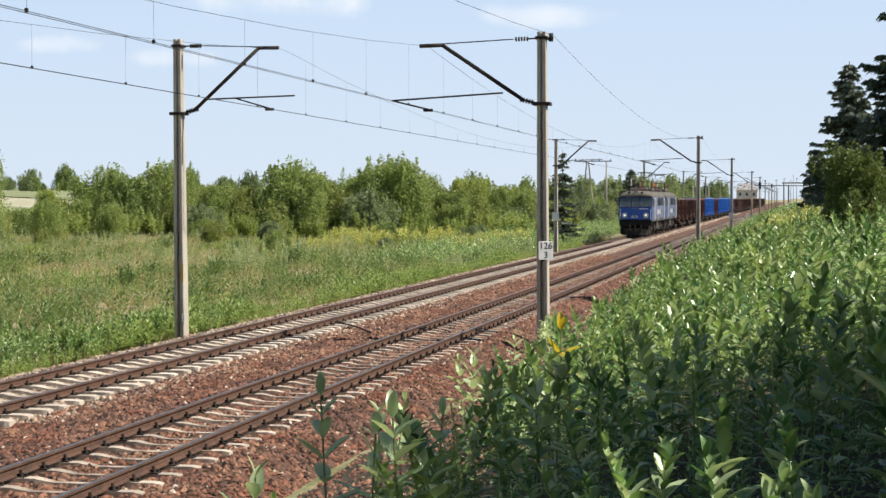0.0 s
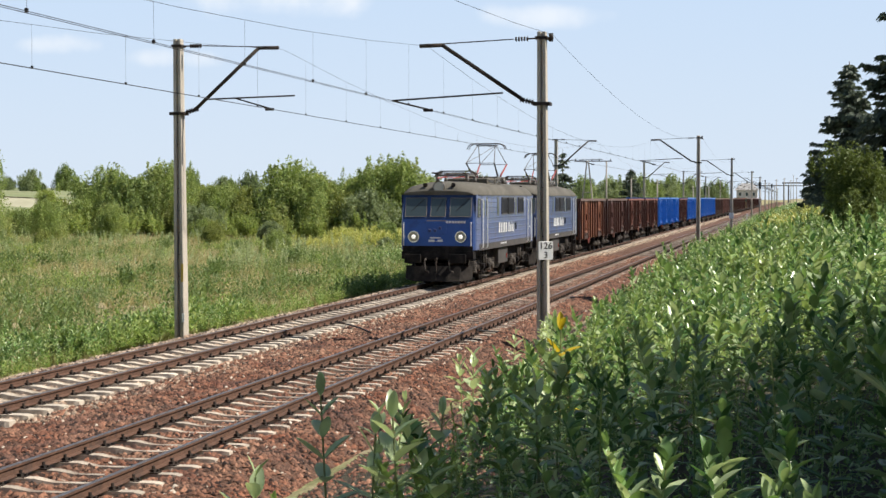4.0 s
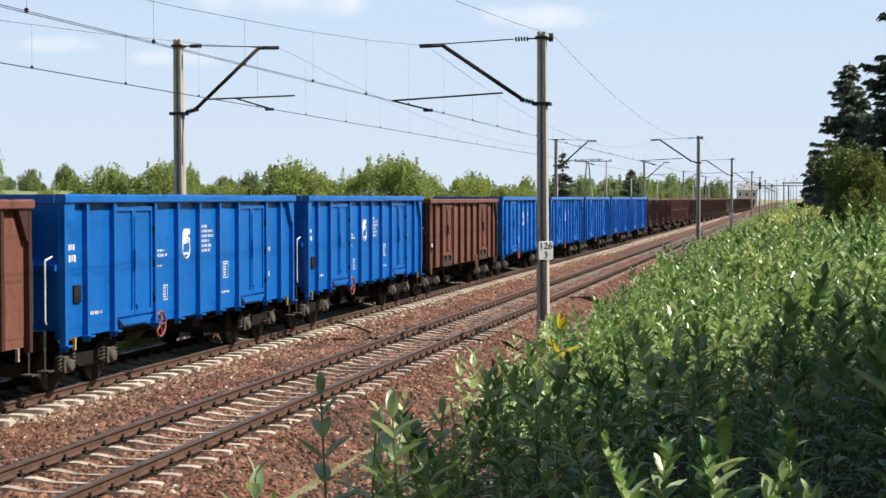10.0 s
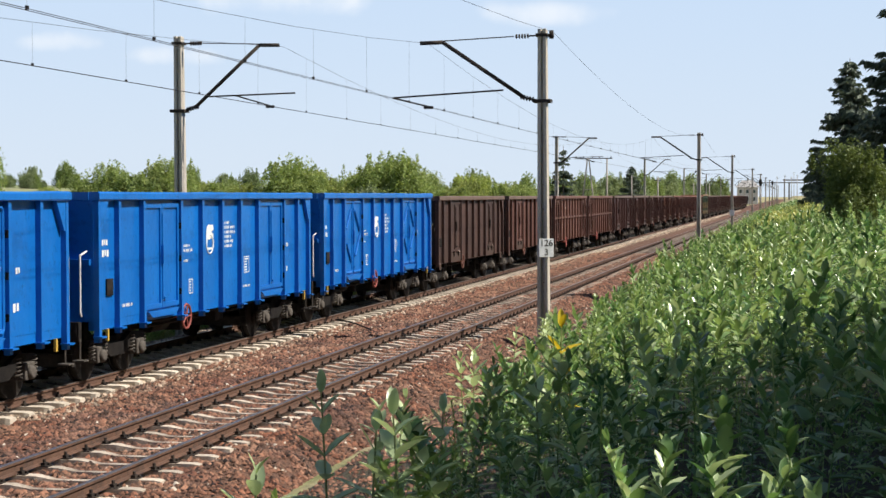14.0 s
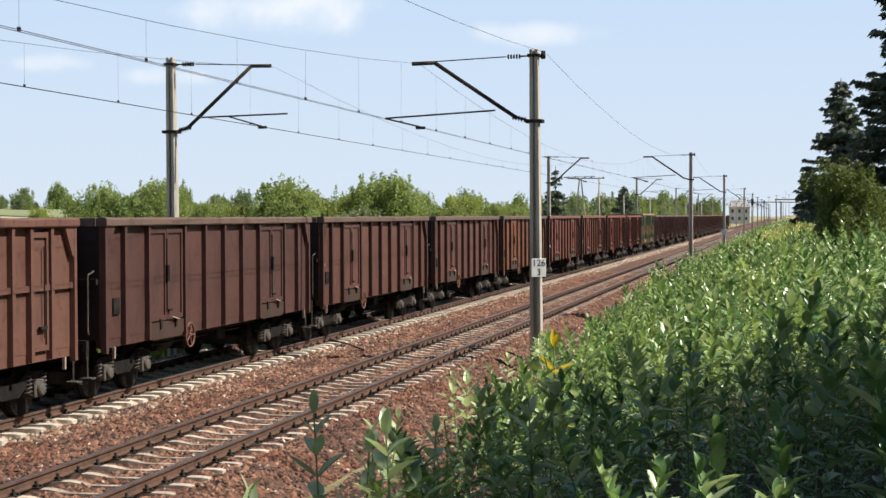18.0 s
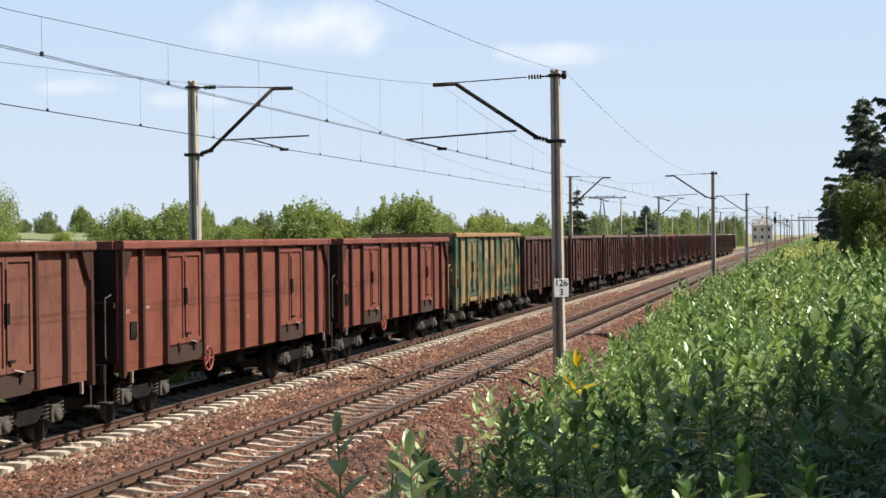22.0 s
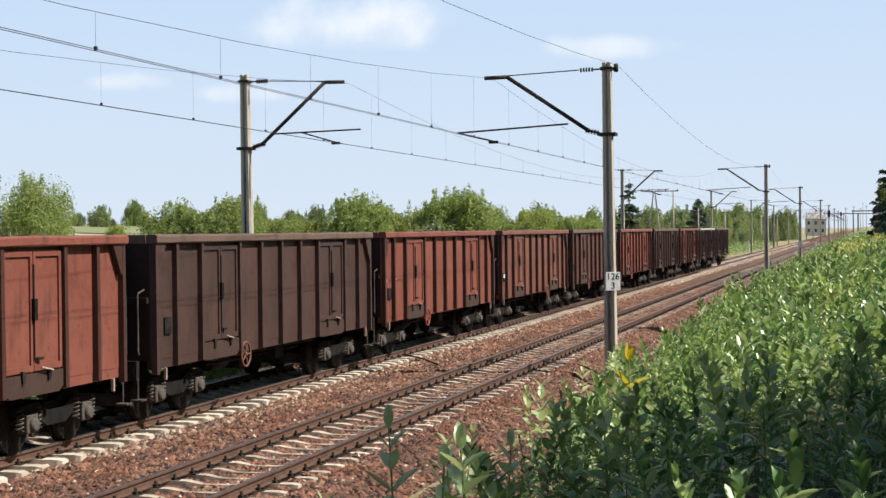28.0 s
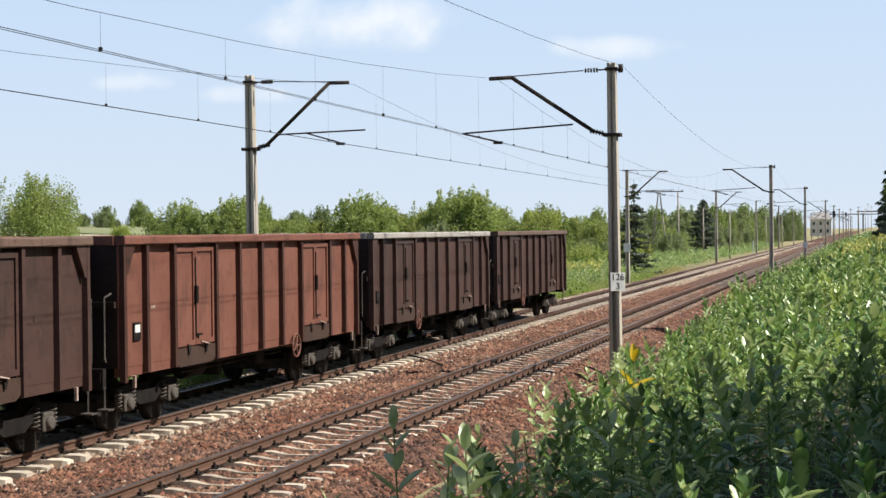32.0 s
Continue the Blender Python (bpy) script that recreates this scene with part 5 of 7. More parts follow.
    for a, b in ((2.28, 2.6), (4.72, 5.12), (9.15, 9.55)):
        part("blind_window", box(fresh(), 1.47, 1.482, a, b, 2.62, 3.38), L_OLIVE, lo, "olive blanked window", 0.004)
    for a, b in ((9.0, 9.1), (11.5, 11.6)):
        part("small_label", box(fresh(), 1.471, 1.476, a, b, 3.18, 3.34), M_WHITE, lo, "small white plate")
    for s in (-1, 1):
        for a, b in ((0.48, 0.98), (n - 0.98, n - 0.48)):
            p = part("cab_window", box(fresh(), s * 1.476 - 0.008, s * 1.476 + 0.008, a, b, 2.62, 3.32), L_GLASS, lo, "dark cab side glass")
            part("frame", pipe(fresh(), [(s * 1.488, a, 2.62), (s * 1.488, b, 2.62), (s * 1.488, b, 3.32), (s * 1.488, a, 3.32), (s * 1.488, a, 2.62)], 0.02, 6), M_STEEL, p)
        for c in (1.68, n - 1.68):
            d = part("cab_door", box(fresh(), s * 1.476 - 0.01, s * 1.476 + 0.01, c - 0.36, c + 0.36, zf + 0.25, 3.42), L_BLUE, lo, "", 0.006)
            part("door_window", box(fresh(), s * 1.49 - 0.006, s * 1.49 + 0.006, c - 0.15, c + 0.15, 2.65, 3.25), L_GLASS, d)
            for e in (-0.48, 0.48):
                part("handrail", pipe(fresh(), [(s * 1.48, c + e, 3.3), (s * 1.55, c + e, 3.26), (s * 1.55, c + e, 1.42), (s * 1.48, c + e, 1.36)], 0.02, 6), M_WHITE, lo, "white handrail")
            bm = fresh()
            for z in (0.45, 0.75, 1.05):
                box(bm, s * 1.42 - 0.1, s * 1.42 + 0.1, c - 0.25, c + 0.25, z, z + 0.03)
            for e in (-0.26, 0.26):
                rod(bm, (s * 1.42, c + e, 0.42), (s * 1.42, c + e, 1.32), 0.02, None, 5)
            part("steps", bm, M_GEAR, lo)
    # operator's name as plain white blocks, and a small outlined crest
    for k, (y, w, h) in enumerate(((5.0, 0.42, 0.42), (5.5, 0.36, 0.4), (5.93, 0.14, 0.4), (6.14, 0.42, 0.42), (6.63, 0.38, 0.4), (7.3, 0.36, 0.42), (7.72, 0.3, 0.3), (8.08, 0.13, 0.42), (8.27, 0.28, 0.3), (8.6, 0.16, 0.46))):
        zz = 1.92 if k != 9 else 1.86
        d = w * 0.68
        bm = prism(fresh(), [(y, zz), (y + d, zz), (y + d + 0.05, zz + h), (y + 0.05, zz + h)], "x", 1.495, 1.5)
        part("name_block", bm, M_WHITE, lo, "white painted block")
    for y in (8.95, 9.2):
        part("crest", pipe(fresh(), [(1.497, y, 2.0), (1.497, y + 0.2, 2.0), (1.497, y + 0.2, 2.3), (1.497, y, 2.3), (1.497, y, 2.0)], 0.012, 4), M_BLACK, lo)
    bars(lo, 1.476, [(5.6 + 0.14 * k, 1.44, 0.1, 0.07) for k in range(10)], M_WHITE)
    bars(lo, 1.476, [(12.95, 2.0, 0.32, 0.09)], M_WHITE)
    # both cab fronts
    for e, y in ((-1, 0.0), (1, n)):
        def f(x, d, z):
            return (x, y + e * d, z)
        def lean(z):
            return -0.3 * (z - 2.35) / 1.12 if z > 2.35 else 0.0
        for x0, x1 in ((-1.29, -0.46), (-0.29, 0.29), (0.46, 1.29)):
            windscreen(lo, [f(x0, lean(2.62), 2.62), f(x1, lean(2.62), 2.62), f(x1, lean(3.34), 3.34), f(x0, lean(3.34), 3.34)], (0, e * 0.025, 0.006))
            part("wiper", rod(fresh(), f(x1 - 0.1, lean(3.3) + 0.05, 3.32), f(x0 + 0.25, lean(2.9) + 0.06, 2.85), 0.012, None, 5), M_BLACK, lo)
        for s in (-1, 1):
            bm = fresh()
            rod(bm, f(s * 0.92, -0.05, 1.86), f(s * 0.92, 0.12, 1.86), 0.2, 0.225, 20)
            h = part("headlight", bm, L_CHROME, lo, "large round headlight")
            part("reflector", rod(fresh(), f(s * 0.92, 0.121, 1.86), f(s * 0.92, 0.126, 1.86), 0.185, 0.18, 20), L_LENS, h)
            part("lens", rod(fresh(), f(s * 0.92, 0.127, 1.86), f(s * 0.92, 0.15, 1.86), 0.085, 0.05, 16), L_LAMP, h)
            part("front_handrail", pipe(fresh(), [f(s * 1.31, 0.02, 2.4), f(s * 1.32, 0.08, 2.36), f(s * 1.32, 0.08, 1.5)], 0.018, 6), M_WHITE, lo, "white handrail")
            bm = rod(fresh(), f(s * 0.875, -0.1, 1.03), f(s * 0.875, 0.42, 1.03), 0.11, None, 12)
            box(bm, s * 0.875 - 0.32, s * 0.875 + 0.32, min(y + e * 0.42, y + e * 0.5), max(y + e * 0.42, y + e * 0.5), 0.86, 1.2)
            part("buffer", bm, M_GEAR, lo, "broad oblong buffer", 0.012)
            rod_m = rod(fresh(), f(s * 0.55, -0.55, 3.86), f(s * 0.55, -0.28, 3.84), 0.05, 0.09, 10)
            part("horn", rod_m, M_IRON, lo)
        bm = rod(fresh(), f(0, -0.62, 3.78), f(0, -0.2, 3.76), 0.18, 0.24, 18)
        t = part("roof_headlight", bm, M_STEEL, lo, "round roof headlight")
        part("lens", rod(fresh(), f(0, -0.2, 3.76), f(0, -0.19, 3.76), 0.2, 0.19, 18), L_LAMP, t)
        part("buffer_beam", box(fresh(), -1.4, 1.4, min(y + e * 0.06, y - e * 0.5), max(y + e * 0.06, y - e * 0.5), 1.0, zf - 0.032), M_GEAR, lo)
        part("coupling_hook", rod(rod(fresh(), f(0, 0.05, 1.02), f(0, 0.4, 1.0), 0.05, None, 8), f(0, 0.3, 1.0), f(0, 0.3, 0.55), 0.04, None, 6), M_IRON, lo)
        for s in (-0.45, 0.5):
            part("brake_hose", pipe(fresh(), [f(s, 0.06, 1.0), f(s, 0.3, 0.95), f(s + 0.05, 0.34, 0.6), f(s + 0.18, 0.3, 0.5)], 0.03, 6), M_DUST, lo)
        # plough shield
        bm = fresh()
        outline = ((-1.32, -0.35, -0.3), (-0.9, 0.06, 0.3), (0.0, 0.2, 0.5), (0.9, 0.06, 0.3), (1.32, -0.35, -0.3))
        front = [[bm.verts.new(f(x, d if k else d2 * 0.8, z)) for k, z in ((1, 0.74), (0, 0.16 + 0.06 * (abs(x) > 1)))] for x, d, d2 in outline]
        rear = [[bm.verts.new(f(x * 0.98, (d if k else d2 * 0.8) - 0.05, z)) for k, z in ((1, 0.74), (0, 0.16 + 0.06 * (abs(x) > 1)))] for x, d, d2 in outline]
        for i in range(4):
            bm.faces.new((front[i][0], front[i + 1][0], front[i + 1][1], front[i][1]))
            bm.faces.new((rear[i][0], rear[i][1], rear[i + 1][1], rear[i + 1][0]))
            bm.faces.new((front[i][0], rear[i][0], rear[i + 1][0], front[i + 1][0]))
            bm.faces.new((front[i][1], front[i + 1][1], rear[i + 1][1], rear[i][1]))
        for i in (0, 4):
            bm.faces.new((front[i][0], front[i][1], rear[i][1], rear[i][0]))
        part("plough", bm, M_GEAR, lo, "black steel plough shield")
        # number and builder's marks on the nose: bars
        for x, z, w, hh in ((-0.36, 1.66, 0.24, 0.09), (-0.08, 1.66, 0.05, 0.03), (0.0, 1.66, 0.2, 0.09), (-0.3, 1.79, 0.42, 0.05)):
            part("number_bar", box(fresh(), x, x + w, min(y + e * 0.006, y + e * 0.012), max(y + e * 0.006, y + e * 0.012), z, z + hh), M_WHITE, lo)
        for k in range(7):
            part("name_block", box(fresh(), (0.32 + 0.115 * k) * -e if e > 0 else 0.32 + 0.115 * k, ((0.32 + 0.115 * k) * -e if e > 0 else 0.32 + 0.115 * k) + 0.085, min(y + e * 0.006, y + e * 0.012), max(y + e * 0.006, y + e * 0.012), 2.38, 2.47), M_WHITE, lo)
        for x in (-0.3, -0.1, 0.1):
            part("socket", rod(fresh(), f(x, 0.0, 2.1 + 0.1 * (x > 0)), f(x, 0.08, 2.08 + 0.1 * (x > 0)), 0.06, 0.05, 10), L_BLUE, lo)
    # roof equipment
    pantograph(lo, 3.6, False)
    pantograph(lo, 10.35, True)
    for a, b, z in ((5.4, 7.0, 4.16), (7.2, 8.6, 4.2)):
        c = part("resistor_hood", box(fresh(), -0.85, 0.95, a, b, 3.9, z), L_ROOF, lo, "roof hood with side grilles", 0.03)
        for k in range(9):
            part("grille_bar", box(fresh(), 0.951, 0.97, a + 0.1 + k * (b - a - 0.2) / 9, a + 0.16 + k * (b - a - 0.2) / 9, 3.98, z - 0.05), M_STEEL, c)
    for x in (-0.3, 0.35):
        part("roof_pipe", pipe(fresh(), [(x, 1.3, 4.12), (x, 2.8, 4.18), (x * 1.6, 5.2, 4.2)], 0.025, 6), L_PIPE_RED, lo, "red roof conductor")
    part("roof_cable", pipe(fresh(), [(0.7, 4.3, 4.25), (0.8, 4.8, 4.36), (0.82, 5.2, 4.2)], 0.015, 6), M_WHITE, lo)
    for y in (8.9, 12.4):
        part("roof_vent", rod(fresh(), (0.2, y, 3.95), (0.2, y, 4.28), 0.28, 0.28, 12), M_IRON, lo)
    # running gear
    part("underframe", box(fresh(), -1.1, 1.1, 0.4, n - 0.4, 0.92, zf - 0.03), M_GEAR, lo)
    eb = part("equipment_box", box(fresh(), 0.95, 1.36, 5.7, 7.9, 0.62, 1.26), L_SKIRT, lo, "grey equipment box under the body", 0.02)
    part("red_handle", box(fresh(), 1.362, 1.39, 7.5, 7.6, 0.8, 1.0), L_PIPE_RED, eb)
    part("equipment_box", box(fresh(), -1.36, -0.95, 5.7, 7.9, 0.62, 1.26), L_SKIRT, lo, "grey equipment box under the body", 0.02)
    part("air_tank", rod(fresh(), (0.7, 6.0, 0.5), (0.7, 8.6, 0.5), 0.2, None, 14), M_GEAR, lo)
    for c in (3.0, n - 3.0):
        bm = box(fresh(), -1.0, 1.0, -1.9, 1.9, 0.62, 0.82)
        for a in (-0.72, 0.72):
            box(bm, -0.62, 0.62, a - 0.62, a + 0.62, 0.2, 0.61)
        b = part("motor_bogie", bm, M_GEAR, lo, "grimy motor bogie with hung traction motors", at=(0, c, 0))
        for s in (-1, 1):
            part("side_frame", prism(fresh(), [(-2.2, 0.72), (-2.0, 0.9), (-0.8, 0.9), (-0.5, 0.78), (0.5, 0.78), (0.8, 0.9), (2.0, 0.9), (2.2, 0.72), (2.0, 0.66), (-2.0, 0.66)], "x", s * 1.12 - 0.06, s * 1.12 + 0.06), M_GEAR, b)
            for a in (-1.52, 1.52):
                wl_ = part("wheel", kept(("wheel", 0.625), lambda: wheel_mesh(0.625)), None, b, at=(s * 0.7535, a, 0.625))
                if s < 0:
                    wl_.rotation_euler = (0, 0, math.pi)
                bm = box(fresh(), s * 1.16 - 0.1, s * 1.16 + 0.1, a - 0.2, a + 0.2, 0.42, 0.84)
                rod(bm, (s * 1.2, a, 0.62), (s * 1.36, a, 0.62), 0.15, 0.12, 14)
                part("axle_box", bm, M_DUST, b, "dusty axle box", 0.012)
                for d in (-0.42, 0.42):
                    part("spring", kept("big_spring", lambda: spring_mesh(0.1, 0.022, 6)), None, b, at=(s * 1.2, a + d, 0.42))
                part("brake_cylinder", rod(fresh(), (s * 1.22, a * 0.4, 0.62), (s * 1.22, a * 0.4 + 0.35, 0.62), 0.12, None, 12), M_GEAR, b)
                part("sand_pipe", pipe(fresh(), [(s * 1.1, a * 1.45, 0.95), (s * 1.0, a * 1.5, 0.5), (s * 0.78, a * 1.42, 0.12)], 0.025, 6), M_DUST, b)
            for d in (-0.28, 0.28):
                part("damper", rod(fresh(), (s * 1.26, d, 0.6), (s * 1.26, d, 1.2), 0.05, None, 8), M_DUST, b)
            part("frame_step", box(fresh(), s * 1.28 - 0.12, s * 1.28 + 0.12, -0.5, 0.5, 0.24, 0.27), M_DUST, b, "pale worn step plate")
    return lo


lead = locomotive("blue electric locomotive with raised rear pantograph, soot-stained roof and white handrails", 0)
second = copy_thing(lead, Matrix.Identity(4))
second["label"] = "second blue electric locomotive, dirtier, coupled behind the first"
L_BLUE2 = paint("sooty_locomotive_blue_paint", (0.0473, 0.0827, 0.1995), (0.0645, 0.0975, 0.2166), (0.085, 0.085, 0.095), 0.46, 0.35)
for ob in second.children_recursive:
    if ob.data.materials and ob.data.materials[0] in (L_BLUE, L_NOSE):
        ob.material_slots[0].link = "OBJECT"
        ob.material_slots[0].material = L_BLUE2
# only the leading cab's headlights are lit
for engine in (lead, second):
    for ob in engine.children_recursive:
        if ob.name.startswith("lens") and (engine is second or ob.data.vertices[0].co.y > 3 or ob.data.vertices[0].co.z > 3):
            ob.material_slots[0].link = "OBJECT"
            ob.material_slots[0].material = L_LENS


# ---- plants ----
def leaf_shape(long, wide, droop, fold, tip=0.1, rounded=False):
    """Corners of one leaf along +x from the origin: a folded, drooping blade."""
    t = np.array([0.0, 0.28, 0.68, 1.0]) if not rounded else np.array([0.0, 0.10, 0.30, 0.58, 0.84, 1.0])
    half = wide * 0.5 * (np.array([0.12, 0.98, 0.86, tip]) if not rounded else np.array([0.10, 0.52, 0.96, 1.0, 0.62, 0.06]))
    x, z = long * t, -droop * long * t ** 2
    v = []
    for i in range(len(t)):
        v += [(x[i], -half[i], z[i] + fold * half[i]), (x[i], 0, z[i]), (x[i], half[i], z[i] + fold * half[i])]
    f = []
    for i in range(len(t) - 1):
        a = 3 * i
        f += [(a, a + 3, a + 4, a + 1), (a + 1, a + 4, a + 5, a + 2)]
    return np.array(v), np.array(f)


def turned(v, up, yaw):
    """Lifts a leaf by up and turns it by yaw (radians)."""
    c, s = np.cos(up), np.sin(up)
    x, y, z = v[:, 0] * c - v[:, 2] * s, v[:, 1], v[:, 0] * s + v[:, 2] * c
    c, s = np.cos(yaw), np.sin(yaw)
    return np.stack([x * c - y * s, x * s + y * c, z], -1)


def weed_arrays(r, tall, pairs, size, stalk=True):
    """A broad-leaved weed: upright stalk, opposite leaves in crossed pairs, a tuft on top."""
    vs, fs, k = [], [], 0
    lean = r.normal(0, 0.10, 2)
    yaw = r.uniform(0, 6.3)
    for i in range(pairs):
        t = 0.2 + 0.8 * ((i + 0.6) / pairs) ** 0.8
        z = tall * t
        base = np.array([lean[0] * z * t, lean[1] * z * t, z])
        s = size * (0.65 + 0.5 * math.sin(math.pi * min(1, t * 1.05))) * r.uniform(0.8, 1.15)
        up = radians(22 + 46 * t + r.uniform(-20, 16))
        for side in (0, math.pi):
            v, f = leaf_shape(s, s * r.uniform(0.28, 0.4), r.uniform(0.0, 0.55), r.uniform(0.1, 0.55))
            vs.append(turned(v, up + r.uniform(-0.2, 0.2), yaw + side + r.uniform(-0.25, 0.25)) + base)
            fs.append(f + k)
            k += len(v)
        yaw += math.pi / 2 + r.uniform(-0.25, 0.25)
    if stalk:
        w = 0.005
        pts = [np.array([lean[0] * tall * t * t, lean[1] * tall * t * t, tall * t]) for t in (0, 0.5, 1.0)]
        for p, q in zip(pts, pts[1:]):
            for dx, dy in ((w, 0), (0, w)):
                d = np.array([dx, dy, 0])
                vs.append(np.array([p - d, p + d, q + d, q - d]))
                fs.append(np.array([[0, 1, 2, 3]]) + k)
                k += 4
    return np.concatenate(vs), np.concatenate(fs)


def scatter(templates, xs, ys, scale, height=None, tilt=0.0):
    """One set of arrays of many plants set on the ground."""
    vs, fs, k = [], [], 0
    zs = land(xs, ys) if height is None else height
    for i in range(len(xs)):
        v, f = templates[rng.integers(len(templates))]
        a, s = rng.uniform(0, 6.3), scale[i]
        c, sn = math.cos(a) * s, math.sin(a) * s
        vs.append(np.stack([v[:, 0] * c - v[:, 1] * sn + xs[i], v[:, 0] * sn + v[:, 1] * c + ys[i], v[:, 2] * s + zs[i]], -1))
        fs.append(f + k)
        k += len(v)
    return np.concatenate(vs), np.concatenate(fs)


def weed_clump(r, stems, size, pairs, stalk=True):
    """Several stems from one root, leaning apart."""
    vs, fs, k = [], [], 0
    for i in range(stems):
        v, f = weed_arrays(r, r.uniform(0.75, 1.2), pairs, size * r.uniform(0.85, 1.15), stalk)
        a, d = r.uniform(0, 6.3), r.uniform(0.02, 0.2)
        v = v + np.array([math.cos(a) * d, math.sin(a) * d, 0]) * (1 + v[:, 2:3])
        vs.append(v)
        fs.append(f + k)
        k += len(v)
    return np.concatenate(vs), np.concatenate(fs)


def milkweed_arrays(r, tall, size, rounded):
    """A tall broad-leaved plant: bare foot, oblong leaves in crossed pairs that rise towards the top."""
    vs, fs, k = [], [], 0
    lean = r.normal(0, 0.2, 2)
    yaw = r.uniform(0, 6.3)
    z, step = tall * r.uniform(0.12, 0.3), size * r.uniform(0.36, 0.5)
    while z < tall * 1.02:
        t = min(1.0, z / tall)
        base = np.array([lean[0] * z * t, lean[1] * z * t, z])
        s = size * np.interp(t, [0.2, 0.5, 0.8, 1.0], [0.85, 1.15, 1.0, 0.6]) * r.uniform(0.75, 1.2)
        up = np.interp(t, [0.2, 0.6, 0.9, 1.0], [12, 36, 54, 72])
        for side in (0, math.pi):
            if t < 0.6 and r.random() < 0.12:
                continue
            v, f = leaf_shape(s, s * r.uniform(0.36, 0.5), r.uniform(-0.1, 0.45), r.uniform(0.2, 0.7), 0.1, rounded)
            vs.append(turned(v, radians(up + r.uniform(-16, 14)), yaw + side + r.uniform(-0.5, 0.5)) + base)
            fs.append(f + k)
            k += len(v)
        yaw += math.pi / 2 + r.uniform(-0.5, 0.5)
        z += step * (1.0 if t < 0.8 else 0.6)
    pts = [np.array([lean[0] * tall * t * t, lean[1] * tall * t * t, tall * t]) for t in (0, 0.5, 1.0)]
    for p, q in zip(pts, pts[1:]):
        for d in (np.array([0.006, 0, 0]), np.array([0, 0.006, 0])):
            vs.append(np.array([p - d, p + d, q + d, q - d]))
            fs.append(np.array([[0, 1, 2, 3]]) + k)
            k += 4
    return np.concatenate(vs), np.concatenate(fs)


NEAR_WEEDS = [milkweed_arrays(rng, rng.uniform(0.75, 1.2), rng.uniform(0.12, 0.18), True) for _ in range(22)]
WEEDS = [milkweed_arrays(rng, rng.uniform(0.85, 1.25), rng.uniform(0.15, 0.20), False) for _ in range(22)]
FAR_WEEDS = [weed_clump(rng, 4, 0.22, 6, False) for _ in range(8)]


def bank_points(count, y0, y1, left, right):
    y = y0 + (y1 - y0) * rng.random(count)
    lo = np.interp(y, [0, 12, 20, 40, 80, 160], left)
    hi = np.interp(y, [0, 12, 20, 40, 80, 160], right)
    x = lo + (hi - lo) * rng.random(count)
    return x, y


def spaced(x, y, least):
    """Keeps the points that stand at least so far from those before them."""
    taken, out = {}, []
    for i in range(len(x)):
        c = (int(x[i] // least), int(y[i] // least))
        near = [j for dx in (-1, 0, 1) for dy in (-1, 0, 1) for j in taken.get((c[0] + dx, c[1] + dy), ())]
        if all((x[i] - x[j]) ** 2 + (y[i] - y[j]) ** 2 > least * least for j in near):
            taken.setdefault(c, []).append(i)
            out.append(i)
    return np.array(out)


LEFT_EDGE, RIGHT_EDGE = [-1.0, -2.65, -3.3, -4.45, -4.8, -5.0], [0.9, 2.2, 3.5, 5.5, 7.0, 12.0]
for count, y0, y1, stock, size, apart in ((700, 4.8, 12.5, NEAR_WEEDS, 1.0, 0.21), (2300, 12.5, 30, WEEDS, 1.03, 0.25), (3800, 30, 75, WEEDS, 1.06, 0.32), (2300, 75, 230, FAR_WEEDS, 1.1, 0.3)):
    x, y = bank_points(count, y0, y1, LEFT_EDGE, RIGHT_EDGE)
    keep = spaced(x, y, apart)
    x, y = x[keep], y[keep]
    stand = 0.5 + 0.5 * np.sin(x * 1.7 + 1.3 * np.sin(y * 0.55)) * np.sin(y * 0.95 + 0.9 * np.sin(x * 0.8))
    keep = rng.random(len(x)) < 0.45 + 0.75 * stand
    x, y, stand = x[keep], y[keep], stand[keep]
    thin = np.clip((x - np.interp(y, [0, 12, 20, 40, 80, 160], LEFT_EDGE)) / 0.9, np.where(y < 15, 0.8, 0.0), 1.0) * 0.3 + 0.7
    v, f = scatter(stock, x, y, size * (0.74 + 0.26 * stand + rng.uniform(-0.16, 0.2, len(x))) * np.where(rng.random(len(x)) < 0.3, 0.62, 1.0) * thin)
    tagged(new("weed_thicket", quads("weed_thicket", v, f, M_WEED, y0 < 10)), "dense thicket of tall broad-leaved green weeds on the bank", "weeds", kind="stuff")


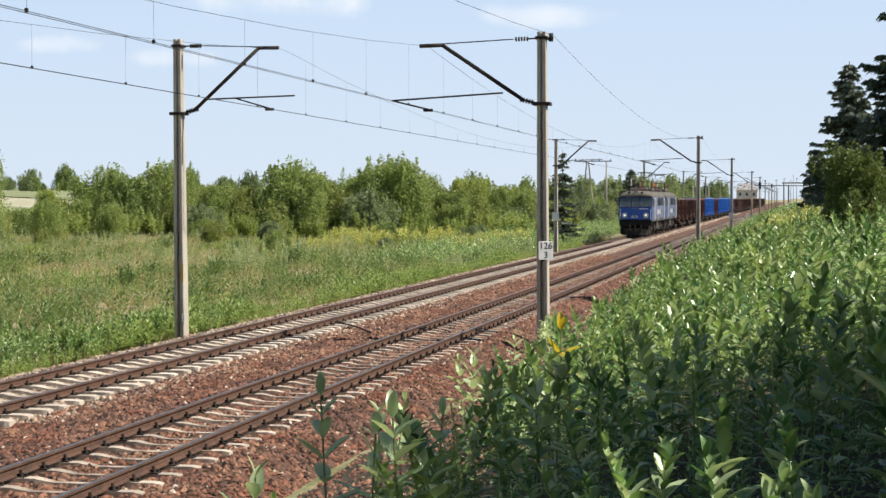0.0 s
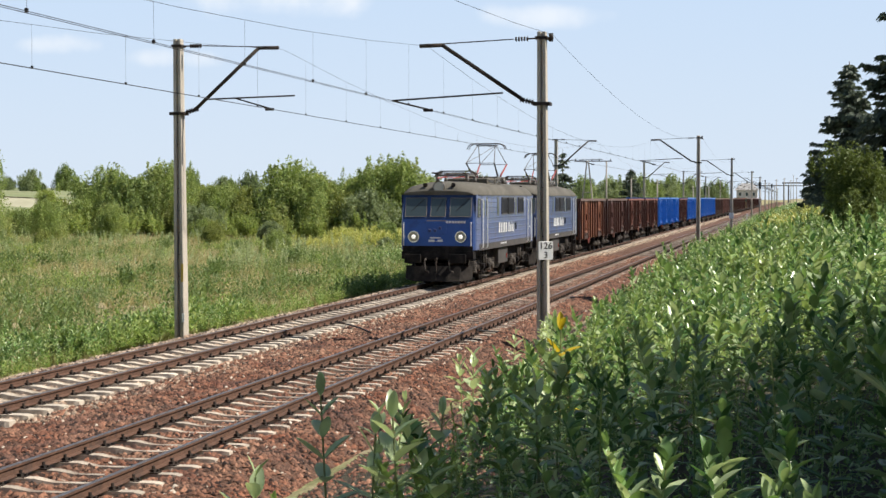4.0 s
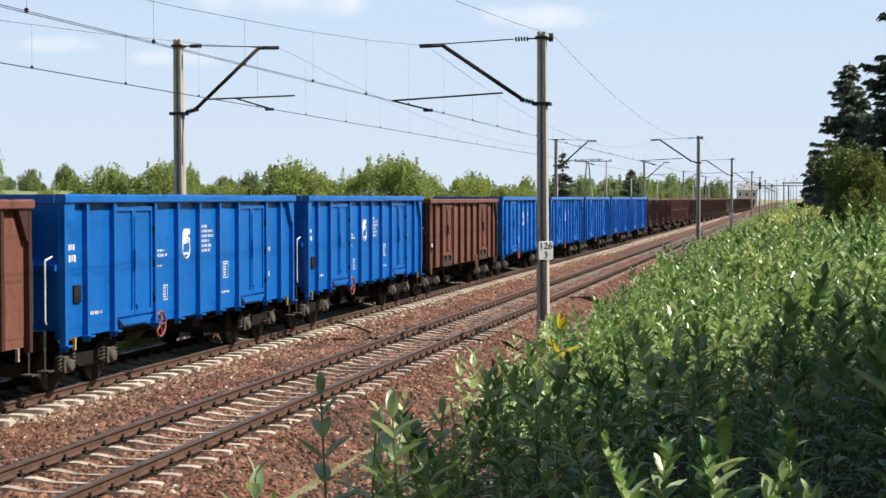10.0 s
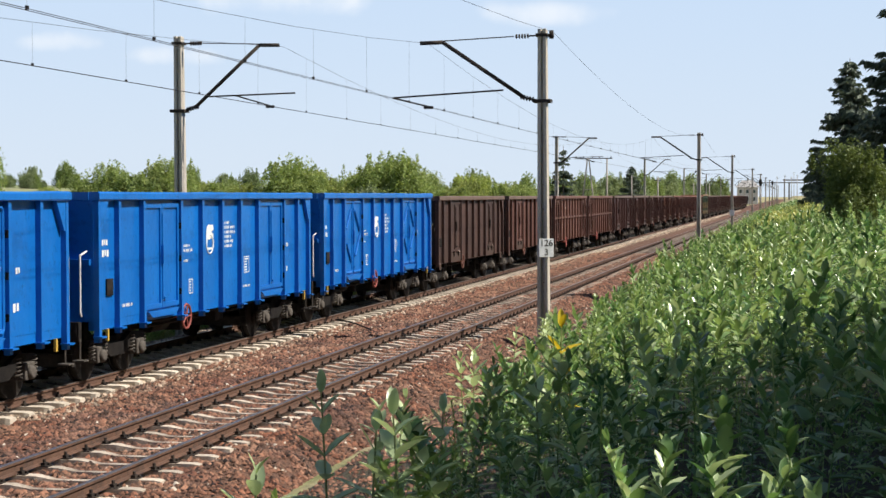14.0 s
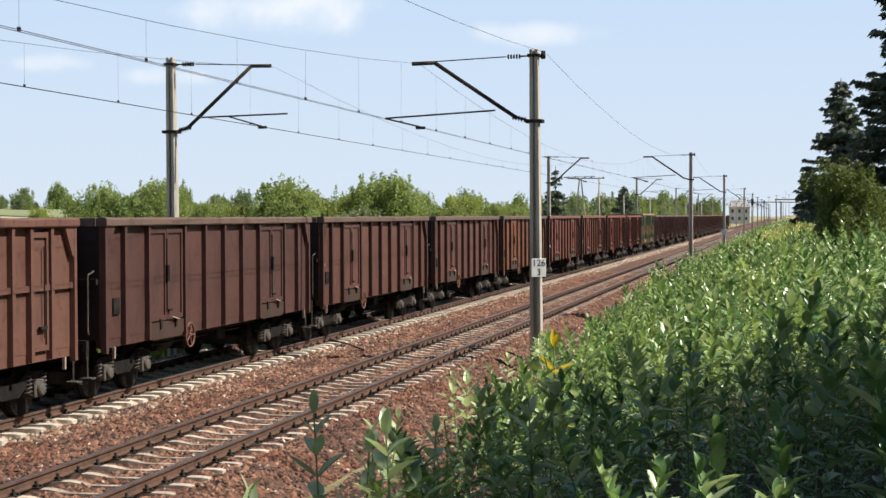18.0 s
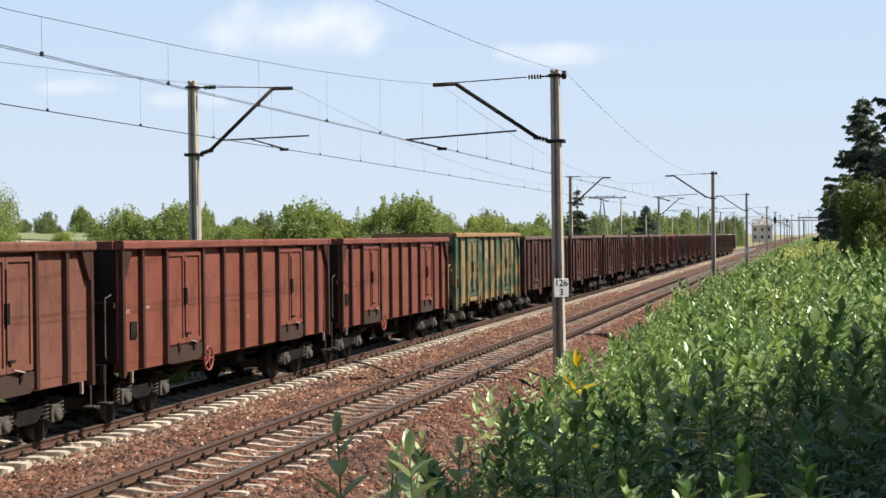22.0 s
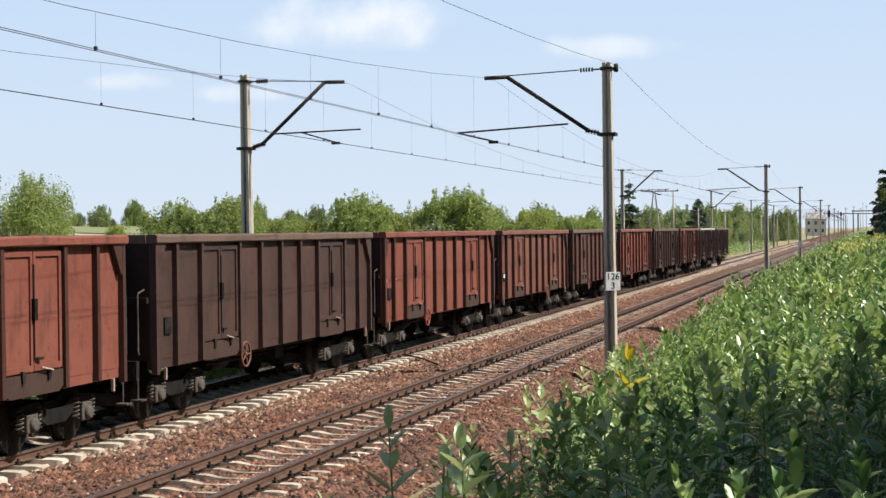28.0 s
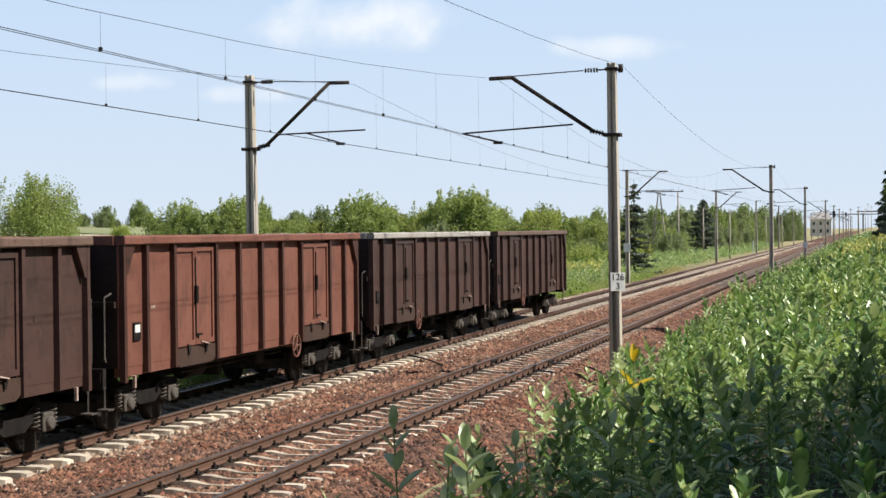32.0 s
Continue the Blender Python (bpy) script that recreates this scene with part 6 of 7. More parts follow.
def weed(x, y, tall, size, pairs, seed, label, mat=None):
    r = np.random.default_rng(seed)
    z = float(land(x, y))
    w = empty("weed", label, "weed", "tall weeds at the bank's edge")
    w.location = (x, y, z - 0.02)
    lean, yaw = r.normal(0, 0.05, 2), r.uniform(0, 6.3)
    face = leaf_shape(1, 1, 0, 0, 0.1, True)[1]
    for i in range(pairs):
        t = 0.25 + 0.75 * i / (pairs - 1) if pairs < 7 else 0.3 + 0.7 * (i / (pairs - 1)) ** 0.85
        s = size * float(np.interp(t, [0.25, 0.5, 0.8, 1.0], [0.75, 1.05, 0.95, 0.55])) * r.uniform(0.85, 1.12)
        up = float(np.interp(t, [0.2, 0.6, 0.9, 1.0], [4, 26, 48, 70]))
        base = np.array([lean[0] * tall * t, lean[1] * tall * t, tall * t])
        for side in (0, math.pi):
            v, _ = leaf_shape(s, s * r.uniform(0.32, 0.44), r.uniform(-0.15, 0.35), r.uniform(0.25, 0.7), 0.1, True)
            v = turned(v, radians(up + r.uniform(-14, 12)), yaw + side + r.uniform(-0.2, 0.2)) + base
            part("leaf", quads("leaf", v, face, mat or M_WEED, True), None, w)
        yaw += math.pi / 2 + r.uniform(-0.3, 0.3)
    part("stalk", rod(fresh(), (0, 0, -0.05), (lean[0] * tall, lean[1] * tall, tall), 0.011, 0.006, 6), M_STALK, w)
    return w


NEAR_WEED = "tall broad-leaved weed standing above the thicket"
for i, (x, y, tall, size) in enumerate(((-3.0, 10.5, 1.56, 0.24), (-2.13, 9.0, 1.42, 0.24), (-2.38, 9.0, 1.36, 0.22), (-2.9, 8.5, 1.38, 0.22), (-0.57, 7.2, 1.15, 0.21), (-0.35, 5.9, 0.95, 0.22), (0.0, 6.3, 0.9, 0.2), (-3.2, 12.6, 1.15, 0.2), (-3.6, 14.5, 1.2, 0.2), (-2.4, 11.0, 1.1, 0.2),
                                        (-1.2, 7.0, 0.9, 0.2), (-1.7, 7.6, 0.95, 0.2), (-4.2, 21.0, 1.1, 0.2), (-4.6, 27.0, 1.2, 0.2), (-1.6, 10.6, 1.15, 0.21), (-0.9, 12.5, 1.2, 0.21), (0.5, 7.6, 0.7, 0.2), (-3.4, 17.5, 1.3, 0.22))):
    weed(x, y, tall * 0.88, size * (1.15 if y > 8 else 0.74), 7, 100 + i, NEAR_WEED)
M_YLEAF = leaf_material("yellow_leaves", (0.62, 0.44, 0.02), (0.75, 0.56, 0.04), None, 0.35)
for i, (x, y, tall) in enumerate(((-5.3, 36.6, 0.9), (-5.1, 35.2, 0.85), (-4.9, 33.5, 0.9), (-5.4, 38.2, 0.8), (-4.6, 31.5, 1.0), (-4.3, 29.5, 1.0), (-5.6, 37.4, 0.75))):
    weed(x, y, tall, 0.22, 9, 140 + i, "broad-leaved weed at the foot of a mast")
weed(-1.98, 14.2, 1.24, 0.27, 5, 71, "weed with bright yellow withered leaves", M_YLEAF)

# low small-leaved plants covering the soil under the weeds
LOW = [weed_clump(rng, 5, 0.10, 5, False) for _ in range(8)]
x, y = bank_points(1500, 4.4, 32, [v - 0.5 for v in LEFT_EDGE], RIGHT_EDGE)
v, f = scatter(LOW, x, y, rng.uniform(0.25, 0.6, 1500))
tagged(new("low_herbs", quads("low_herbs", v, f, M_WEED)), "low small-leaved herbs covering the bank's soil", "weeds", kind="stuff")
n = 1100
x, y = rng.uniform(-4.6, 9.0, n), rng.uniform(-12, 5.0, n)
v, f = scatter(LOW, x, y, rng.uniform(0.25, 0.6, n))
tagged(new("low_herbs", quads("low_herbs", v, f, M_WEED)), "low herbs on the top of the bank", "weeds", kind="stuff")
# slender small-leaved stalks rising through the weeds
SLIM = [weed_arrays(rng, rng.uniform(0.9, 1.2), 16, rng.uniform(0.05, 0.08), True) for _ in range(6)]
x, y = bank_points(150, 9.5, 26, LEFT_EDGE, RIGHT_EDGE)
v, f = scatter(SLIM, x, y, rng.uniform(0.7, 1.0, 150))
tagged(new("slender_weeds", quads("slender_weeds", v, f, M_LUSH)), "slender pale green stalks with small leaves", "weeds", kind="stuff")
# yellowing herbs where the bank meets the spruces
n = 320
v, f = scatter(FAR_WEEDS, rng.uniform(-1.6, 1.6, n), rng.uniform(62, 100, n), rng.uniform(0.5, 1.15, n))
tagged(new("yellow_herbs", quads("yellow_herbs", v, f, M_CORN)), "yellow-green flowering herbs on the far bank", "weeds", kind="stuff")

# meadow: tufts of grass blades, low herbs, and a leafy fringe along the ballast
def tuft_arrays(r, n, tall, wide):
    vs, fs = [], []
    for i in range(n):
        a, h = r.uniform(0, 6.3), tall * r.uniform(0.6, 1.2)
        o = np.array([r.normal(0, 0.12), r.normal(0, 0.12), 0])
        side = np.array([math.cos(a), math.sin(a), 0]) * wide
        bend = np.array([r.normal(0, 0.25), r.normal(0, 0.25), 0]) * h
        vs += [o - side, o + side, o + bend * 0.5 + side * 0.7 + (0, 0, h * 0.65), o + bend * 0.5 - side * 0.7 + (0, 0, h * 0.65), o + bend * 1.3 + side * 0.1 + (0, 0, h), o + bend * 1.3 - side * 0.1 + (0, 0, h)]
        fs += [(6 * i, 6 * i + 1, 6 * i + 2, 6 * i + 3), (6 * i + 3, 6 * i + 2, 6 * i + 4, 6 * i + 5)]
    return np.array(vs), np.array(fs)


TUFTS = [tuft_arrays(rng, 12, rng.uniform(0.26, 0.46), 0.013) for _ in range(10)]


def blotch(x, y, a, b):
    """Smooth patches between 0 and 1 over the meadow."""
    return 0.5 + 0.25 * (np.sin(x * a + 2.0 * np.sin(y * b * 0.7)) + np.sin(y * b + 1.7 * np.sin(x * a * 0.6 + 1.3)))


def bare(x, y):
    """1 on the trodden, stony soil near the line, 0 in the grass."""
    return np.exp(-((x + 21.5) / 2.6) ** 2 - ((y - 52) / 8.0) ** 2) + 0.7 * np.exp(-((x + 27) / 2.2) ** 2 - ((y - 66) / 5.0) ** 2)


n = 15000
ty = 24 + 140 * rng.random(n) ** 1.25
tx = -17.3 - (8 + ty * 0.42) * rng.random(n)
dry = blotch(tx, ty, 0.23, 0.15)
grow = rng.random(n) > bare(tx, ty)
M_STRAW = leaf_material("straw", (0.38, 0.33, 0.17), (0.55, 0.48, 0.27), None, 0.35)
M_OLIVE = leaf_material("olive_grass_blades", (0.29, 0.29, 0.125), (0.45, 0.42, 0.22), None, 0.42)
kind = dry + rng.normal(0, 0.16, n)
for low_end, high_end, mat, name, label in ((-9, 0.42, M_GRASS, "meadow_grass", "yellow-green meadow grass"), (0.42, 0.70, M_OLIVE, "meadow_grass", "olive seeding meadow grass"),
                                            (0.70, 9, M_STRAW, "dry_grass", "bleached straw-coloured grass in patches")):
    pick = grow & (kind >= low_end) & (kind < high_end)
    v, f = scatter(TUFTS, tx[pick], ty[pick], rng.uniform(0.55, 1.35, n)[pick] * (1 + ty[pick] * 0.003))
    tagged(new(name, quads(name, v, f, mat)), label, "grass", kind="stuff")
HERBS = [weed_clump(rng, 4, rng.uniform(0.13, 0.2), 5, False) for _ in range(8)]
BROAD = [weed_clump(rng, 5, rng.uniform(0.2, 0.3), 4, False) for _ in range(6)]
# lush fringe along the ballast, thickest where the meadow lies nearest
n = 2600
hy = 25 + 110 * rng.random(n) ** 1.9
hx = -16.9 - np.abs(rng.normal(0, 1.0, n)) * np.interp(hy, [25, 45, 60], [3.0, 1.6, 0.8])
pick = rng.random(n) > bare(hx, hy) * 1.2
hx, hy = hx[pick], hy[pick]
v, f = scatter(HERBS + BROAD, hx, hy, (0.35 + 0.6 * rng.random(len(hx)) ** 1.5) * (0.45 + 0.7 * blotch(hx, hy, 0.9, 0.35)))
tagged(new("verge_herbs", quads("verge_herbs", v, f, M_LUSH)), "leafy green herbs along the ballast's edge", "weeds", kind="stuff")
n = 700
hy = rng.uniform(24, 50, n)
hx = -17.2 - 6.5 * rng.random(n) ** 1.4 * np.interp(hy, [24, 38, 50], [1.0, 0.8, 0.3])
v, f = scatter(BROAD + NEAR_WEEDS, hx, hy, rng.uniform(0.35, 0.85, n))
tagged(new("verge_weeds", quads("verge_weeds", v, f, M_WEED)), "broad-leaved weeds crowding the edge of the ballast", "weeds", kind="stuff")
# patches of herbs of one kind each, from a few plants to a wide stand
M_DEEP = leaf_material("deep_green_leaves", (0.10, 0.165, 0.05), (0.24, 0.32, 0.11), None, 0.38, 0.35)
M_SILVER = leaf_material("pale_grey_green_leaves", (0.30, 0.36, 0.19), (0.50, 0.56, 0.34), None, 0.4, 0.3)
for stock, mat, groups, tall, y0, y1, label in ((HERBS, M_LUSH, 90, 0.75, 30, 120, "patches of fresh green meadow herbs"), (HERBS, M_DEEP, 170, 0.95, 30, 130, "dark green herbs standing in patches"),
                                                (BROAD, M_DEEP, 90, 0.9, 30, 125, "dark broad-leaved docks in the meadow"), (HERBS, M_BUSH2, 60, 0.65, 35, 130, "grey-green meadow herbs in patches"),
                                                (WEEDS, M_SILVER, 70, 1.05, 84, 136, "pale tall broad-leaved weeds before the shrubs"), (BROAD, M_BUSH, 40, 0.8, 45, 135, "yellowing broad-leaved herbs")):
    xs, ys, ss = [], [], []
    for g in range(groups):
        cy = y0 + (y1 - y0) * rng.random() ** (1.3 if y0 < 80 else 1.0)
        cx = -18.0 - (5 + cy * 0.41) * rng.random()
        spread, count = rng.uniform(0.3, 2.4), int(rng.integers(3, 26))
        xs.append(cx + rng.normal(0, spread * 0.6, count))
        ys.append(cy + rng.normal(0, spread * 1.5, count))
        ss.append(tall * rng.uniform(0.6, 1.25) * rng.uniform(0.55, 1.1, count))
    xs, ys, ss = np.concatenate(xs), np.concatenate(ys), np.concatenate(ss)
    pick = (xs < -17.4) & (rng.random(len(xs)) > 0.8 * bare(xs, ys))
    v, f = scatter(stock, xs[pick], ys[pick], ss[pick])
    tagged(new("meadow_herbs", quads("meadow_herbs", v, f, mat)), label, "weeds", kind="stuff")
n = 500
hy = 30 + 100 * rng.random(n)
hx = -18.5 - (5 + hy * 0.40) * rng.random(n)
v, f = scatter(HERBS, hx, hy, rng.uniform(0.4, 0.9, n))
tagged(new("dry_herbs", quads("dry_herbs", v, f, M_STRAW)), "withered straw-coloured herbs in the meadow", "weeds", kind="stuff")
# stones and clods on the bare soil
n = 2500
sx, sy = rng.normal(-21.5, 2.4, n), rng.normal(52, 7.0, n)
base = np.array([[1, 0, 0], [0, 1, 0], [-1, 0, 0], [0, -1, 0], [0, 0, 0.7]])
size = rng.uniform(0.02, 0.07, (n, 1, 1)) * rng.uniform(0.6, 1.3, (n, 5, 1))
v = base[None] * size + np.stack([sx, sy, land(sx, sy)], -1)[:, None]
f = (np.array([[0, 1, 4, 4], [1, 2, 4, 4], [2, 3, 4, 4], [3, 0, 4, 4]])[None, :, :3] + 5 * np.arange(n)[:, None, None]).reshape(-1, 3)
clods = bpy.data.meshes.new("soil_clods")
clods.from_pydata(v.reshape(-1, 3).tolist(), [], f.tolist())
clods.materials.append(M_STONE_PALE)
tagged(new("soil_clods", clods), "pinkish stones and clods on a bare patch of soil", "stones", kind="stuff")
# pale seed heads over the meadow
n = 1500
sy = 26 + 110 * rng.random(n) ** 1.2
sx = -17.4 - (5 + sy * 0.42) * rng.random(n)
sz = land(sx, sy) + rng.uniform(0.15, 0.55, n)
size = rng.uniform(0.010, 0.028, n) * (1 + sy * 0.006)
a = rng.uniform(0, 6.3, n)
dx, dy = np.cos(a) * size, np.sin(a) * size
corner = [np.stack([sx - dx, sy - dy, sz], -1), np.stack([sx, sy - 0.4 * size, sz - size], -1), np.stack([sx + dx, sy + dy, sz], -1), np.stack([sx, sy + 0.4 * size, sz + size], -1)]
v = np.stack(corner, 1).reshape(-1, 3)
M_SEED = leaf_material("seed_heads", (0.50, 0.47, 0.30), (0.72, 0.70, 0.55), None, 0.3)
tagged(new("seed_heads", quads("seed_heads", v, np.arange(4 * n).reshape(-1, 4), M_SEED)), "pale seed heads and small flowers over the meadow", "wild flowers", kind="stuff")
n = 1500
mx, my = rng.uniform(-40, -21, n), 139 + rng.normal(0, 6, n)
v, f = scatter([weed_arrays(rng, 1.6, 8, 0.5, True) for _ in range(5)], mx, my, rng.uniform(0.45, 1.0, n) * (0.55 + 0.5 * blotch(mx, my, 0.5, 0.4)))
tagged(new("maize_patch", quads("maize_patch", v, f, M_CORN)), "patch of ripening yellow-green maize before the shrubs", "maize", kind="stuff")


# ---- trees ----
def crown_arrays(r, clumps, per, leaf):
    """Leaf quads in loose clumps (centre, radius), thinning outwards, with gaps between."""
    vs = []
    mean = sum(rad for _, rad in clumps) / len(clumps)
    for c, rad in clumps:
        k = max(8, int(per * (rad / mean) ** 1.6))
        d = r.normal(0, 0.56, (k, 3))
        d *= np.minimum(1.0, 1.15 / np.linalg.norm(d, axis=1))[:, None]
        p = np.asarray(c) + d * rad * np.array([0.85, 0.85, 1.5])
        u = r.normal(0, 1, (k, 3)) + np.array([0, 0, 0.7])
        u /= np.linalg.norm(u, axis=1)[:, None]
        w = np.cross(u, r.normal(0, 1, (k, 3)))
        w /= np.linalg.norm(w, axis=1)[:, None] + 1e-6
        s = leaf * r.uniform(0.6, 1.4, (k, 1))
        vs.append(np.stack([p - u * s, p - w * s * 0.45, p + u * s, p + w * s * 0.45], 1).reshape(-1, 3))
    v = np.concatenate(vs)
    return v, np.arange(len(v)).reshape(-1, 4)


def bush(name, seed, tall, wide, mat, label, category, leaf=0.11, clumps=150, per=125, stem=0.1, low=0.02):
    r = np.random.default_rng(seed)
    b = empty(name, label, category, "shrubs and trees behind the meadow")
    cs = []
    # lobes of unlike height and spread, each with shoots above it
    lobes = []
    for i in range(6):
        ang, off = r.uniform(0, 6.3), wide * r.uniform(0.12, 0.34) * (i > 0)
        lobes.append((off * math.cos(ang), off * math.sin(ang), tall * (0.9 if i == 0 else r.uniform(0.55, 0.88) if low < 0.5 else r.uniform(0.88, 0.97)), wide * r.uniform(0.23, 0.34)))
    for i in range(clumps):
        lx, ly, lh, lr = lobes[i % 6]
        t = r.uniform(low, 1.0)
        ang, rad = r.uniform(0, 6.3), lr * math.sqrt(r.uniform(0.05, 1)) * (1.2 - 0.9 * abs(t - 0.35) ** 1.4)
        cs.append(((lx + rad * math.cos(ang), ly + rad * math.sin(ang), lh * t * 0.94), tall * r.uniform(0.07, 0.15)))
    for i in range(26):
        lx, ly, lh, lr = lobes[i % 6]
        px, py, ph = lx + r.normal(0, lr * 0.55), ly + r.normal(0, lr * 0.55), lh * r.uniform(0.84, 0.98)
        up, drift = tall * r.uniform(0.03, 0.095), r.normal(0, 0.25)
        for k in range(3):
            cs.append(((px + drift * up * k, py, ph + up * k * 0.8), tall * (0.045 - 0.012 * k)))
    v, f = crown_arrays(r, cs, per, leaf)
    part("crown", quads("crown", v, f, mat), None, b)
    bm = rod(fresh(), (0, 0, -0.4), (0, 0, tall * 0.5), stem, stem * 0.5, 8)
    part("trunk", bm, M_BARK, b)
    for i in range(1):
        c = cs[i][0]
        part("limb", rod(fresh(), (0, 0, tall * 0.12 * (1 + i * 0.5)), c, stem * 0.5, stem * 0.15, 6), M_BARK, b)
    return b


def spruce(seed, tall, wide, label, whorls=40):
    """Trunk, whorls of drooping boughs, and hanging needle sprays."""
    r = np.random.default_rng(seed)
    b = empty("spruce", label, "spruce tree", "spruces on the bank")
    part("trunk", rod(fresh(), (0, 0, -0.5), (0, 0, tall), tall * 0.016, 0.02, 10), M_BARK, b)
    vs = []
    for i in range(whorls):
        t = (i + r.uniform(-0.3, 0.3)) / whorls
        z, reach = tall * (0.06 + 0.93 * t), wide * 0.5 * (1 - t) ** 0.8 * r.uniform(0.75, 1.15) + 0.15
        for k in range(int(r.integers(8, 12))):
            a = r.uniform(0, 6.3)
            ln = reach * r.uniform(0.6, 1.12)
            out = np.array([math.cos(a), math.sin(a), 0])
            side = np.array([-math.sin(a), math.cos(a), 0])
            m = max(14, int(ln * 62))
            z = tall * (0.06 + 0.93 * t) + r.normal(0, 0.011) * tall
            q = r.uniform(0.12, 1, m)
            p = out * (ln * q)[:, None] + np.stack([0 * q, 0 * q, z - 0.32 * ln * q + 0.22 * ln * q ** 3], -1) + side * (r.normal(0, 0.16, m) * ln * (1.15 - q))[:, None]
            s = (0.10 + 0.12 * r.random(m))[:, None] * (1 + tall * 0.03)
            d = out * r.uniform(0.3, 1, (m, 1)) + side * r.normal(0, 0.6, (m, 1)) + np.array([0, 0, -1.0]) * r.uniform(0.1, 1.0, (m, 1))
            w = np.cross(d, out + side * r.normal(0, 1, (m, 1))) + 1e-3
            w /= np.linalg.norm(w, axis=1)[:, None]
            vs.append(np.stack([p - w * s * 0.3, p + d * s * 0.9, p + w * s * 0.3, p - d * s * 0.5], 1).reshape(-1, 3))
    v = np.concatenate(vs)
    part("crown", quads("crown", v, np.arange(len(v)).reshape(-1, 4), M_NEEDLE), None, b)
    return b


def put(ob, x, y, turn=0.0, scale=1.0, sink=0.1):
    ob.matrix_world = Matrix.Translation((x, y, float(land(x, y)) - sink)) @ pose(0, 0, 0, 0, 0, turn) @ Matrix.Scale(scale, 4)
    return ob


SHRUB = "bushy green shrub in the row behind the meadow"
shrubs = [bush("shrub", 11 + i, h, w, m, SHRUB, "shrub") for i, (h, w, m) in enumerate(((6.4, 6.0, M_BUSH), (5.2, 5.4, M_MIDBUSH), (7.0, 5.2, M_BUSH), (4.2, 4.6, M_BUSH2), (6.0, 4.4, M_BUSH3), (5.6, 4.8, M_DARKBUSH)))]
spots = []
for i in range(60):
    t = i / 59
    rise = 0.72 if t < 0.36 else 1.0 if t < 0.8 else 0.84
    spots.append((-66 + 42 * t + rng.normal(0, 0.6), 152 + 20 * t + rng.normal(0, 4), (0.98 + 0.16 * math.sin(t * 23 + 0.6) + rng.uniform(-0.12, 0.18)) * rise))
for x, y, s in ((-66.5, 152, 0.98), (-63.5, 150, 1.1), (-60.5, 153, 1.02), (-58, 156, 0.8), (-55.5, 160, 0.72), (-53.0, 161, 0.78)):
    spots.append((x, y, s))
for i in range(26):
    t = i / 25
    spots.append((-76 + 46 * t + rng.normal(0, 0.8), 182 + 14 * t + rng.normal(0, 3), rng.uniform(0.85, 1.15) * (0.8 if t < 0.3 else 1.0)))
for i in range(12):
    spots.append((-62 + 3.0 * i, 205 + rng.uniform(-8, 10), rng.uniform(0.75, 1.1)))
for i, (x, y, s) in enumerate(spots):
    k, s = i % 6, s * (0.95 if x < -60 else 1.02 if x < -46 else 0.93 if x < -33 else 0.82) * float(rng.uniform(1.0, 1.2))
    if i < 6:
        ob = shrubs[i]
        put(ob, x, y, 70 * i, s)
    else:
        ob = copy_thing(shrubs[k], Matrix.Identity(4))
        put(ob, x, y, 53 * i, s)
for x, y, s in ((-65.5, 137, 0.62), (-71, 141, 0.55), (-68, 126, 0.4), (-38.5, 120, 0.34), (-31, 124, 0.3), (-57, 118, 0.3), (-48, 132, 0.42), (-44.5, 137, 0.5), (-60, 138, 0.55), (-35, 141, 0.45), (-28, 146, 0.5), (-52, 141, 0.38), (-96, 205, 0.6), (-120, 250, 0.75), (-140, 262, 0.7)):
    put(copy_thing(shrubs[int(rng.integers(6))], Matrix.Identity(4)), x, y, float(rng.uniform(0, 360)), s)
n = 1300
ux = rng.uniform(-73, -23, n)
v, f = scatter([weed_clump(rng, 9, 0.17, 9, False) for _ in range(6)], ux, 149 + (ux + 71) * 0.42 + rng.normal(0, 3, n), rng.uniform(0.9, 2.7, n))
tagged(new("hedge_undergrowth", quads("hedge_undergrowth", v, f, M_BUSH)), "tangled yellow-green undergrowth along the row of shrubs", "undergrowth", kind="stuff")
for x, y, k, s in ((-26.5, 228, 3, 0.95), (-27.5, 240, 0, 0.7), (-24.8, 300, 3, 1.1), (-26.5, 292, 3, 1.0), (-23.5, 335, 3, 0.9)):
    put(copy_thing(shrubs[k], Matrix.Identity(4)), x, y, 17 * y, s)
n = 2600
hy = 95 + 260 * rng.random(n)
hx = -17.6 - (4 + hy * 0.04) * rng.random(n)
v, f = scatter(HERBS, hx, hy, rng.uniform(0.5, 1.5, n))
tagged(new("meadow_herbs", quads("meadow_herbs", v, f, M_WEED)), "tall green herbs between the line and the wood", "weeds", kind="stuff")
put(bush("tree", 77, 9.6, 8.1, M_BUSH, "large leafy bush standing alone in the meadow", "tree", 0.10, 170, 190, 0.14), -71.5, 131)
TREE = "grey-green tree in the wood beyond the meadow"
trees = [bush("tree", 41 + i, h, w, m, TREE, "tree", 0.24, 120, 60, 0.18) for i, (h, w, m) in enumerate(((10.5, 8.5, M_WOOD), (9.0, 8.0, M_BUSH2), (11.5, 7.0, M_MIDBUSH)))]
k = 0
for i in range(38):
    t = i / 37
    x, y, s = -45 + 23 * t ** 0.8 - abs(rng.normal(0, 2.5)), 255 + 330 * t + rng.normal(0, 10), rng.uniform(0.75, 1.08) * (0.76 if t < 0.25 else 0.92)
    ob = trees[i] if i < 3 else copy_thing(trees[i % 3], Matrix.Identity(4))
    put(ob, x, y, 41 * i, s)
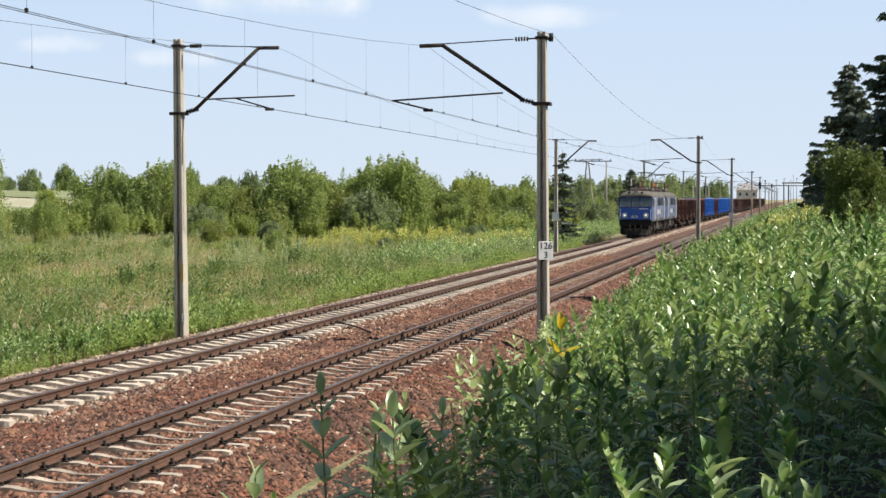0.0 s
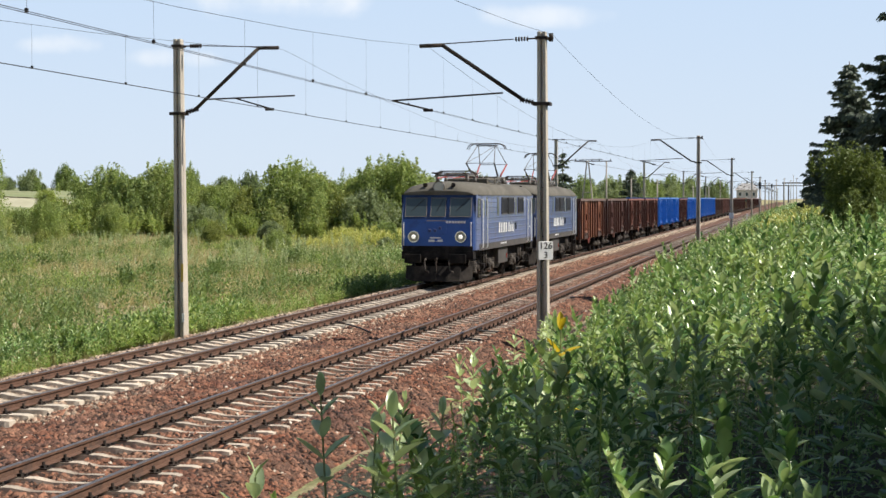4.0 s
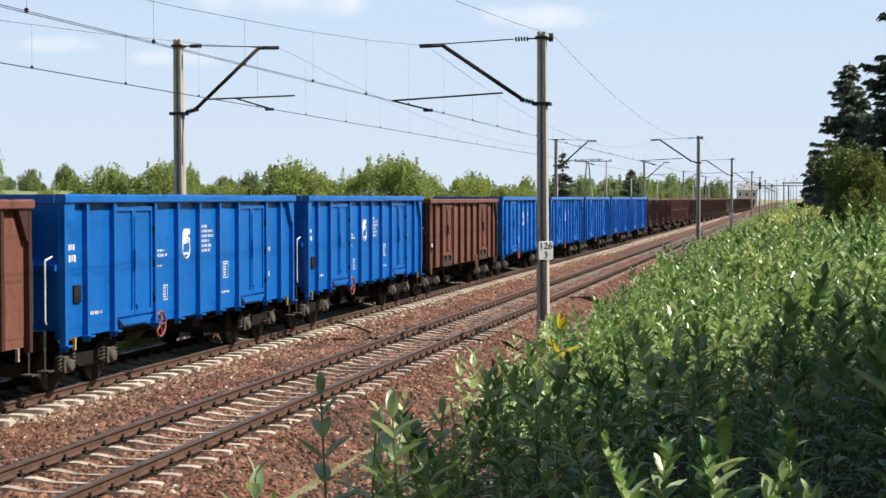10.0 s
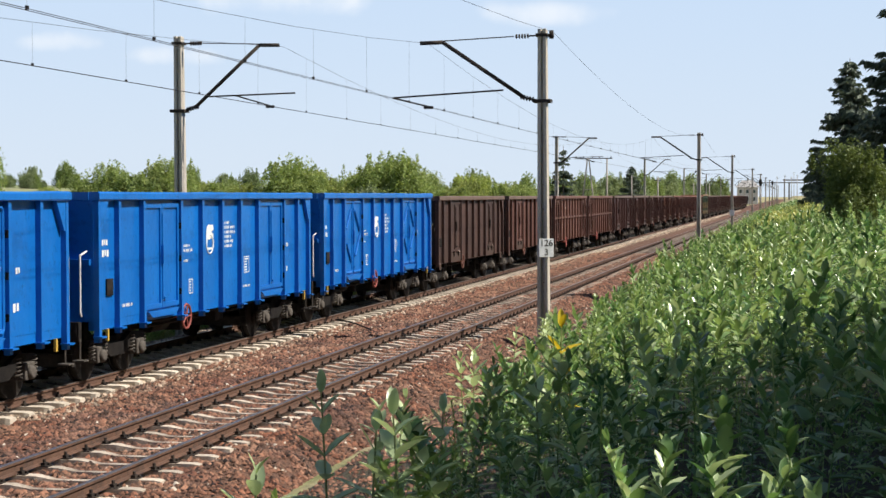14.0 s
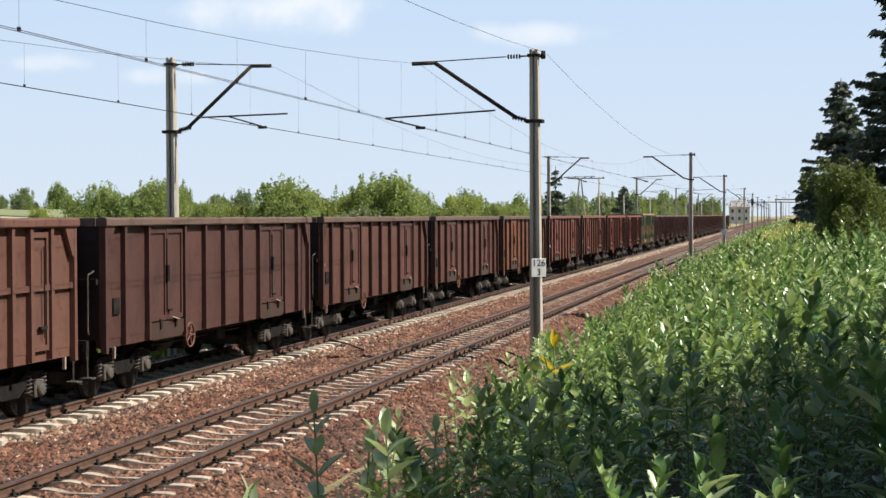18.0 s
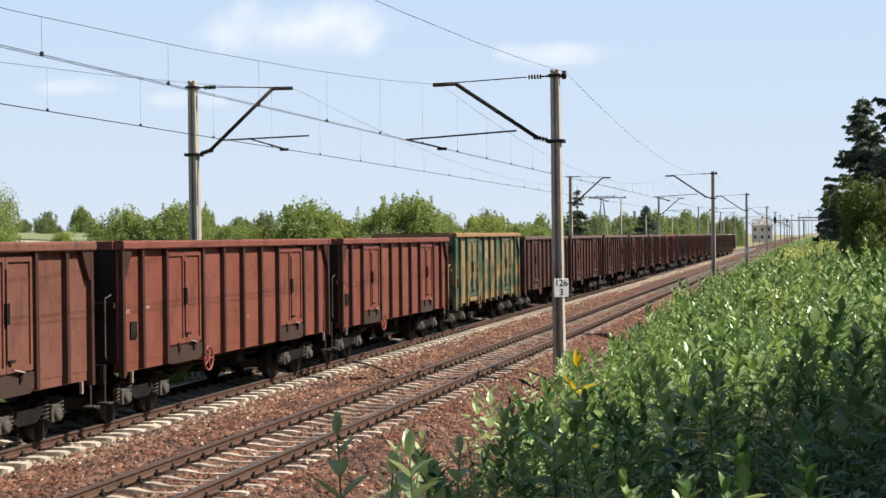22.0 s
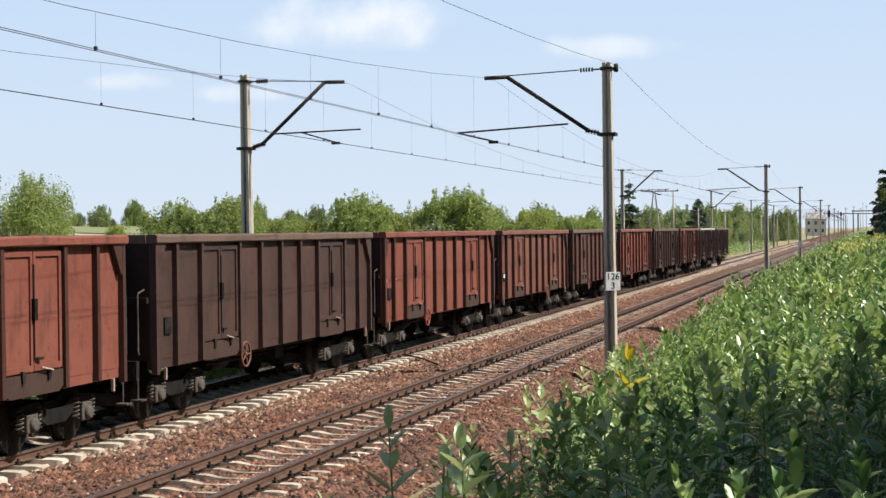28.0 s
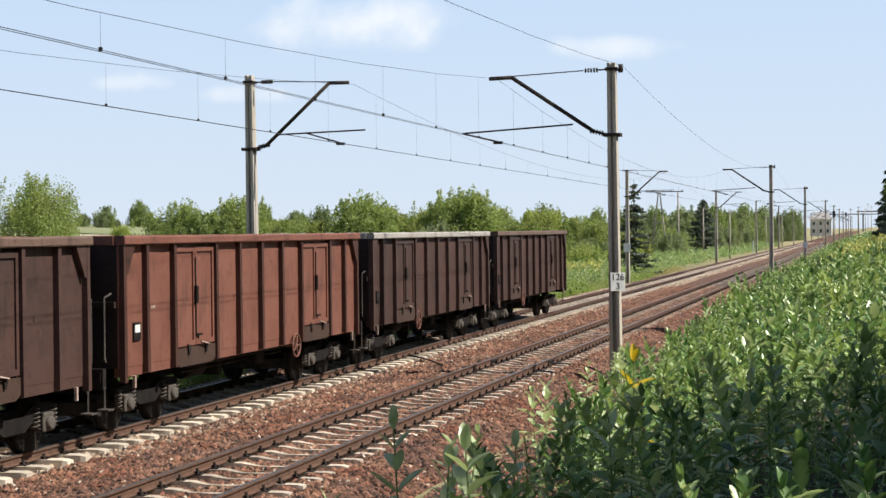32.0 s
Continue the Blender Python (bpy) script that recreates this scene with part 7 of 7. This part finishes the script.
# a broken hedge line far across the fields
for i in range(84):
    x = -345 + 3.6 * i + rng.normal(0, 4)
    y = 560 + rng.normal(0, 30)
    put(copy_thing(trees[i % 3], Matrix.Identity(4)), x, y, 31 * i, rng.uniform(0.3, 0.62) if i % 5 else rng.uniform(0.7, 0.95))

put(spruce(61, 8.6, 6.2, "dark green spruce with drooping boughs on the bank", 32), 2.85, 88.0)
put(spruce(62, 4.6, 3.2, "young dark spruce beside the taller ones", 26), 1.5, 100.0)
put(spruce(63, 12.2, 7.2, "tall dark spruce at the bank's edge", 52), 4.7, 58.0)

put(bush("tree", 65, 3.3, 2.15, M_SUNBUSH, "sunlit round green tree before the spruces", "tree", 0.045, 120, 300), 1.75, 50.0)
# out of view: trees placed so that their crowns shade the weeds
shade = bush("tree", 66, 7.4, 5.6, M_BUSH, "unseen leafy tree added to hold light off the bank and the line", "tree", 0.17, 150, 85)
put(shade, 6.8, 12.7, 0, 1.06)
# sparse crown out of view, added to dapple the nearest weeds
slight = bush("tree", 68, 7.4, 5.4, M_BUSH, "unseen open-crowned tree added to thin the light on the bank", "tree", 0.16, 110, 62)
put(slight, 7.4, 5.4, 211, 0.8)
put(copy_thing(shade, Matrix.Identity(4)), 5.95, 8.9, 14, 0.84)
# unseen row added to block low sky light from under the train
for i in range(9):
    put(copy_thing(shade, Matrix.Identity(4)), 13.6 + 1.3 * math.sin(i * 2.1), 14.5 + 5.4 * i, 71 * i, 1.32 + 0.12 * math.sin(i * 1.7))
# unseen trees added to close off the sky behind the camera
for x, y in ((11.5, 2.0), (12.5, -5.0), (9.0, -12.0), (2.0, -16.0), (-3.5, -19.0)):
    put(copy_thing(shade, Matrix.Identity(4)), x, y, 40 * x, 1.3)
# shrubs past the right edge of view, added to block sky and sun
low = bush("shrub", 70, 2.7, 2.1, M_MIDBUSH, "unseen dense shrub added to darken the weeds on the bank", "shrub", 0.06, 110, 95, 0.04)
put(low, 2.3, 6.9, 0, 1.1)
for i, (x, y, k) in enumerate(((2.75, 9.0, 1.6), (3.0, 10.8, 1.6))):
    put(copy_thing(low, Matrix.Identity(4)), x, y, 80 + 70 * i, k)
# high sparse crown out of view, added to dapple the weeds farther left
put(bush("tree", 67, 15.2, 4.6, M_BUSH, "unseen tall tree with a high crown, added to dapple the weeds", "tree", 0.18, 14, 34, 0.16, 0.80), 8.6, 10.6)


# ---- far along the line ----
# wall colour is greyed and paled to carry the haze of distance
M_PLASTER = surface("hazed_plaster", (0.56, 0.545, 0.53), (0.66, 0.645, 0.63), 0.8, 0.9, 0, 0.2, 12.0)
M_TILE = surface("grey_roof_tile", (0.36, 0.345, 0.335), (0.45, 0.435, 0.42), 0.7, 0.9, 0, 0.2, 10.0)
M_WOODPOLE = surface("grey_pole_wood", (0.30, 0.27, 0.23), (0.40, 0.36, 0.31), 3.0, 0.9, 0, 0.3, 40.0, stretch=(1, 1, 0.2))

house = empty("signal_house", "plastered railway house paled by haze, with a grey hipped roof", "house")
house.location = (-21.3, 800, -0.8)
part("wall", box(fresh(), -4.9, 4.9, -4, 4, 0, 8.0), M_PLASTER, house)
bm = fresh()
lo = [bm.verts.new(p) for p in ((-6.0, -5.0, 8.01), (6.0, -5.0, 8.01), (6.0, 5.0, 8.01), (-6.0, 5.0, 8.01))]
hi = [bm.verts.new(p) for p in ((-2.6, 0, 11.4), (2.6, 0, 11.4))]
for f in ((lo[0], lo[1], hi[1], hi[0]), (lo[1], lo[2], hi[1]), (lo[2], lo[3], hi[0], hi[1]), (lo[3], lo[0], hi[0]), tuple(lo[::-1])):
    bm.faces.new(f)
part("roof", bm, M_TILE, house)
part("chimney", box(fresh(), -0.4, 0.4, -0.4, 0.4, 10.8, 12.6), M_TILE, house)
for z in (1.6, 5.2):
    for x in (-3.2, 0.0, 3.2):
        w = part("window", box(fresh(), x - 0.55, x + 0.55, -4.05, -4.004, z, z + 1.7), L_GLASS, house)
        part("frame", box(fresh(), x - 0.62, x + 0.62, -4.10, -4.052, z - 0.1, z), M_WHITE, w)


def a_pole(x, y, h, label):
    p = empty("power_pole", label, "power pole", "power poles beside the wood")
    p.location = (x, y, float(land(x, y)) - 0.2)
    for s in (-1.25, 1.15):
        part("leg", rod(fresh(), (s, 0, 0), (s * 0.08, 0, h), 0.13, 0.09, 8), M_WOODPOLE, p)
    part("crossarm", box(fresh(), -1.9, 3.4, -0.06, 0.06, h - 0.1, h + 0.03), M_IRON, p)
    part("crossarm", box(fresh(), -0.8, 0.8, -0.061, 0.061, h * 0.55, h * 0.55 + 0.12), M_WOODPOLE, p)
    part("post", rod(fresh(), (2.6, 0.4, 0), (2.6, 0.4, h), 0.15, 0.1, 8), M_WOODPOLE, p)
    for k in (-1.7, -0.7, 0.6, 1.6, 3.2):
        part("insulator", rod(fresh(), (k, 0, h + 0.03), (k, 0, h + 0.3), 0.07, 0.04, 8), M_IRON, p)


a_pole(-28.2, 230, 9.9, "grey wooden double-leg power pole with a crossarm")

put(spruce(68, 8.6, 3.6, "dark half-bare conifer behind a mast", 16), -18.9, 137.0)
put(spruce(69, 9.4, 7.2, "dark conifer standing in the wood", 26), -25.2, 262.0)


def light_signal(x, y, h, label):
    s = empty("light_signal", label, "railway signal", "signals by the line")
    s.location = (x, y, float(land(x, y)))
    part("post", rod(fresh(), (0, 0, -0.3), (0, 0, h), 0.09, 0.07, 10), M_STEEL, s)
    head = part("head", box(fresh(), -0.2, 0.2, -0.12, 0.12, h - 0.2, h + 0.85), M_BLACK, s, "", 0.03)
    for k in range(3):
        part("hood", rod(fresh(), (0, -0.12, h + 0.05 + 0.28 * k), (0, -0.3, h + 0.05 + 0.28 * k), 0.1, 0.11, 10), M_BLACK, head)
    part("ladder", pipe(pipe(fresh(), [(-0.16, 0.25, 0), (-0.16, 0.25, h)], 0.02, 5), [(0.16, 0.25, 0), (0.16, 0.25, h)], 0.02, 5), M_STEEL, s)


light_signal(-5.0, 262, 5.2, "dark colour-light signal on a steel post beside the line")
light_signal(-17.0, 330, 5.0, "dark colour-light signal across the line")
light_signal(-5.1, 420, 6.4, "dark colour-light signal beside the line")


def plain_pole(x, y, h):
    p = empty("line_pole", "slim grey wooden pole with a short crossarm", "pole", "poles beside the line")
    p.location = (x, y, float(land(x, y)) - 0.2)
    part("post", rod(fresh(), (0, 0, 0), (0, 0, h), 0.13, 0.09, 8), M_WOODPOLE, p)
    part("crossarm", box(fresh(), -0.5, 0.5, -0.05, 0.05, h - 0.5, h - 0.4), M_IRON, p)


for x, y, h in ((-18.6, 232, 7.0), (-18.2, 310, 6.6), (-18.0, 365, 7.0), (-24.0, 250, 7.5)):
    plain_pole(x, y, h)


def gantry(x0, x1, y, h):
    """A steel portal over sidings far along the line."""
    g = empty("line_gantry", "dark steel portal over the far tracks", "gantry", "portals far along the line")
    g.location = (0, y, 0)
    for x in (x0, x1):
        part("leg", box(fresh(), x - 0.2, x + 0.2, -0.2, 0.2, -1, h), M_STEEL, g)
    part("beam", box(fresh(), x0 - 0.6, x1 + 0.6, -0.18, 0.18, h - 0.7, h - 0.2), M_STEEL, g)


for x0, x1, y, h in ((-3.6, 4.6, 700, 10.2), (-19.5, -2.2, 880, 10.5), (-2.0, 9.0, 960, 11.0)):
    gantry(x0, x1, y, h)
for x, y, h in ((-2.6, 540, 9.5), (-0.6, 610, 9.0), (1.6, 660, 10.0), (-4.4, 470, 8.8), (0.4, 780, 13.0)):
    plain_pole(x, y, h)
for x, y in ((-5.9, 222), (-17.4, 262)):
    tagged(part("marker_post", box(fresh(), x - 0.09, x + 0.09, y - 0.07, y + 0.07, -0.6, 1.3), M_WHITE, bevel=0.02), "short white-painted marker post beside the line", "marker post", "marker posts")
# low conifers at the ballast's foot
for i, (x, y, h) in enumerate(((-5.1, 88, 1.3), (-5.2, 81, 0.8))):
    put(spruce(80 + i, h, h * 0.75, "small self-sown conifer at the foot of the bank", 12), x, y)


# sleepers as pieces of their tracks
for t, sleeper, near in LATE_PIECES:
    for k, y in enumerate(near):
        piece = part("sleeper", sleeper, None, t, at=(float(rng.normal(0, 0.012)), y + float(rng.normal(0, 0.012)), float(rng.normal(0, 0.004))))
        piece.rotation_euler = (0, 0, float(rng.normal(0, 0.006)))


# ---- movement ----
# seconds, place of the first wagon's leading end along the track
TRAIN = ((0.0, 174.2), (1.0, 153.9), (2.0, 133.6), (3.0, 113.4), (4.0, 93.2), (5.0, 72.9), (6.0, 52.6), (7.0, 32.0), (8.0, 11.1), (9.0, -9.8), (10.0, -30.7), (11.0, -51.6), (12.0, -72.1), (13.0, -92.7),
         (14.5, -124.1), (16.0, -155.5), (17.0, -176.3), (18.0, -197.2), (19.0, -218.3), (20.0, -239.4), (21.0, -260.3), (22.0, -281.7), (23.0, -302.9), (24.0, -324.3), (25.0, -345.0), (26.0, -366.3),
         (28.0, -408.9), (30.0, -451.8), (31.0, -473.2), (32.0, -494.6))


def motions():
    offsets = [(lead, -31.66), (second, -15.8)] + [(w, WAGON_PITCH * i) for i, w in enumerate(wagons)]
    for thing, off in offsets:
        walk(thing, [(t, pose(FAR_X, s + off - 0.12, 0)) for t, s in TRAIN])


motions()
